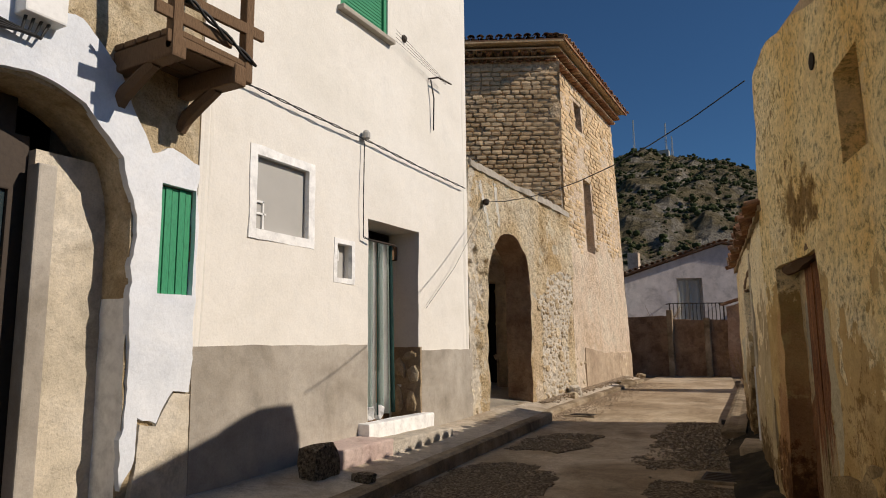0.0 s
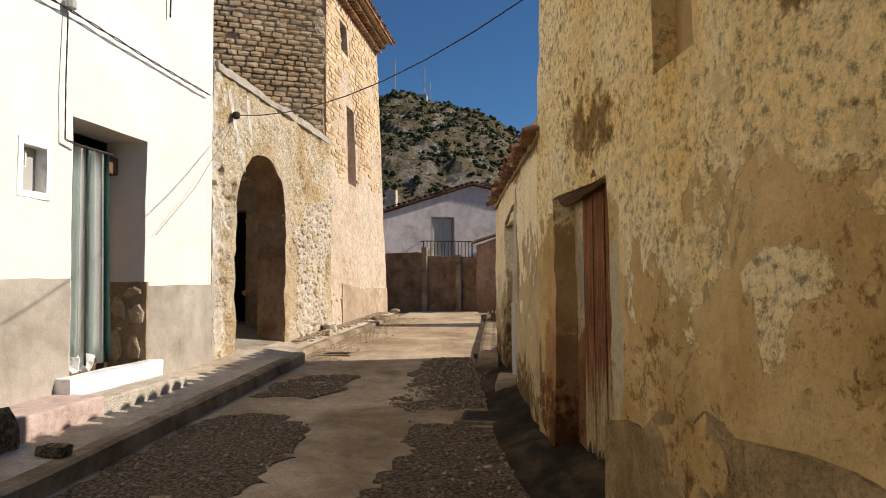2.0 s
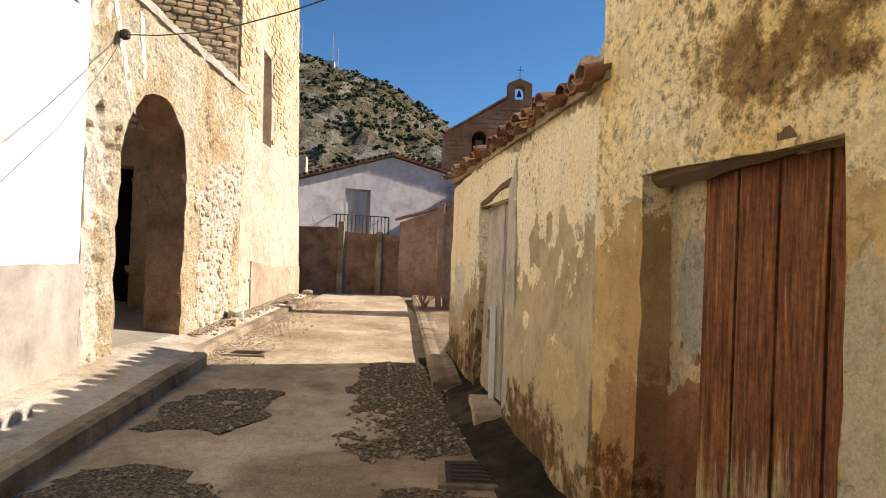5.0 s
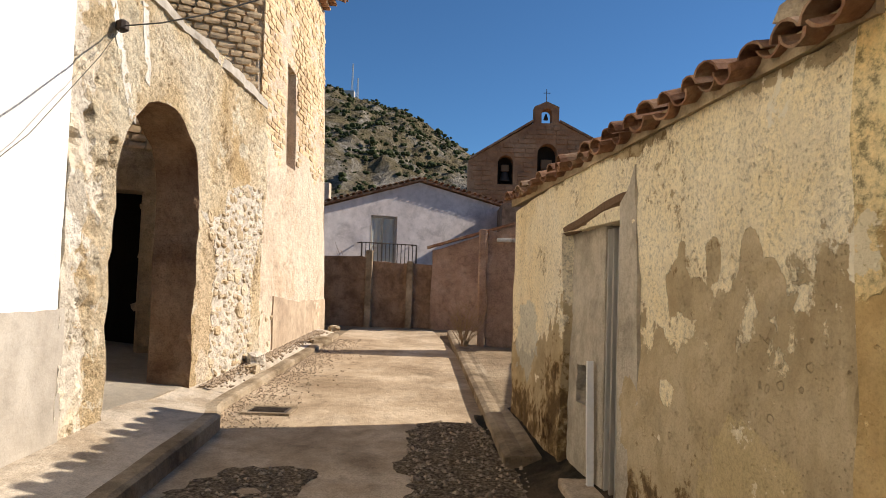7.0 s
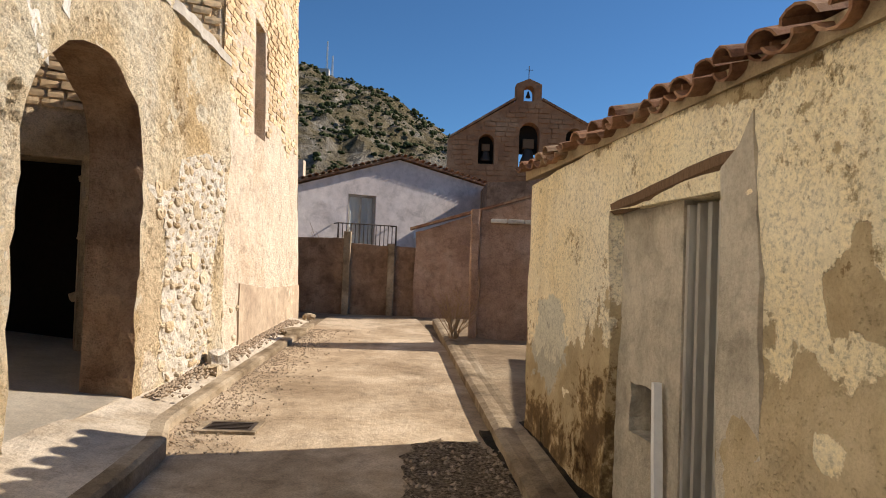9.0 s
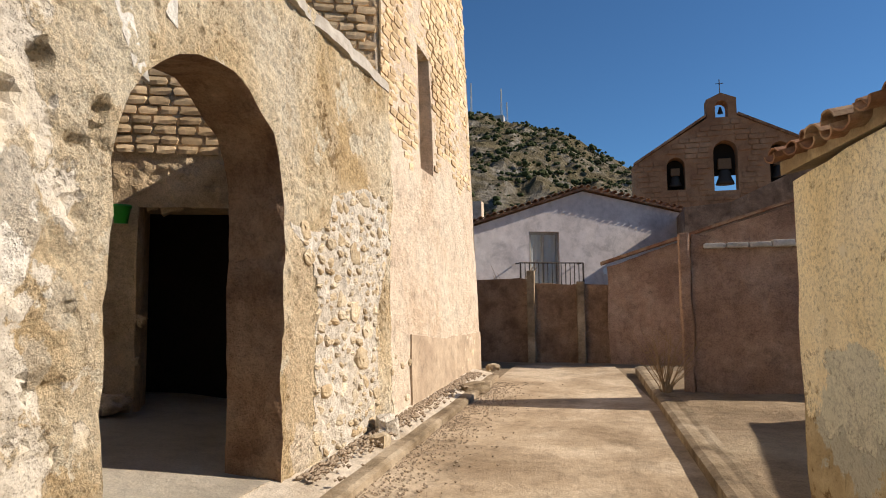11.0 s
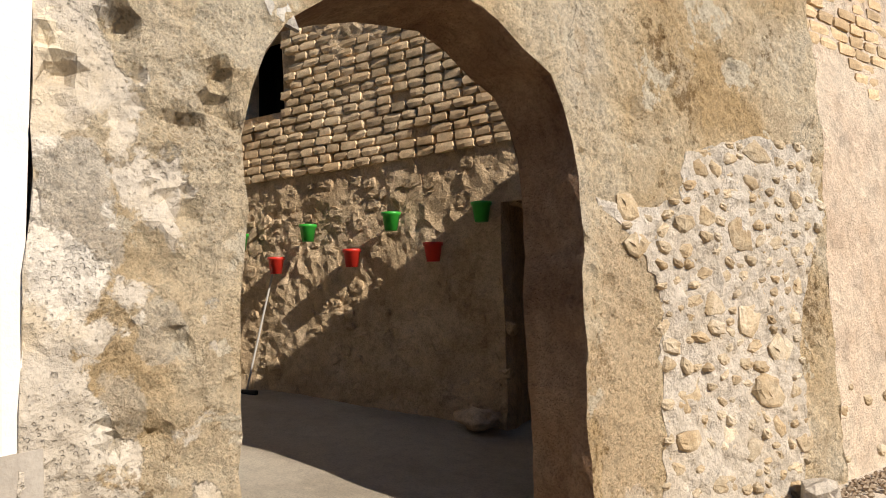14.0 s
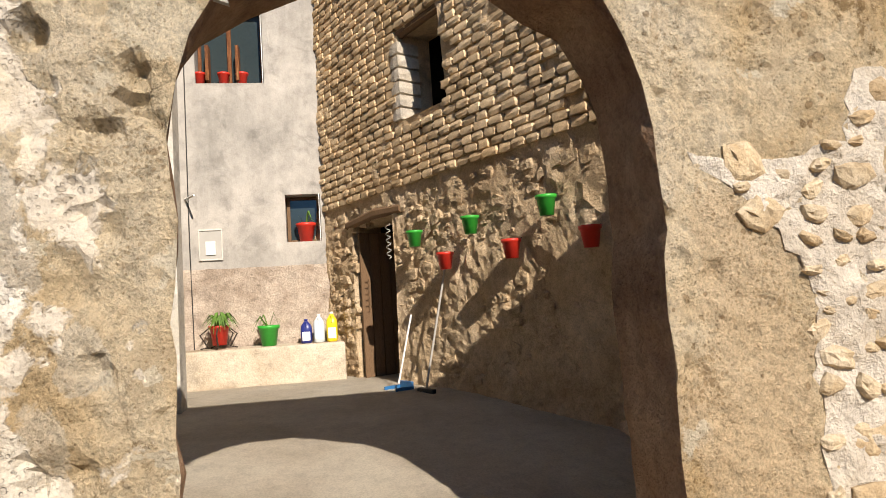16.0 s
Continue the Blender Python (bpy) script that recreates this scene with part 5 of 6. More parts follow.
tagged(link_mesh("wall_door_infill", bm, M["recess"]), "stained plaster infill beside the plank door", "wall", kind="structure")
bm = bmesh.new()
pts = [tall(ya - 0.22 + i * 0.16, 2.60 + 0.03 * math.sin(i * 0.6) + 0.012 * (i % 2), -0.08) for i in range(10)]
tube(bm, pts, [0.06, 0.075, 0.07, 0.075, 0.07, 0.07, 0.065, 0.06, 0.05, 0.03], 7)
tagged(link_mesh("door_lintel", bm, M["timber"]), "rough dark timber lintel over the plank door", "lintel")
bm = relief(lambda u, v, d: tall(u, v, d - 0.13), rect(u1(3.25), 2.9, u1(3.73), 3.46), [], 0.1, 0.006, 0.1, 124)
tagged(link_mesh("wall_niche_back", bm, M["rightsmooth"]), "plastered back of a blind window niche", "wall", kind="structure")
# solid plug whose near-black colour stands for the shade in a hole
bm = bmesh.new()
tube(bm, [tall(u1(3.98), 3.62, 0.008), tall(u1(3.98), 3.62, -0.2)], 0.05, 10)
tagged(link_mesh("wall_pipe_hole", bm, M["dark"]), "near-black disc painted as a round hole in the ochre wall", "vent")
# crack and rough foot of the wall
foot = [(0.0, 0.6)] + [(L1, 0.6), (L1, 1.05)] + [(L1 - 0.35 - 0.2 * i, (1.12 + 0.4 * min(1, max(0, (i - 3) / 8))) + 0.08 * noise.noise((i * 0.7, 2, 0))) for i in range(0, 38)]
ft = relief(lambda u, v, d: tall(u, v, d + 0.02), fray(foot, 0.12, 0.03, 150), [fray(rect(ya - 0.03, 0.7, yb + 0.03, 2.5), 0.2, 0.01, 3)], 0.07, 0.03, 0.04, 150, 1.3)
M["foot"] = earth("dirty_rough_clay_foot", [(0.34, 0.225, 0.10), (0.50, 0.36, 0.18), (0.64, 0.48, 0.26)], 1.8, 11, 55, 0.06, speck=0.45, streak=0.2)
tagged(link_mesh("wall_rough_foot", ft, M["foot"]), "rough crumbling foot of the ochre wall", "wall", kind="structure")

# ---- low outbuilding: roof tiles, metal door ----
def tile_mesh(name, mat, r0=0.085, r1=0.068, ln=0.44, up=True, seed=0):
    bm = bmesh.new()
    rg = random.Random(seed)
    rows = []
    for th in (0.0, 0.014):
        for q in (0, 0.5, 1):
            r = r0 + (r1 - r0) * q - th
            rows.append([bm.verts.new((ln * q, r * math.cos(a) + rg.uniform(-0.004, 0.004), (r * math.sin(a)) * (1 if up else -1) + rg.uniform(-0.004, 0.004))) for a in np.linspace(0.1, math.pi - 0.1, 7)])
    for base in (0, 3):
        for q in (0, 1):
            for i in range(6):
                bm.faces.new((rows[base + q][i], rows[base + q][i + 1], rows[base + q + 1][i + 1], rows[base + q + 1][i]))
    for q in (0, 2):
        for i in range(6):
            bm.faces.new((rows[q][i], rows[q][i + 1], rows[q + 3][i + 1], rows[q + 3][i]))
    for q in (0, 1):
        for i in (0, 6):
            bm.faces.new((rows[q][i], rows[q + 1][i], rows[q + 4][i], rows[q + 3][i]))
    bmesh.ops.recalc_face_normals(bm, faces=bm.faces)
    me = bpy.data.meshes.new(name)
    bm.to_mesh(me)
    bm.free()
    me.materials.append(mat)
    return me


COVER = [tile_mesh("roof_tile", M["tile"], seed=i) for i in range(4)]
CHANNEL = [tile_mesh("roof_tile", M["tile"], 0.08, 0.1, 0.46, False, 9 + i) for i in range(3)]


def roof_field(roof, eave, along, inward, count, rows_, pitch, gap=0.205, rnd=None, rough=1.0):
    """Barrel tiles in columns along an eave line."""
    al, inn = Vector((*along, 0)).normalized(), Vector((*inward, 0)).normalized()
    for i in range(count):
        for j in range(rows_):
            for cover in (0, 1):
                e = eave + al * (i + 0.5 * cover) * gap
                sl = (inn * math.cos(pitch) + Vector((0, 0, math.sin(pitch)))).normalized()
                o = e + sl * (j * 0.36 + rnd.uniform(-0.03, 0.03) * rough) + Vector((0, 0, 0.03 + (0.035 if cover else 0.05) + rnd.uniform(-0.008, 0.012) * rough))
                side = Vector((0, 0, 1)).cross(sl).normalized()
                up = sl.cross(side)
                m = Matrix.Identity(4)
                for k_ in range(3):
                    m[k_][0], m[k_][1], m[k_][2], m[k_][3] = sl[k_], side[k_], up[k_], o[k_]
                ob = new("roof_tile", (COVER if cover else CHANNEL)[rnd.randrange(3)])
                ob.parent = roof
                ob.matrix_world = m @ pose(0, 0, 0, rnd.uniform(-5, 5) * rough, rnd.uniform(-3, 2) * rough, rnd.uniform(-5, 5) * rough) @ Matrix.Diagonal((1, 1, 0.72, 1))


inn2 = Vector((-n2.x, -n2.y))
eave0 = Vector((*low(-0.05, 0, 0.11)[:2], 3.06))
bm = bmesh.new()
pl_ = [low(-0.1, 3.165, 0.03), low(L2 + 0.1, 3.13, 0.03), low(L2 + 0.25, 3.93, -3.6), low(-0.1, 3.96, -3.6)]
vs = [bm.verts.new(p) for p in pl_] + [bm.verts.new(p + Vector((0, 0, -0.08))) for p in pl_]
for f in ((0, 1, 2, 3), (7, 6, 5, 4), (0, 4, 5, 1), (1, 5, 6, 2), (2, 6, 7, 3), (3, 7, 4, 0)):
    bm.faces.new([vs[i] for i in f])
roof_low = tagged(link_mesh("roof_low_house", bm, M["bareclay"]), "sagging clay tile roof of the outbuilding", "roof", kind="structure")
roof_field(roof_low, eave0, d2, inn2, 24, 3, math.radians(13), 0.205, random.Random(31), 1.7)
for i in range(2):
    st_ = new("roof_stone", piece_mesh("roof_stone", 440 + i, M["stone"], 0, 2, 0.3))
    st_.matrix_world = Matrix.Translation(low(0.12 + i * 0.3, 3.29, -0.12)) @ pose(0, 0, 0, 20 * i, 10, 40 * i) @ Matrix.Diagonal((0.17, 0.15, 0.11, 1))
    st_.parent = roof_low
# roof of the ochre house
bm = bmesh.new()
pl_ = [tall(0.2, 3.04, -0.02), tall(L1 - 0.6, 4.24, -0.02), tall(L1 - 0.6, 4.24, -4.5), tall(0.2, 3.06, -4.5)]
vs = [bm.verts.new(p) for p in pl_] + [bm.verts.new(p + Vector((0, 0, -0.12))) for p in pl_]
for f in ((0, 1, 2, 3), (7, 6, 5, 4), (0, 4, 5, 1), (1, 5, 6, 2), (2, 6, 7, 3), (3, 7, 4, 0)):
    bm.faces.new([vs[i] for i in f])
tagged(link_mesh("roof_ochre_house", bm, M["rubble"]), "flat clay roof edge of the ochre house", "roof", kind="structure")
ob = relief(axis_wall(P1, (0.97, 0.23), (-0.23, 0.97)), rect(0.02, 2.6, 4.4, 3.95), [], 0.2, 0.02, 0.3, 151)
tagged(link_mesh("wall_ochre_house_end", ob, M["rightsmooth"]), "end wall of the ochre house above the low roof", "wall", kind="structure")

md = thing("metal_door", (*low(u2(8.0), 0.95, -0.25),), "grey corrugated metal door in a rotten frame", "door")
bm = bmesh.new()
n_, ua, ub = 48, 1.93, 2.34
cols = []
for i in range(n_ + 1):
    u = ua + (ub - ua) * i / n_
    dd = -0.11 + 0.05 * max(-0.7, min(0.7, 1.6 * math.sin(i / n_ * math.pi * 9)))
    cols.append([bm.verts.new(low(u, 0.95, dd)), bm.verts.new(low(u, 2.64, dd))])
for a, b in zip(cols, cols[1:]):
    bm.faces.new((a[0], b[0], b[1], a[1]))
bmesh.ops.solidify(bm, geom=bm.faces[:], thickness=0.004)
wpart("sheet", bm, M["galv"], md)
bm = bmesh.new()
tube(bm, [low(2.45, 0.95, -0.03), low(2.48, 1.4, -0.03), low(2.50, 1.76, -0.03)], [0.03, 0.032, 0.028], 4)
wpart("post", bm, M["whitepaint"], md, "white painted post")
bm = relief(lambda u, v, d: low(u, v, d - 0.07), rect(ub + 0.01, 0.8, 3.12, 2.68), [fray(rect(2.55, 1.42, 2.88, 1.70), 0.06, 0.03, 159)], 0.06, 0.015, 0.12, 160)
M["infill"] = earth("grey_beige_render", [(0.40, 0.35, 0.27), (0.52, 0.46, 0.36), (0.60, 0.54, 0.43)], 1.6, 8, 50, 0.02, speck=0.25, streak=0.2)
tagged(link_mesh("wall_doorway_infill", bm, M["infill"]), "grey rendered infill of the old doorway", "wall", kind="structure")
bm = bmesh.new()
tube(bm, [low(1.80 + i * 0.19, 2.80 - 0.018 * i + 0.006 * math.sin(i), -0.03) for i in range(8)], [0.035, 0.05, 0.055, 0.05, 0.055, 0.05, 0.05, 0.04], 7)
tagged(link_mesh("doorway_lintel", bm, M["timber"]), "cracked timber lintel over the metal door", "lintel")
bm = relief(lambda u, v, d: low(u, v, d + 0.01), fray([(1.58, 1.0), (1.905, 1.0), (1.905, 2.76), (1.78, 2.84), (1.70, 2.95), (1.64, 2.3)], 0.08, 0.025, 161), [], 0.08, 0.006, 0.03, 161)
tagged(link_mesh("trim_grey_jamb", bm, M["infill"]), "smooth grey cement jamb beside the metal door", "trim", kind="structure")
bm = bmesh.new()
box(bm, (-0.66, 7.6, 0.75), (-0.35, 8.35, 0.95), 0.02)
tagged(link_mesh("doorstep", bm, M["concrete"]), "low concrete doorstep at the metal door", "step")
# ---- tower roof ----
def slab(pts, thick, mat, name, label):
    bm = bmesh.new()
    vs = [bm.verts.new(p) for p in pts] + [bm.verts.new(Vector(p) - Vector((0, 0, thick))) for p in pts]
    n = len(pts)
    bm.faces.new(vs[:n])
    bm.faces.new(vs[n:][::-1])
    for i in range(n):
        bm.faces.new((vs[i], vs[n + i], vs[n + (i + 1) % n], vs[(i + 1) % n]))
    bmesh.ops.recalc_face_normals(bm, faces=bm.faces)
    return tagged(link_mesh(name, bm, mat), label, "roof", kind="structure")


tc = tower_place(13.26, 8.25, 0)
e1 = Vector((tc.x + 0.42, 13.02, 8.62))
e2 = Vector((tc.x + 0.42, 18.6, 8.62))
ss = Vector((CDIR.x, CDIR.y, 0))
e3 = e1 + ss * 8.9
ridge = Vector((-8.2, 15.5, 10.2))
roof_tower = slab([e1, e2, ridge + Vector((0, 2.5, 0)), ridge], 0.05, M["tile"], "roof_tower", "clay tile roof of the tower house")
slab([e1, ridge, ridge + Vector((-4, -1.5, 0)), e3], 0.05, M["tile"], "roof_tower_side", "clay tile roof slope of the tower house")
rr = random.Random(77)
roof_field(roof_tower, e1 + Vector((0, 0.05, 0)), (0, 1), (-1, 0), 28, 1, math.radians(20), 0.205, rr, 0.7)
roof_field(roof_tower, e1 + ss * 0.1, (ss.x, ss.y), (-COUT.x, -COUT.y), 42, 1, math.radians(20), 0.205, rr, 0.7)
# corbel courses under the eaves
CORBEL = [tile_mesh("corbel_tile", M["tile"], 0.07, 0.07, 0.3, False, 50 + i) for i in range(2)]
for row, (out, z) in enumerate(((0.14, 8.30), (0.27, 8.44))):
    for i in range(27):
        ob = new("corbel_tile", CORBEL[i % 2])
        ob.parent = roof_tower
        ob.matrix_world = Matrix.Translation((tc.x + out, 13.24 + i * 0.19 + 0.1 * row, z)) @ pose(0, 0, 0, 0, 0, 180)
    for i in range(42):
        p = Vector((tc.x, 13.26, 0)) + ss * (0.1 + i * 0.2 + 0.1 * row) + Vector((COUT.x, COUT.y, 0)) * out
        ob = new("corbel_tile", CORBEL[i % 2])
        ob.parent = roof_tower
        ob.matrix_world = Matrix.Translation((p.x, p.y, z)) @ pose(0, 0, 0, 0, 0, math.degrees(math.atan2(-COUT.y, -COUT.x)))
for row, (out, z) in enumerate(((0.12, 8.345), (0.25, 8.485), (0.38, 8.585))):
    c0_ = Vector((tc.x, 13.26, z))
    n3 = Vector((COUT.x, COUT.y, 0))
    a_ = c0_ + Vector((out, -out * 0.7, 0))
    slab([a_, Vector((tc.x + out, 18.4, z)), Vector((tc.x - 0.4, 18.4, z)), c0_ + Vector((-0.4, 0.2, 0))], 0.035, M["adobe"], "trim_eave_course", "projecting brick course under the eaves")
    slab([a_, c0_ + Vector((-0.4, 0.2, 0)), c0_ + ss * 8.8 - n3 * 0.4, c0_ + ss * 8.8 + n3 * out], 0.035, M["adobe"], "trim_eave_course", "projecting brick course under the eaves")
# putlog holes and window lintels
bm = bmesh.new()
a_, b_ = court(5.2, 5.88, 0.02), court(6.4, 5.94, -0.3)
tube(bm, [court(5.1, 5.9, -0.06), court(6.5, 5.86, -0.06)], 0.06, 7)
tagged(link_mesh("window_lintel", bm, M["timber"]), "rough timber lintel over the adobe window", "lintel")
bm = bmesh.new()
tube(bm, [court(6.4, 3.66, -0.02), court(7.0, 3.68, 0.0), court(7.85, 3.62, -0.02)], [0.06, 0.075, 0.06], 7)
tagged(link_mesh("door_lintel", bm, M["timber"]), "rough timber lintel over the courtyard door", "lintel")
# ---- street surface ----
def road_place(u, v, d):
    return Vector((u, v, street_z(u, v) + 0.006 + d))


rsurf = [
    [(-3.15, -8), (-2.1, -8), (-2.0, 2.0), (-2.05, 5.3), (-2.2, 6.3), (-2.6, 6.6), (-3.15, 6.5)],
    [(-3.2, 7.3), (-2.5, 7.35), (-2.3, 7.8), (-2.45, 8.6), (-2.75, 8.8), (-3.25, 8.4)],
    [(-1.75, 9.0), (-1.6, 7.6), (-1.75, 7.2), (-1.35, 6.75), (-1.0, 6.95), (-0.45, 7.2), (-0.55, 8.5), (-0.8, 9.7), (-1.2, 10.3), (-1.75, 10.2)],
    [(-1.35, 6.4), (-0.95, 6.35), (-0.35, 6.2), (0.0, 5.2), (0.55, 2.5), (1.0, -1.0), (1.5, -8), (-0.2, -8), (-0.9, 1.0), (-1.3, 4.0), (-1.2, 5.6)],
]
for i, out in enumerate(rsurf):
    b = relief(road_place, fray(out, 0.05, 0.16, 200 + i), [], 0.08 if i in (0, 3) else 0.06, 0.007, 0.02, 200 + i, 1.5, 1, back=False)
    tagged(link_mesh("road_patch", b, M["cobble"]), "dark worn gravel patch in the street", "road patch", kind="structure")
M["gravel"] = earth("brown_gravel", [(0.26, 0.20, 0.14), (0.36, 0.28, 0.20), (0.46, 0.38, 0.28)], 30, 20, 60, 0.004)
rp = random.Random(55)
verts, faces = [], []
for i in range(16000):
    if i < 13000:
        q = rp.choice((0, 1, 1, 2, 2, 2, 3))
        x, y = rp.uniform(-3.2, 0.6), rp.uniform(1.5, 10.3)
        if not inside((x, y), rsurf[q]):
            continue
        z, s_ = street_z(x, y) + 0.014, rp.uniform(0.008, 0.026)
    elif i < 15000:
        y = rp.uniform(9.8, 17.0)
        x = kerb_x(y) + abs(rp.gauss(0, 0.3)) - 0.02
        z, s_ = street_z(x, y) + 0.012, rp.uniform(0.004, 0.014)
    else:
        y = rp.uniform(10.9, 17.0)
        x = -4.12 + abs(rp.gauss(0, 0.12))
        z, s_ = street_z(x, y) + kerb_h(y) + 0.08, rp.uniform(0.008, 0.03)
    b0 = len(verts)
    o = [s_ * rp.uniform(0.7, 1.3) for _ in range(4)]
    verts += [(x + o[0], y, z), (x - o[1], y, z), (x, y + o[2], z), (x, y - o[3], z), (x, y, z + s_ * 0.7), (x, y, z - s_)]
    faces += [(b0 + a, b0 + b, b0 + 4) for a, b in ((0, 2), (2, 1), (1, 3), (3, 0))] + [(b0 + b, b0 + a, b0 + 5) for a, b in ((0, 2), (2, 1), (1, 3), (3, 0))]
me = bpy.data.meshes.new("gravel")
me.from_pydata(verts, [], faces)
me.materials.append(M["gravel"])
tagged(new("gravel", me), "small loose gravel on the street", "gravel", kind="stuff")
for nm, x0, y0, x1, y1, lab, mm in (("drain_cover", -0.90, 6.42, -0.42, 6.86, "square rusty drain cover set in the street", "iron"), ("manhole_cover", -3.44, 10.40, -3.04, 10.68, "rectangular rusty manhole cover in concrete", "iron")):
    t_ = thing(nm, ((x0 + x1) / 2, (y0 + y1) / 2, street_z(0, y0)), lab, "drain")
    zz = street_z(0, (y0 + y1) / 2) + 0.006
    bm = bmesh.new()
    for lo, hi in (((x0 - 0.05, y0 - 0.05), (x1 + 0.05, y0)), ((x0 - 0.05, y1), (x1 + 0.05, y1 + 0.05)), ((x0 - 0.05, y0), (x0, y1)), ((x1, y0), (x1 + 0.05, y1))):
        box(bm, (*lo, zz - 0.05), (*hi, zz + 0.014), 0.005)
    wpart("frame", bm, M["kerb"], t_)
    bm = bmesh.new()
    box(bm, (x0, y0, zz - 0.04), (x1, y1, zz + 0.012), 0.004)
    wpart("cover", bm, M[mm], t_)
    for i in range(5):
        bm = bmesh.new()
        box(bm, (x0 + 0.03, y0 + 0.04 + i * (y1 - y0 - 0.06) / 5, zz + 0.008), (x1 - 0.03, y0 + 0.06 + i * (y1 - y0 - 0.06) / 5, zz + 0.02), 0.003)
        wpart("rib", bm, M[mm], t_)
# kerb end stones and a boulder at the arch foot
for i, (x, y, z, sx, sy, sz, mm) in enumerate(((-3.95, 12.25, 1.02, 0.16, 0.2, 0.2, "stone"), (-4.0, 12.6, 1.05, 0.2, 0.26, 0.34, "mortar"), (-3.78, 15.75, 1.12, 0.5, 0.16, 0.16, "kerb"), (-3.4, 4.7, 0.9, 0.12, 0.2, 0.1, "cobble"), (-3.95, 18.2, 1.17, 0.2, 0.2, 0.12, "stone"))):
    ob = new("loose_stone", piece_mesh("loose_stone", 460 + i, M[mm], 0, 2, 0.35))
    ob.matrix_world = pose(x, y, z, 0, 0, 30 * i) @ Matrix.Diagonal((sx, sy, sz, 1))
    tagged(ob, "loose rough stone lying on the pavement", "stone", "loose stones")

# ---- dry shrub ----
sh = thing("dry_shrub", (-1.17, 15.75, 1.12), "leafless dry shrub by the yard wall", "shrub")
rq = random.Random(8)
for i in range(34):
    bm = bmesh.new()
    a, l_ = rq.uniform(0, 2 * math.pi), rq.uniform(0.5, 1.0)
    lean = rq.uniform(0.1, 0.55)
    pts = [Vector((-1.17 + 0.05 * math.cos(a), 15.7 + 0.05 * math.sin(a), 1.08))]
    for j in range(1, 6):
        q = j / 5
        pts.append(Vector((-1.17 + lean * q * math.cos(a) + rq.uniform(-0.02, 0.02), 15.7 + 0.5 * lean * q * math.sin(a), 1.08 + l_ * q * (1 - 0.25 * lean * q))))
    tube(bm, pts, [0.008, 0.007, 0.006, 0.005, 0.004, 0.002], 4)
    for _ in range(3):
        j = rq.randrange(2, 5)
        tube(bm, [pts[j], pts[j] + Vector((rq.uniform(-0.15, 0.15), rq.uniform(-0.1, 0.1), rq.uniform(0.05, 0.2)))], [0.004, 0.002], 4)
    wpart("branch", bm, M["dry"], sh)
for (x, y, z, n_) in ((-4.9, 26.3, 2.9, 10),):
    t_ = thing("bare_bush", (x, y, z), "bare thin bush behind the wall", "shrub")
    for i in range(n_):
        bm = bmesh.new()
        a = rq.uniform(0, 6.28)
        tube(bm, [(x, y, 1.1), (x + 0.5 * math.cos(a), y + 0.3 * math.sin(a), z), (x + 0.9 * math.cos(a), y + 0.3, z + rq.uniform(0.2, 0.8))], [0.02, 0.012, 0.004], 4)
        wpart("branch", bm, M["dry"], t_)

# ---- pink house: roof, door, balcony ----
ha = Vector((0.906, 0.423, 0))
hn = Vector((0.423, -0.906, 0))
def hpt(u, v, d=0.0):
    return hp(u, v, d)


for nm, a, b in (("roof_pink_house_left", (-0.2, 3.66), (6.95, 5.95)), ("roof_pink_house_right", (6.95, 5.95), (11.1, 5.15))):
    rf = slab([hpt(a[0], a[1] + 0.08, 0.18), hpt(b[0], b[1] + 0.08, 0.18), hpt(b[0], b[1] + 0.08, -7), hpt(a[0], a[1] + 0.08, -7)], 0.07, M["tile"], nm, "weathered clay tile roof of the pink house")
    n_ = int(abs(b[0] - a[0]) / 0.22)
    for i in range(n_):
        q = (i + 0.5) / n_
        ob = new("roof_tile", COVER[i % 4])
        ob.parent = rf
        p = hpt(a[0] + (b[0] - a[0]) * q, a[1] + (b[1] - a[1]) * q + 0.10, 0.24)
        ob.matrix_world = Matrix.Translation(p) @ pose(0, 0, 0, 0, 0, math.degrees(math.atan2(-hn.y, -hn.x)))
pd = thing("balcony_door", (*hpt(5.6, 2.6),), "white balcony door hung with a pale curtain", "door")
bm = bmesh.new()
for u0, v0, u1_, v1 in ((5.12, 2.6, 5.2, 4.58), (6.04, 2.6, 6.12, 4.58), (5.12, 4.5, 6.12, 4.58), (5.58, 2.6, 5.64, 4.5)):
    q = [hpt(u0, v0, -0.1), hpt(u1_, v0, -0.1), hpt(u1_, v1, -0.1), hpt(u0, v1, -0.1)]
    vs = [bm.verts.new(p) for p in q] + [bm.verts.new(p - hn * 0.05) for p in q]
    for f in ((0, 1, 2, 3), (7, 6, 5, 4), (0, 4, 5, 1), (1, 5, 6, 2), (2, 6, 7, 3), (3, 7, 4, 0)):
        bm.faces.new([vs[i] for i in f])
wpart("door_frame", bm, M["dado"], pd)
bm = bmesh.new()
cols = [[bm.verts.new(hpt(5.18 + i * 0.03, 2.6, -0.16 + 0.02 * math.sin(i))), bm.verts.new(hpt(5.18 + i * 0.03, 4.5, -0.16 + 0.012 * math.sin(i)))] for i in range(30)]
for a, b in zip(cols, cols[1:]):
    bm.faces.new((a[0], b[0], b[1], a[1]))
bmesh.ops.solidify(bm, geom=bm.faces[:], thickness=0.01)
wpart("curtain", bm, M["cloth_white"], pd)
bc = thing("iron_balcony", (*hpt(5.6, 2.55),), "small iron balcony with upright bars", "balcony")
bm = bmesh.new()
q = [hpt(4.6, 2.58, 0), hpt(6.75, 2.58, 0), hpt(6.75, 2.58, 0.55), hpt(4.6, 2.58, 0.55)]
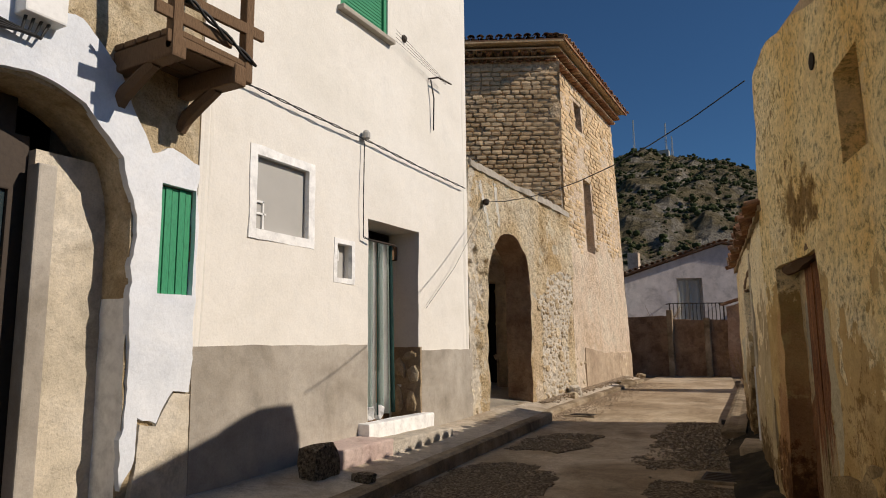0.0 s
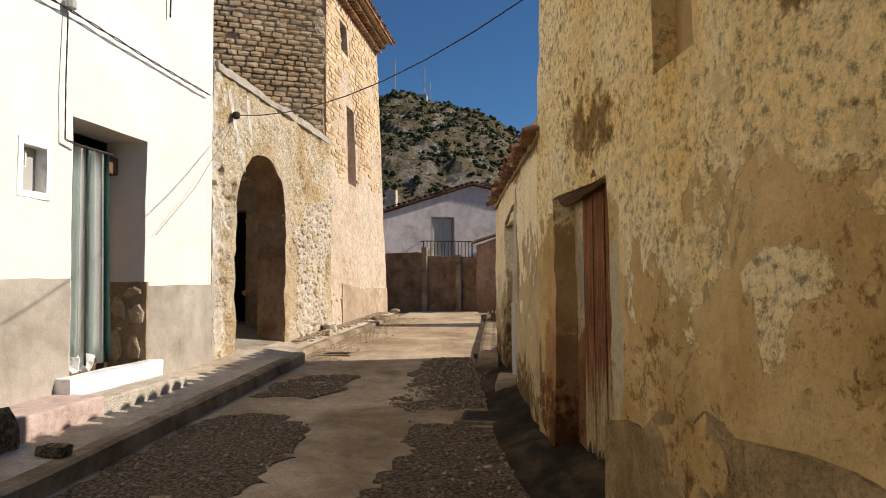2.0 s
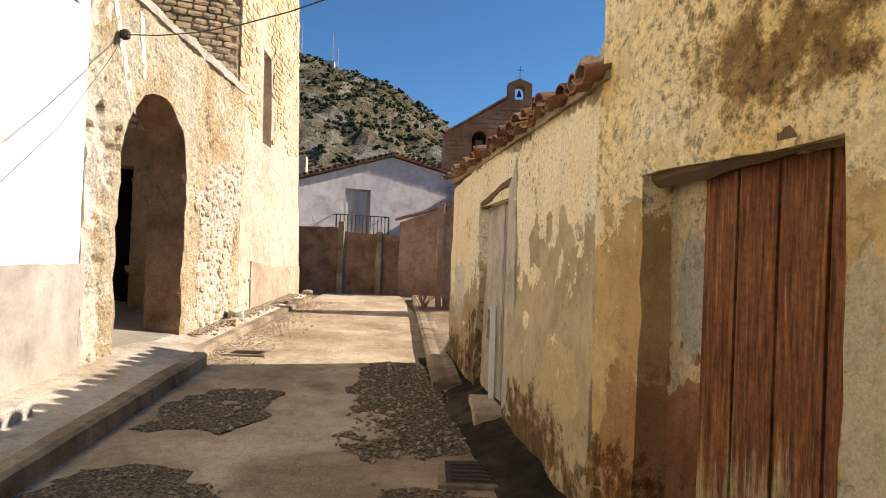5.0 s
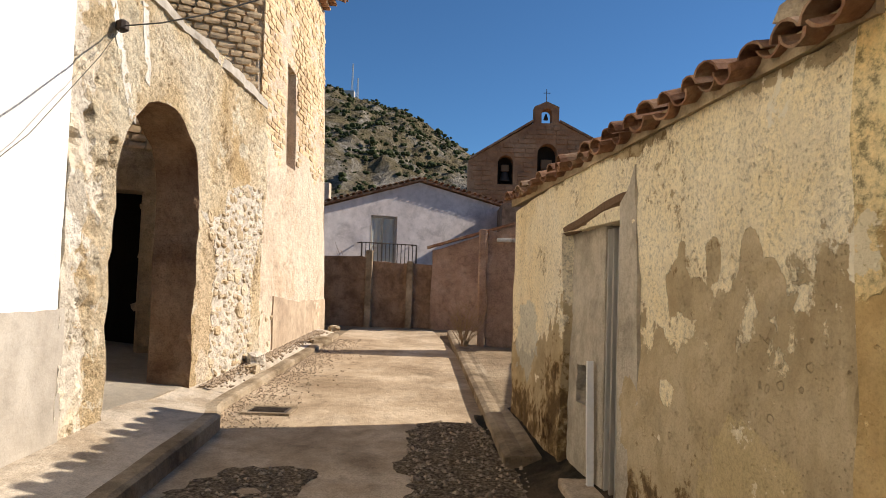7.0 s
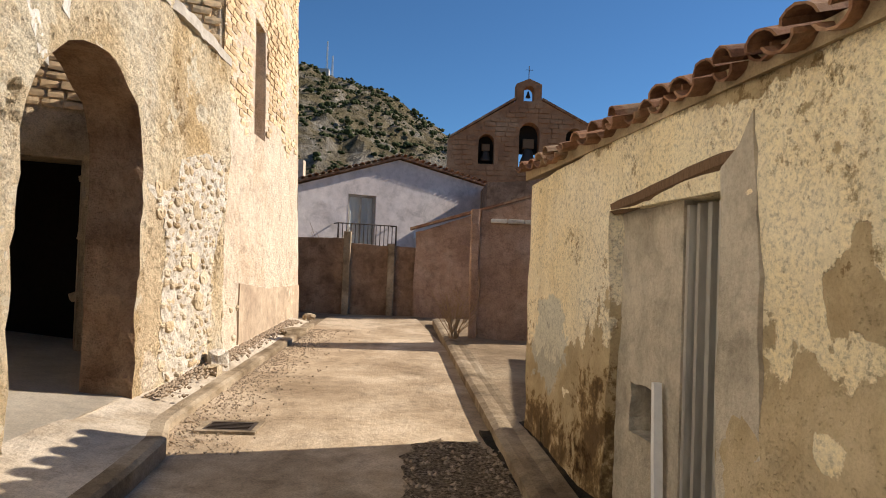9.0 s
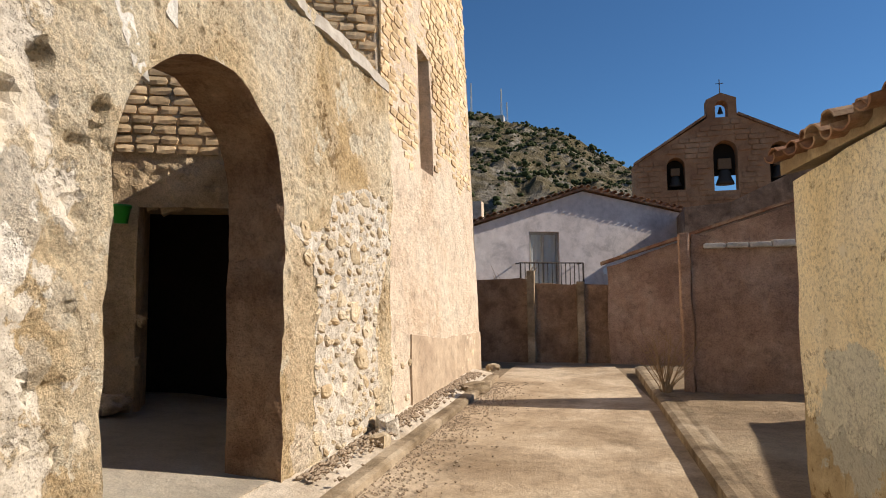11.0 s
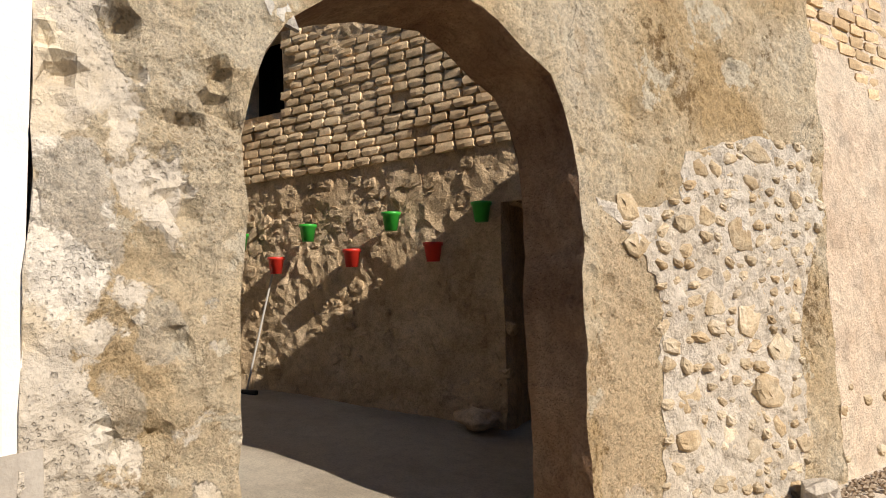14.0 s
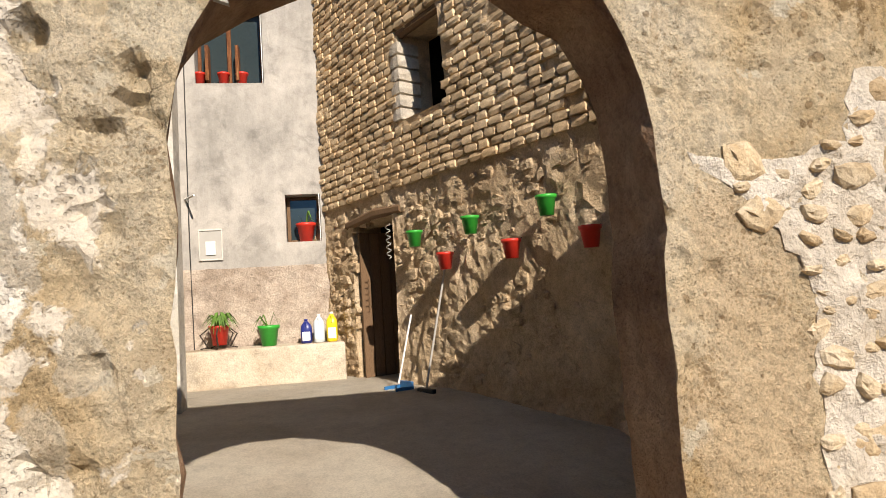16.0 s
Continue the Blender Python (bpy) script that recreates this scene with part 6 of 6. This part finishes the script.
vs = [bm.verts.new(p) for p in q] + [bm.verts.new(p - Vector((0, 0, 0.12))) for p in q]
for f in ((0, 1, 2, 3), (7, 6, 5, 4), (0, 4, 5, 1), (1, 5, 6, 2), (2, 6, 7, 3), (3, 7, 4, 0)):
    bm.faces.new([vs[i] for i in f])
wpart("floor_slab", bm, M["pinkhouse"], bc)
for z in (2.64, 3.55):
    bm = bmesh.new()
    tube(bm, [hpt(4.65, z, 0.02), hpt(4.65, z, 0.52), hpt(6.7, z, 0.52), hpt(6.7, z, 0.02)], 0.022, 6)
    wpart("rail", bm, M["iron"], bc)
for i in range(15):
    bm = bmesh.new()
    u = 4.65 + 2.05 * i / 14
    tube(bm, [hpt(u, 2.58, 0.52), hpt(u, 3.55, 0.52)], 0.016 if i % 14 else 0.03, 5)
    wpart("bar", bm, M["iron"], bc)
# low sheds beyond
slab([(-14, 30, 4.2), (-5.2, 30, 4.2), (-5.2, 33.5, 5.6), (-14, 33.5, 5.6)], 0.1, M["tile"], "roof_far_house", "weathered tile roof of a house beyond")
bm = bmesh.new()
box(bm, (-14, 30.1, 0.9), (-5.4, 36, 4.2))
box(bm, (-7.2, 31.5, 4.6), (-6.7, 32.0, 6.3), 0.02)
tagged(link_mesh("wall_far_house", bm, M["pinkrender"]), "rendered house with a chimney beyond", "wall", kind="structure")
slab([(-2.05, 20.1, 3.13), (1.7, 20.1, 4.3), (1.7, 20.8, 4.32), (-2.05, 20.8, 3.15)], 0.06, M["tile"], "trim_shed_coping", "clay tile coping on the sloping wall")
bm = bmesh.new()
for v in ((0.3, 27, 0.9), (9, 27, 0.9), (9, 27, 7.6), (4.6, 27, 6.6), (1.6, 27, 5.2), (0.3, 27, 5.1)):
    bm.verts.new(v)
fc = bm.faces.new(bm.verts[:])
ex = bmesh.ops.extrude_face_region(bm, geom=[fc])
for v in (g for g in ex["geom"] if isinstance(g, bmesh.types.BMVert)):
    v.co.y += 4
bmesh.ops.recalc_face_normals(bm, faces=bm.faces)
tagged(link_mesh("wall_far_gable", bm, M["endwall"]), "brown gable wall below the church", "wall", kind="structure")
bm = bmesh.new()
lathe(bm, [(0.02, -0.03), (0.11, 0.03), (0.12, 0.05), (0.02, 0.06)], sides=14, m=Matrix.Translation(hpt(7.6, 3.3, 0.2)) @ pose(0, 0, 0, 80, 0, 30))
tube(bm, [hpt(7.6, 3.3, 0.2), hpt(7.6, 3.2, 0.0)], 0.02, 6)
tagged(link_mesh("wall_lamp", bm, M["whitepaint"]), "small white lamp on the pink wall", "lamp")

# ---- church gable ----
ch = thing("church", (4.3, 45, 1), "red sandstone church gable with bells and a small belfry", "church")
chp = axis_wall((0, 45), (1, 0), (0, -1))
outline = [(-0.6, 0.8), (9.4, 0.8), (9.4, 10.2), (8.9, 10.6), (5.05, 12.5), (5.05, 13.5), (4.27, 13.85), (3.5, 13.5), (3.5, 12.45), (-0.25, 10.15), (-0.6, 9.9)]
holes = [arch_outline(1.28, 2.25, 8.5, 9.85, 10.35, 8), arch_outline(3.75, 5.0, 8.35, 10.5, 11.15, 8), arch_outline(6.6, 7.7, 8.7, 10.3, 10.9, 8), arch_outline(3.95, 4.6, 12.45, 13.1, 13.4, 6)]
b = relief(chp, outline, holes, 0.35, 0.03, 0.9, 300, 1.0, 2)
wpart("wall", b, M["church"], ch)
BL = [piece_mesh("block", 480 + i, M["church"], 0, 1, 0.06) for i in range(4)]
rc = random.Random(21)
v_ = 7.2
while v_ < 12.2:
    u_ = -0.5 + rc.uniform(0, 0.4)
    while u_ < 9.2:
        ln = rc.uniform(0.45, 0.85)
        c = (u_ + ln / 2, v_ + 0.15)
        if inside(c, outline) and inside((c[0], c[1] + 0.3), outline) and not any(inside((c[0] + dx, c[1] + dy), h) for h in holes for dx in (-0.35, 0, 0.35) for dy in (-0.15, 0.15)):
            ob = new("block", BL[rc.randrange(4)])
            ob.parent = ch
            ob.matrix_parent_inverse = Matrix.Translation(ch.location).inverted()
            ob.matrix_world = basis(chp, c[0], c[1], ln - 0.03, 0.27, 0.2, 0, -0.04 + rc.uniform(-0.02, 0.02))
        u_ += ln
    v_ += 0.3
for cx, cz, r_ in ((1.76, 8.75, 0.36), (4.37, 8.75, 0.5), (7.15, 8.95, 0.42)):
    bm = bmesh.new()
    lathe(bm, [(r_, 0), (r_ * 0.92, r_ * 0.25), (r_ * 0.68, r_ * 0.8), (r_ * 0.6, r_ * 1.4), (r_ * 0.4, r_ * 1.65), (0.05, r_ * 1.7)], (cx, 45.45, cz), 16)
    bell = wpart("bell", bm, M["iron"], ch, "dark bronze church bell", True)
    bm = bmesh.new()
    box(bm, (cx - r_ * 0.7, 45.3, cz + r_ * 1.7), (cx + r_ * 0.7, 45.6, cz + r_ * 2.9), 0.05)
    wpart("yoke", bm, M["timber"], ch)
# added near-black panels: the dark inside the bell openings, put into colour
for x0, x1, z0, z1 in ((1.2, 2.35, 8.3, 10.5), (3.7, 5.05, 9.35, 11.3), (6.5, 7.8, 8.6, 11.0)):
    bm = bmesh.new()
    box(bm, (x0, 45.92, z0), (x1, 46.1, z1))
    wpart("louvre_board", bm, M["dark"], ch)
bm = bmesh.new()
lathe(bm, [(0.16, 0), (0.1, 0.2), (0.06, 0.35), (0.02, 0.4)], (4.27, 45.4, 12.75), 10)
wpart("small_bell", bm, M["iron"], ch)
bm = bmesh.new()
tube(bm, [(4.27, 45.3, 13.85), (4.27, 45.3, 14.7)], 0.025, 5)
tube(bm, [(4.05, 45.3, 14.45), (4.5, 45.3, 14.45)], 0.02, 5)
wpart("weather_cross", bm, M["iron"], ch)
for a, b2 in (((-0.5, 9.98), (3.45, 12.5)), ((5.1, 12.5), (9.3, 10.35))):
    bm = bmesh.new()
    vs = [bm.verts.new((p[0], y, p[1] + dz)) for p in (a, b2) for y in (44.85, 45.95) for dz in (0.03, 0.16)]
    for f in ((0, 1, 3, 2), (4, 6, 7, 5), (0, 4, 5, 1), (2, 3, 7, 6), (1, 5, 7, 3), (0, 2, 6, 4)):
        bm.faces.new([vs[i] for i in f])
    bmesh.ops.recalc_face_normals(bm, faces=bm.faces)
    wpart("coping", bm, M["tile"], ch)

# ---- courtyard things ----
POT = [(0.055, 0.0), (0.075, 0.13), (0.085, 0.135), (0.088, 0.16), (0.078, 0.16), (0.07, 0.14), (0.05, 0.02)]


def flower_pot(loc, mat, label, group, s=1.0, plant=0, hook=True, seed=0):
    t = thing("flower_pot", loc, label, "flower pot", group)
    bm = bmesh.new()
    lathe(bm, [(r * s, z * s) for r, z in POT], sides=18)
    part("pot", bm, mat, t, smooth=True)
    bm = bmesh.new()
    lathe(bm, [(0.02 * s, 0.125 * s), (0.07 * s, 0.13 * s), (0.02 * s, 0.135 * s)], sides=14)
    part("soil", bm, M["soil"], t)
    rg = random.Random(seed)
    if plant:
        bm = bmesh.new()
        for i in range(plant):
            a = rg.uniform(0, 6.28)
            r, h = rg.uniform(0.08, 0.2) * s, rg.uniform(0.05, 0.14) * s
            pts = [Vector((0, 0, 0.13 * s)), Vector((0.5 * r * math.cos(a), 0.5 * r * math.sin(a), 0.13 * s + h)), Vector((r * math.cos(a), r * math.sin(a), 0.13 * s + h * rg.uniform(-0.3, 0.6)))]
            w = Vector((-math.sin(a), math.cos(a), 0)) * 0.008 * s
            vs = [bm.verts.new(p + w * q) for p, q in zip(pts, (1, 1.2, 0.1))] + [bm.verts.new(p - w * q) for p, q in zip(pts, (1, 1.2, 0.1))]
            bm.faces.new((vs[0], vs[1], vs[4], vs[3]))
            bm.faces.new((vs[1], vs[2], vs[5], vs[4]))
        part("leaves", bm, M["leaf"], t)
    if hook:
        bm = bmesh.new()
        n3 = -Vector((COUT.x, COUT.y, 0))
        tube(bm, [Vector((0, 0, 0.15)) + n3 * 0.08, Vector((0, 0, 0.2)) + n3 * 0.14], 0.006, 5)
        part("hook", bm, M["iron"], t)
    return t


for u, v, c in ((5.87, 3.12, 0), (4.81, 3.14, 0), (3.69, 3.17, 0), (5.29, 2.81, 1), (4.20, 2.83, 1), (2.66, 3.17, 0), (3.2, 2.83, 1)):
    p = court(u, v, 0.17)
    flower_pot(p, M["redplastic" if c else "greenplastic"], ("red" if c else "green") + " plastic flower pot hung on the clay wall", "pots on the wall", 1.15, 0, True, int(u * 10))
flower_pot((-11.6, 8.70, 2.0), M["greenplastic"], "large green plastic pot standing on the bench", "", 1.8, 7, False, 3)
flower_pot((-12.14, 9.27, 3.51), M["redplastic"], "red plastic pot on the deep window sill", "", 1.75, 4, False, 4)
for i, y in enumerate((7.80, 8.15, 8.42)):
    flower_pot((-12.1, y, 5.96), M["redplastic"], "small red pot on the upper window sill", "sill pots", 1.1, 0, False, 20 + i)
pt = flower_pot((-11.6, 8.03, 2.06), M["redplastic"], "spider plant in a red pot on an iron stand", "", 1.7, 60, False, 6)
for i in range(5):
    bm = bmesh.new()
    a = i * 2 * math.pi / 5
    tube(bm, [(0.13 * math.cos(a), 0.13 * math.sin(a), 0.25), (0.26 * math.cos(a), 0.26 * math.sin(a), 0.15), (0.16 * math.cos(a), 0.16 * math.sin(a), -0.02), (0.26 * math.cos(a), 0.26 * math.sin(a), -0.04)], 0.012, 6)
    part("stand_scroll", bm, M["iron"], pt, "black iron scroll of the stand")

for i, (y, c, lab, s_) in enumerate(((9.22, (0.02, 0.03, 0.20), "dark blue plastic cleaning jug on the bench", 0.85), (9.40, (0.62, 0.70, 0.74), "translucent pale water jug on the bench", 1.0), (9.58, (0.80, 0.62, 0.02), "yellow plastic bleach jug on the bench", 1.05))):
    m_ = plain("jug_plastic", c, 0.35, 0, 0.5, 0.1)
    t = thing("plastic_jug", (-11.55, y, 2.0), lab, "jug", "jugs on the bench")
    bm = bmesh.new()
    h = 0.40 * s_
    for j, (w, z) in enumerate(((0.055, 0), (0.08, 0.015), (0.08, 0.6 * h), (0.07, 0.75 * h), (0.03, 0.9 * h), (0.022, 0.92 * h), (0.022, 0.95 * h))):
        ring = [bm.verts.new((w * math.copysign(abs(math.cos(a)) ** 0.6, math.cos(a)), w * math.copysign(abs(math.sin(a)) ** 0.6, math.sin(a)), z)) for a in np.linspace(0, 2 * math.pi, 16, endpoint=False)]
        if j:
            for k_ in range(16):
                bm.faces.new((prev[k_], prev[(k_ + 1) % 16], ring[(k_ + 1) % 16], ring[k_]))
        else:
            bm.faces.new(ring[::-1])
        prev = ring
    bm.faces.new(prev)
    part("body", bm, m_, t, smooth=True)
    bm = bmesh.new()
    lathe(bm, [(0.026, 0.94 * h), (0.028, 0.95 * h), (0.028, h), (0.02, 1.01 * h)], sides=12)
    part("cap", bm, M["whitepaint"] if i != 0 else m_, t)
    bm = bmesh.new()
    tube(bm, [(0.03, 0, 0.9 * h), (0.075, 0, 0.86 * h), (0.082, 0, 0.66 * h)], 0.012, 6)
    part("handle", bm, m_, t)
    bm = bmesh.new()
    box(bm, (0.0795, -0.055, 0.12 * h), (0.0835, 0.055, 0.48 * h), 0.001)
    part("paper_label", bm, M["whitepaint"], t, "pale paper label")

# broom and dustpan
br = thing("broom", (*court(5.6, 1.45, 0.3),), "broom with a long pale handle against the wall", "broom")
bm = bmesh.new()
tube(bm, [court(5.62, 1.52, 0.30), court(5.44, 2.88, 0.06)], 0.012, 8)
wpart("handle", bm, M["board"], br)
bm = bmesh.new()
c = court(5.62, 1.49, 0.30)
box(bm, (-0.16, -0.025, -0.02), (0.16, 0.025, 0.03), 0.008, Matrix.Translation(c) @ pose(0, 0, 0, 0, 0, 24))
wpart("head", bm, M["black"], br)
bm = bmesh.new()
for i in range(24):
    o = Matrix.Translation(c) @ pose(0, 0, 0, 0, 0, 24) @ Vector((-0.15 + 0.0125 * i, 0, 0))
    tube(bm, [o + Vector((0, 0, -0.015)), o + Vector((0.004 * (i % 3 - 1), 0.01 * (i % 2), -0.07))], [0.006, 0.004], 4)
wpart("bristles", bm, M["black"], br)
du = thing("dustpan", (*court(6.1, 1.42, 0.35),), "blue plastic dustpan with an upright handle", "dustpan")
m_ = plain("blue_plastic", (0.02, 0.13, 0.32), 0.4)
bm = bmesh.new()
c = court(6.1, 1.45, 0.36)
mm_ = Matrix.Translation(c) @ pose(0, 0, 0, 0, 0, 24)
box(bm, (-0.14, -0.12, 0.0), (0.14, 0.12, 0.012), 0.004, mm_)
box(bm, (-0.14, 0.09, 0.0), (0.14, 0.12, 0.12), 0.01, mm_)
box(bm, (-0.14, -0.12, 0.0), (-0.125, 0.12, 0.07), 0.004, mm_)
box(bm, (0.125, -0.12, 0.0), (0.14, 0.12, 0.07), 0.004, mm_)
wpart("pan", bm, m_, du)
bm = bmesh.new()
tube(bm, [c + Vector((0, 0, 0.1)), court(6.12, 2.33, 0.12)], 0.011, 8)
wpart("handle", bm, M["whitepaint"], du)
# coiled spring by the door
bm = bmesh.new()
o = court(6.64, 3.05, 0.06)
tube(bm, [o + Vector((0.03 * math.cos(i * 0.9), 0.03 * math.sin(i * 0.9), 0.012 * i)) for i in range(38)], 0.005, 5)
tagged(link_mesh("hanging_coil", bm, M["galv"]), "pale coiled wire hanging beside the door", "wire coil")
# meter box
mb = thing("meter_box", (-11.98, 7.88, 3.3), "grey electricity meter box with a small window", "meter box")
bm = bmesh.new()
outline_frame(bm, axis_wall((-12.0, 0), (0, 1), (1, 0)), 7.74, 3.3, 8.04, 3.72, 0.02, 0.0, 0.03)
wpart("frame", bm, M["galv"], mb)
bm = bmesh.new()
box(bm, (-12.0, 7.74, 3.3), (-11.985, 8.04, 3.72), 0.002)
wpart("door", bm, M["board"], mb)
bm = bmesh.new()
box(bm, (-11.985, 7.82, 3.36), (-11.965, 7.96, 3.56), 0.006)
wpart("meter", bm, M["whitepaint"], mb, "white meter face")
wire("wall_cable", [(-11.97, 7.62, 1.9), (-11.97, 7.6, 3.6), (-11.97, 7.6, 6.5)], 0.008, "thin cable up the grey wall", 6)
bm = bmesh.new()
tube(bm, [(-12.0, 7.55, 4.2), (-11.6, 7.75, 4.19)], 0.015, 6)
tagged(link_mesh("wall_pipe", bm, M["whitepaint"]), "short white pipe stub on the grey wall", "pipe")
# grey house windows
for nm, y0, y1, z0, z1, mm in (("window_4", 8.99, 9.49, 3.5, 4.22, "timber"), ("window_5", 7.76, 8.74, 5.95, 7.2, "plank")):
    wd_ = thing(nm, (-12.3, (y0 + y1) / 2, z0), "deep small window with white reveals and brown frame", "window", kind="structure")
    bm = bmesh.new()
    outline_frame(bm, axis_wall((-12.28, 0), (0, 1), (1, 0)), y0 + 0.05, z0 + 0.05, y1 - 0.05, z1 - 0.05, 0.05, 0, 0.05)
    wpart("window_frame", bm, M[mm], wd_)
    bm = bmesh.new()
    box(bm, (-12.27, y0 + 0.04, z0 + 0.04), (-12.26, y1 - 0.04, z1 - 0.04))
    wpart("pane", bm, M["glass"], wd_)
    bm = bmesh.new()
    box(bm, (-12.27, y1 - 0.012, z0), (-11.99, y1 - 0.002, z1))
    wpart("reveal", bm, M["white_fresh"], wd_)
    if nm == "window_5":
        bm = bmesh.new()
        box(bm, (-12.25, 8.2, 6.0), (-12.2, 8.26, 7.15), 0.006)
        wpart("mullion", bm, M[mm], wd_)
        for yy in (7.9, 8.34):
            bm = bmesh.new()
            box(bm, (-12.2, yy, 6.0), (-12.0, yy + 0.05, 6.55), 0.006)
            wpart("casement", bm, M[mm], wd_, "open brown casement")
# pale sack lying inside
bm = bmesh.new()
bmesh.ops.create_icosphere(bm, subdivisions=3, radius=1)
o = court(2.72, 1.38, 0.22)
for v in bm.verts:
    v.co = Vector((v.co.x * 0.26, v.co.y * 0.15, v.co.z * 0.09)) * (1 + 0.6 * noise.noise(v.co * 1.8))
    v.co += o
tagged(link_mesh("cloth_sack", bm, M["pinkrender"], True), "pale crumpled sack lying by the wall", "sack")
# courtyard door leaf
cd = thing("door_3", (*court(7.1, 1.5, -0.3),), "dark open timber courtyard door", "door", kind="structure")
bm = bmesh.new()
for i in range(4):
    q = [court(7.62 + 0.0, 1.45, -0.06 - 0.16 * i), court(7.62, 1.45, -0.21 - 0.16 * i), court(7.62, 3.5, -0.21 - 0.16 * i), court(7.62, 3.5, -0.06 - 0.16 * i)]
    vs = [bm.verts.new(p) for p in q] + [bm.verts.new(p + Vector((CDIR.x, CDIR.y, 0)) * 0.03) for p in q]
    for f in ((0, 1, 2, 3), (7, 6, 5, 4), (0, 4, 5, 1), (1, 5, 6, 2), (2, 6, 7, 3), (3, 7, 4, 0)):
        bm.faces.new([vs[k_] for k_ in f])
wpart("leaf", bm, M["timber"], cd)

# ---- hill ----
def hill_z(x, y):
    h = 92 * math.exp(-(((x + 62) / 105) ** 2)) * min(1, max(0, (y - 120) / 190)) ** 0.8
    h *= 1 - 0.75 * max(0, (y - 320) / 180)
    rock = abs(noise.noise((x / 22, y / 22, 3))) * 7 + abs(noise.noise((x / 8, y / 8, 5))) * 4 + noise.noise((x / 3.5, y / 3.5, 8)) * 1.0
    return 1 + max(0, h + (noise.noise((x / 30, y / 30, 0)) * 5 + rock - 4) * min(1, h / 20))


nx, ny = 220, 130
vs_, fs_ = [], []
for i in range(nx + 1):
    for j in range(ny + 1):
        x, y = -260 + 420 * i / nx, 120 + 330 * j / ny
        vs_.append((x, y, hill_z(x, y)))
for i in range(nx):
    for j in range(ny):
        a_ = i * (ny + 1) + j
        fs_.append((a_, a_ + ny + 1, a_ + ny + 2, a_ + 1))
me = bpy.data.meshes.new("hill")
me.from_pydata(vs_, [], fs_)
k = Nodes("rocky_hillside", 0.95, spec=0.1)
c1 = k.ramp(k.noise(0.06, 8, 0.72, 0.5), [(0.38, (0.10, 0.085, 0.045)), (0.48, (0.16, 0.13, 0.075)), (0.55, (0.20, 0.175, 0.13)), (0.64, (0.30, 0.275, 0.235))])
c1 = k.mix(0.75, c1, k.ramp(k.noise(0.45, 8, 0.75, 0.4), [(0.38, 0.3), (0.5, 0.9), (0.62, 1.35)]), "MULTIPLY")
k.color(c1)
k.bump(k.noise(0.35, 8, 0.75), 2.5)
me.materials.append(k.m)
tagged(new("hill", me), "rocky scrub-covered hill above the village", "hill", kind="structure")
M["scrub"] = plain("dark_scrub_foliage", (0.045, 0.055, 0.022), 0.9, 0, 0.1, 0.6, 0.8, 0.1)
rh = random.Random(66)
verts, faces = [], []
ico = bmesh.new()
bmesh.ops.create_icosphere(ico, subdivisions=1, radius=1)
iv, if_ = [v.co.copy() for v in ico.verts], [[v.index for v in f.verts] for f in ico.faces]
ico.free()
for _ in range(13000):
    x, y = rh.uniform(-170, 80), rh.uniform(150, 335)
    if noise.noise((x / 14, y / 14, 20)) < rh.uniform(-0.5, 0.3):
        continue
    z = hill_z(x, y)
    if z < 8:
        continue
    r0 = rh.choice((0.5, 0.6, 0.8, 1.0, 1.5)) * rh.uniform(0.7, 1.2)
    for _c in range(2):
        o = Vector((x + rh.uniform(-1, 1) * r0 * 0.9, y + rh.uniform(-1, 1) * r0 * 0.9, z + r0 * rh.uniform(0.2, 0.6)))
        r = r0 * rh.uniform(0.45, 0.8)
        b0 = len(verts)
        verts += [tuple(o + Vector((v.x, v.y, v.z * 0.8)) * r * rh.uniform(0.7, 1.2)) for v in iv]
        faces += [tuple(b0 + i for i in f) for f in if_]
me = bpy.data.meshes.new("scrub")
me.from_pydata(verts, [], faces)
me.materials.append(M["scrub"])
tagged(new("hillside_scrub", me), "dark low bushes scattered over the hillside", "scrub", kind="stuff")
for x, h in ((-63, 17), (-49, 15), (-46.5, 9)):
    y = 300
    z = hill_z(x, y)
    t = thing("radio_mast", (x, y, z), "thin pale lattice radio mast on the hilltop", "mast", "hilltop masts")
    for dx, dy in ((-0.5, -0.4), (0.5, -0.4), (0, 0.5)):
        bm = bmesh.new()
        tube(bm, [(dx, dy, -2), (dx * 0.4, dy * 0.4, h)], 0.10, 5)
        part("leg", bm, M["galv"], t)
    bm = bmesh.new()
    for j in range(12):
        z0, z1, sx = h * j / 12, h * (j + 1) / 12, 1 if j % 2 else -1
        q0, q1 = 1 - 0.6 * j / 12, 1 - 0.6 * (j + 1) / 12
        tube(bm, [(-0.5 * sx * q0, -0.4 * q0, z0), (0.5 * sx * q1, -0.4 * q1, z1)], 0.06, 4)
    part("bracing", bm, M["galv"], t)
bm = bmesh.new()
box(bm, (-53, 299, hill_z(-51, 300) - 1), (-48, 303, hill_z(-51, 300) + 2.2), 0.1)
tagged(link_mesh("mast_hut", bm, M["board"]), "small grey hut by the hilltop masts", "hut")
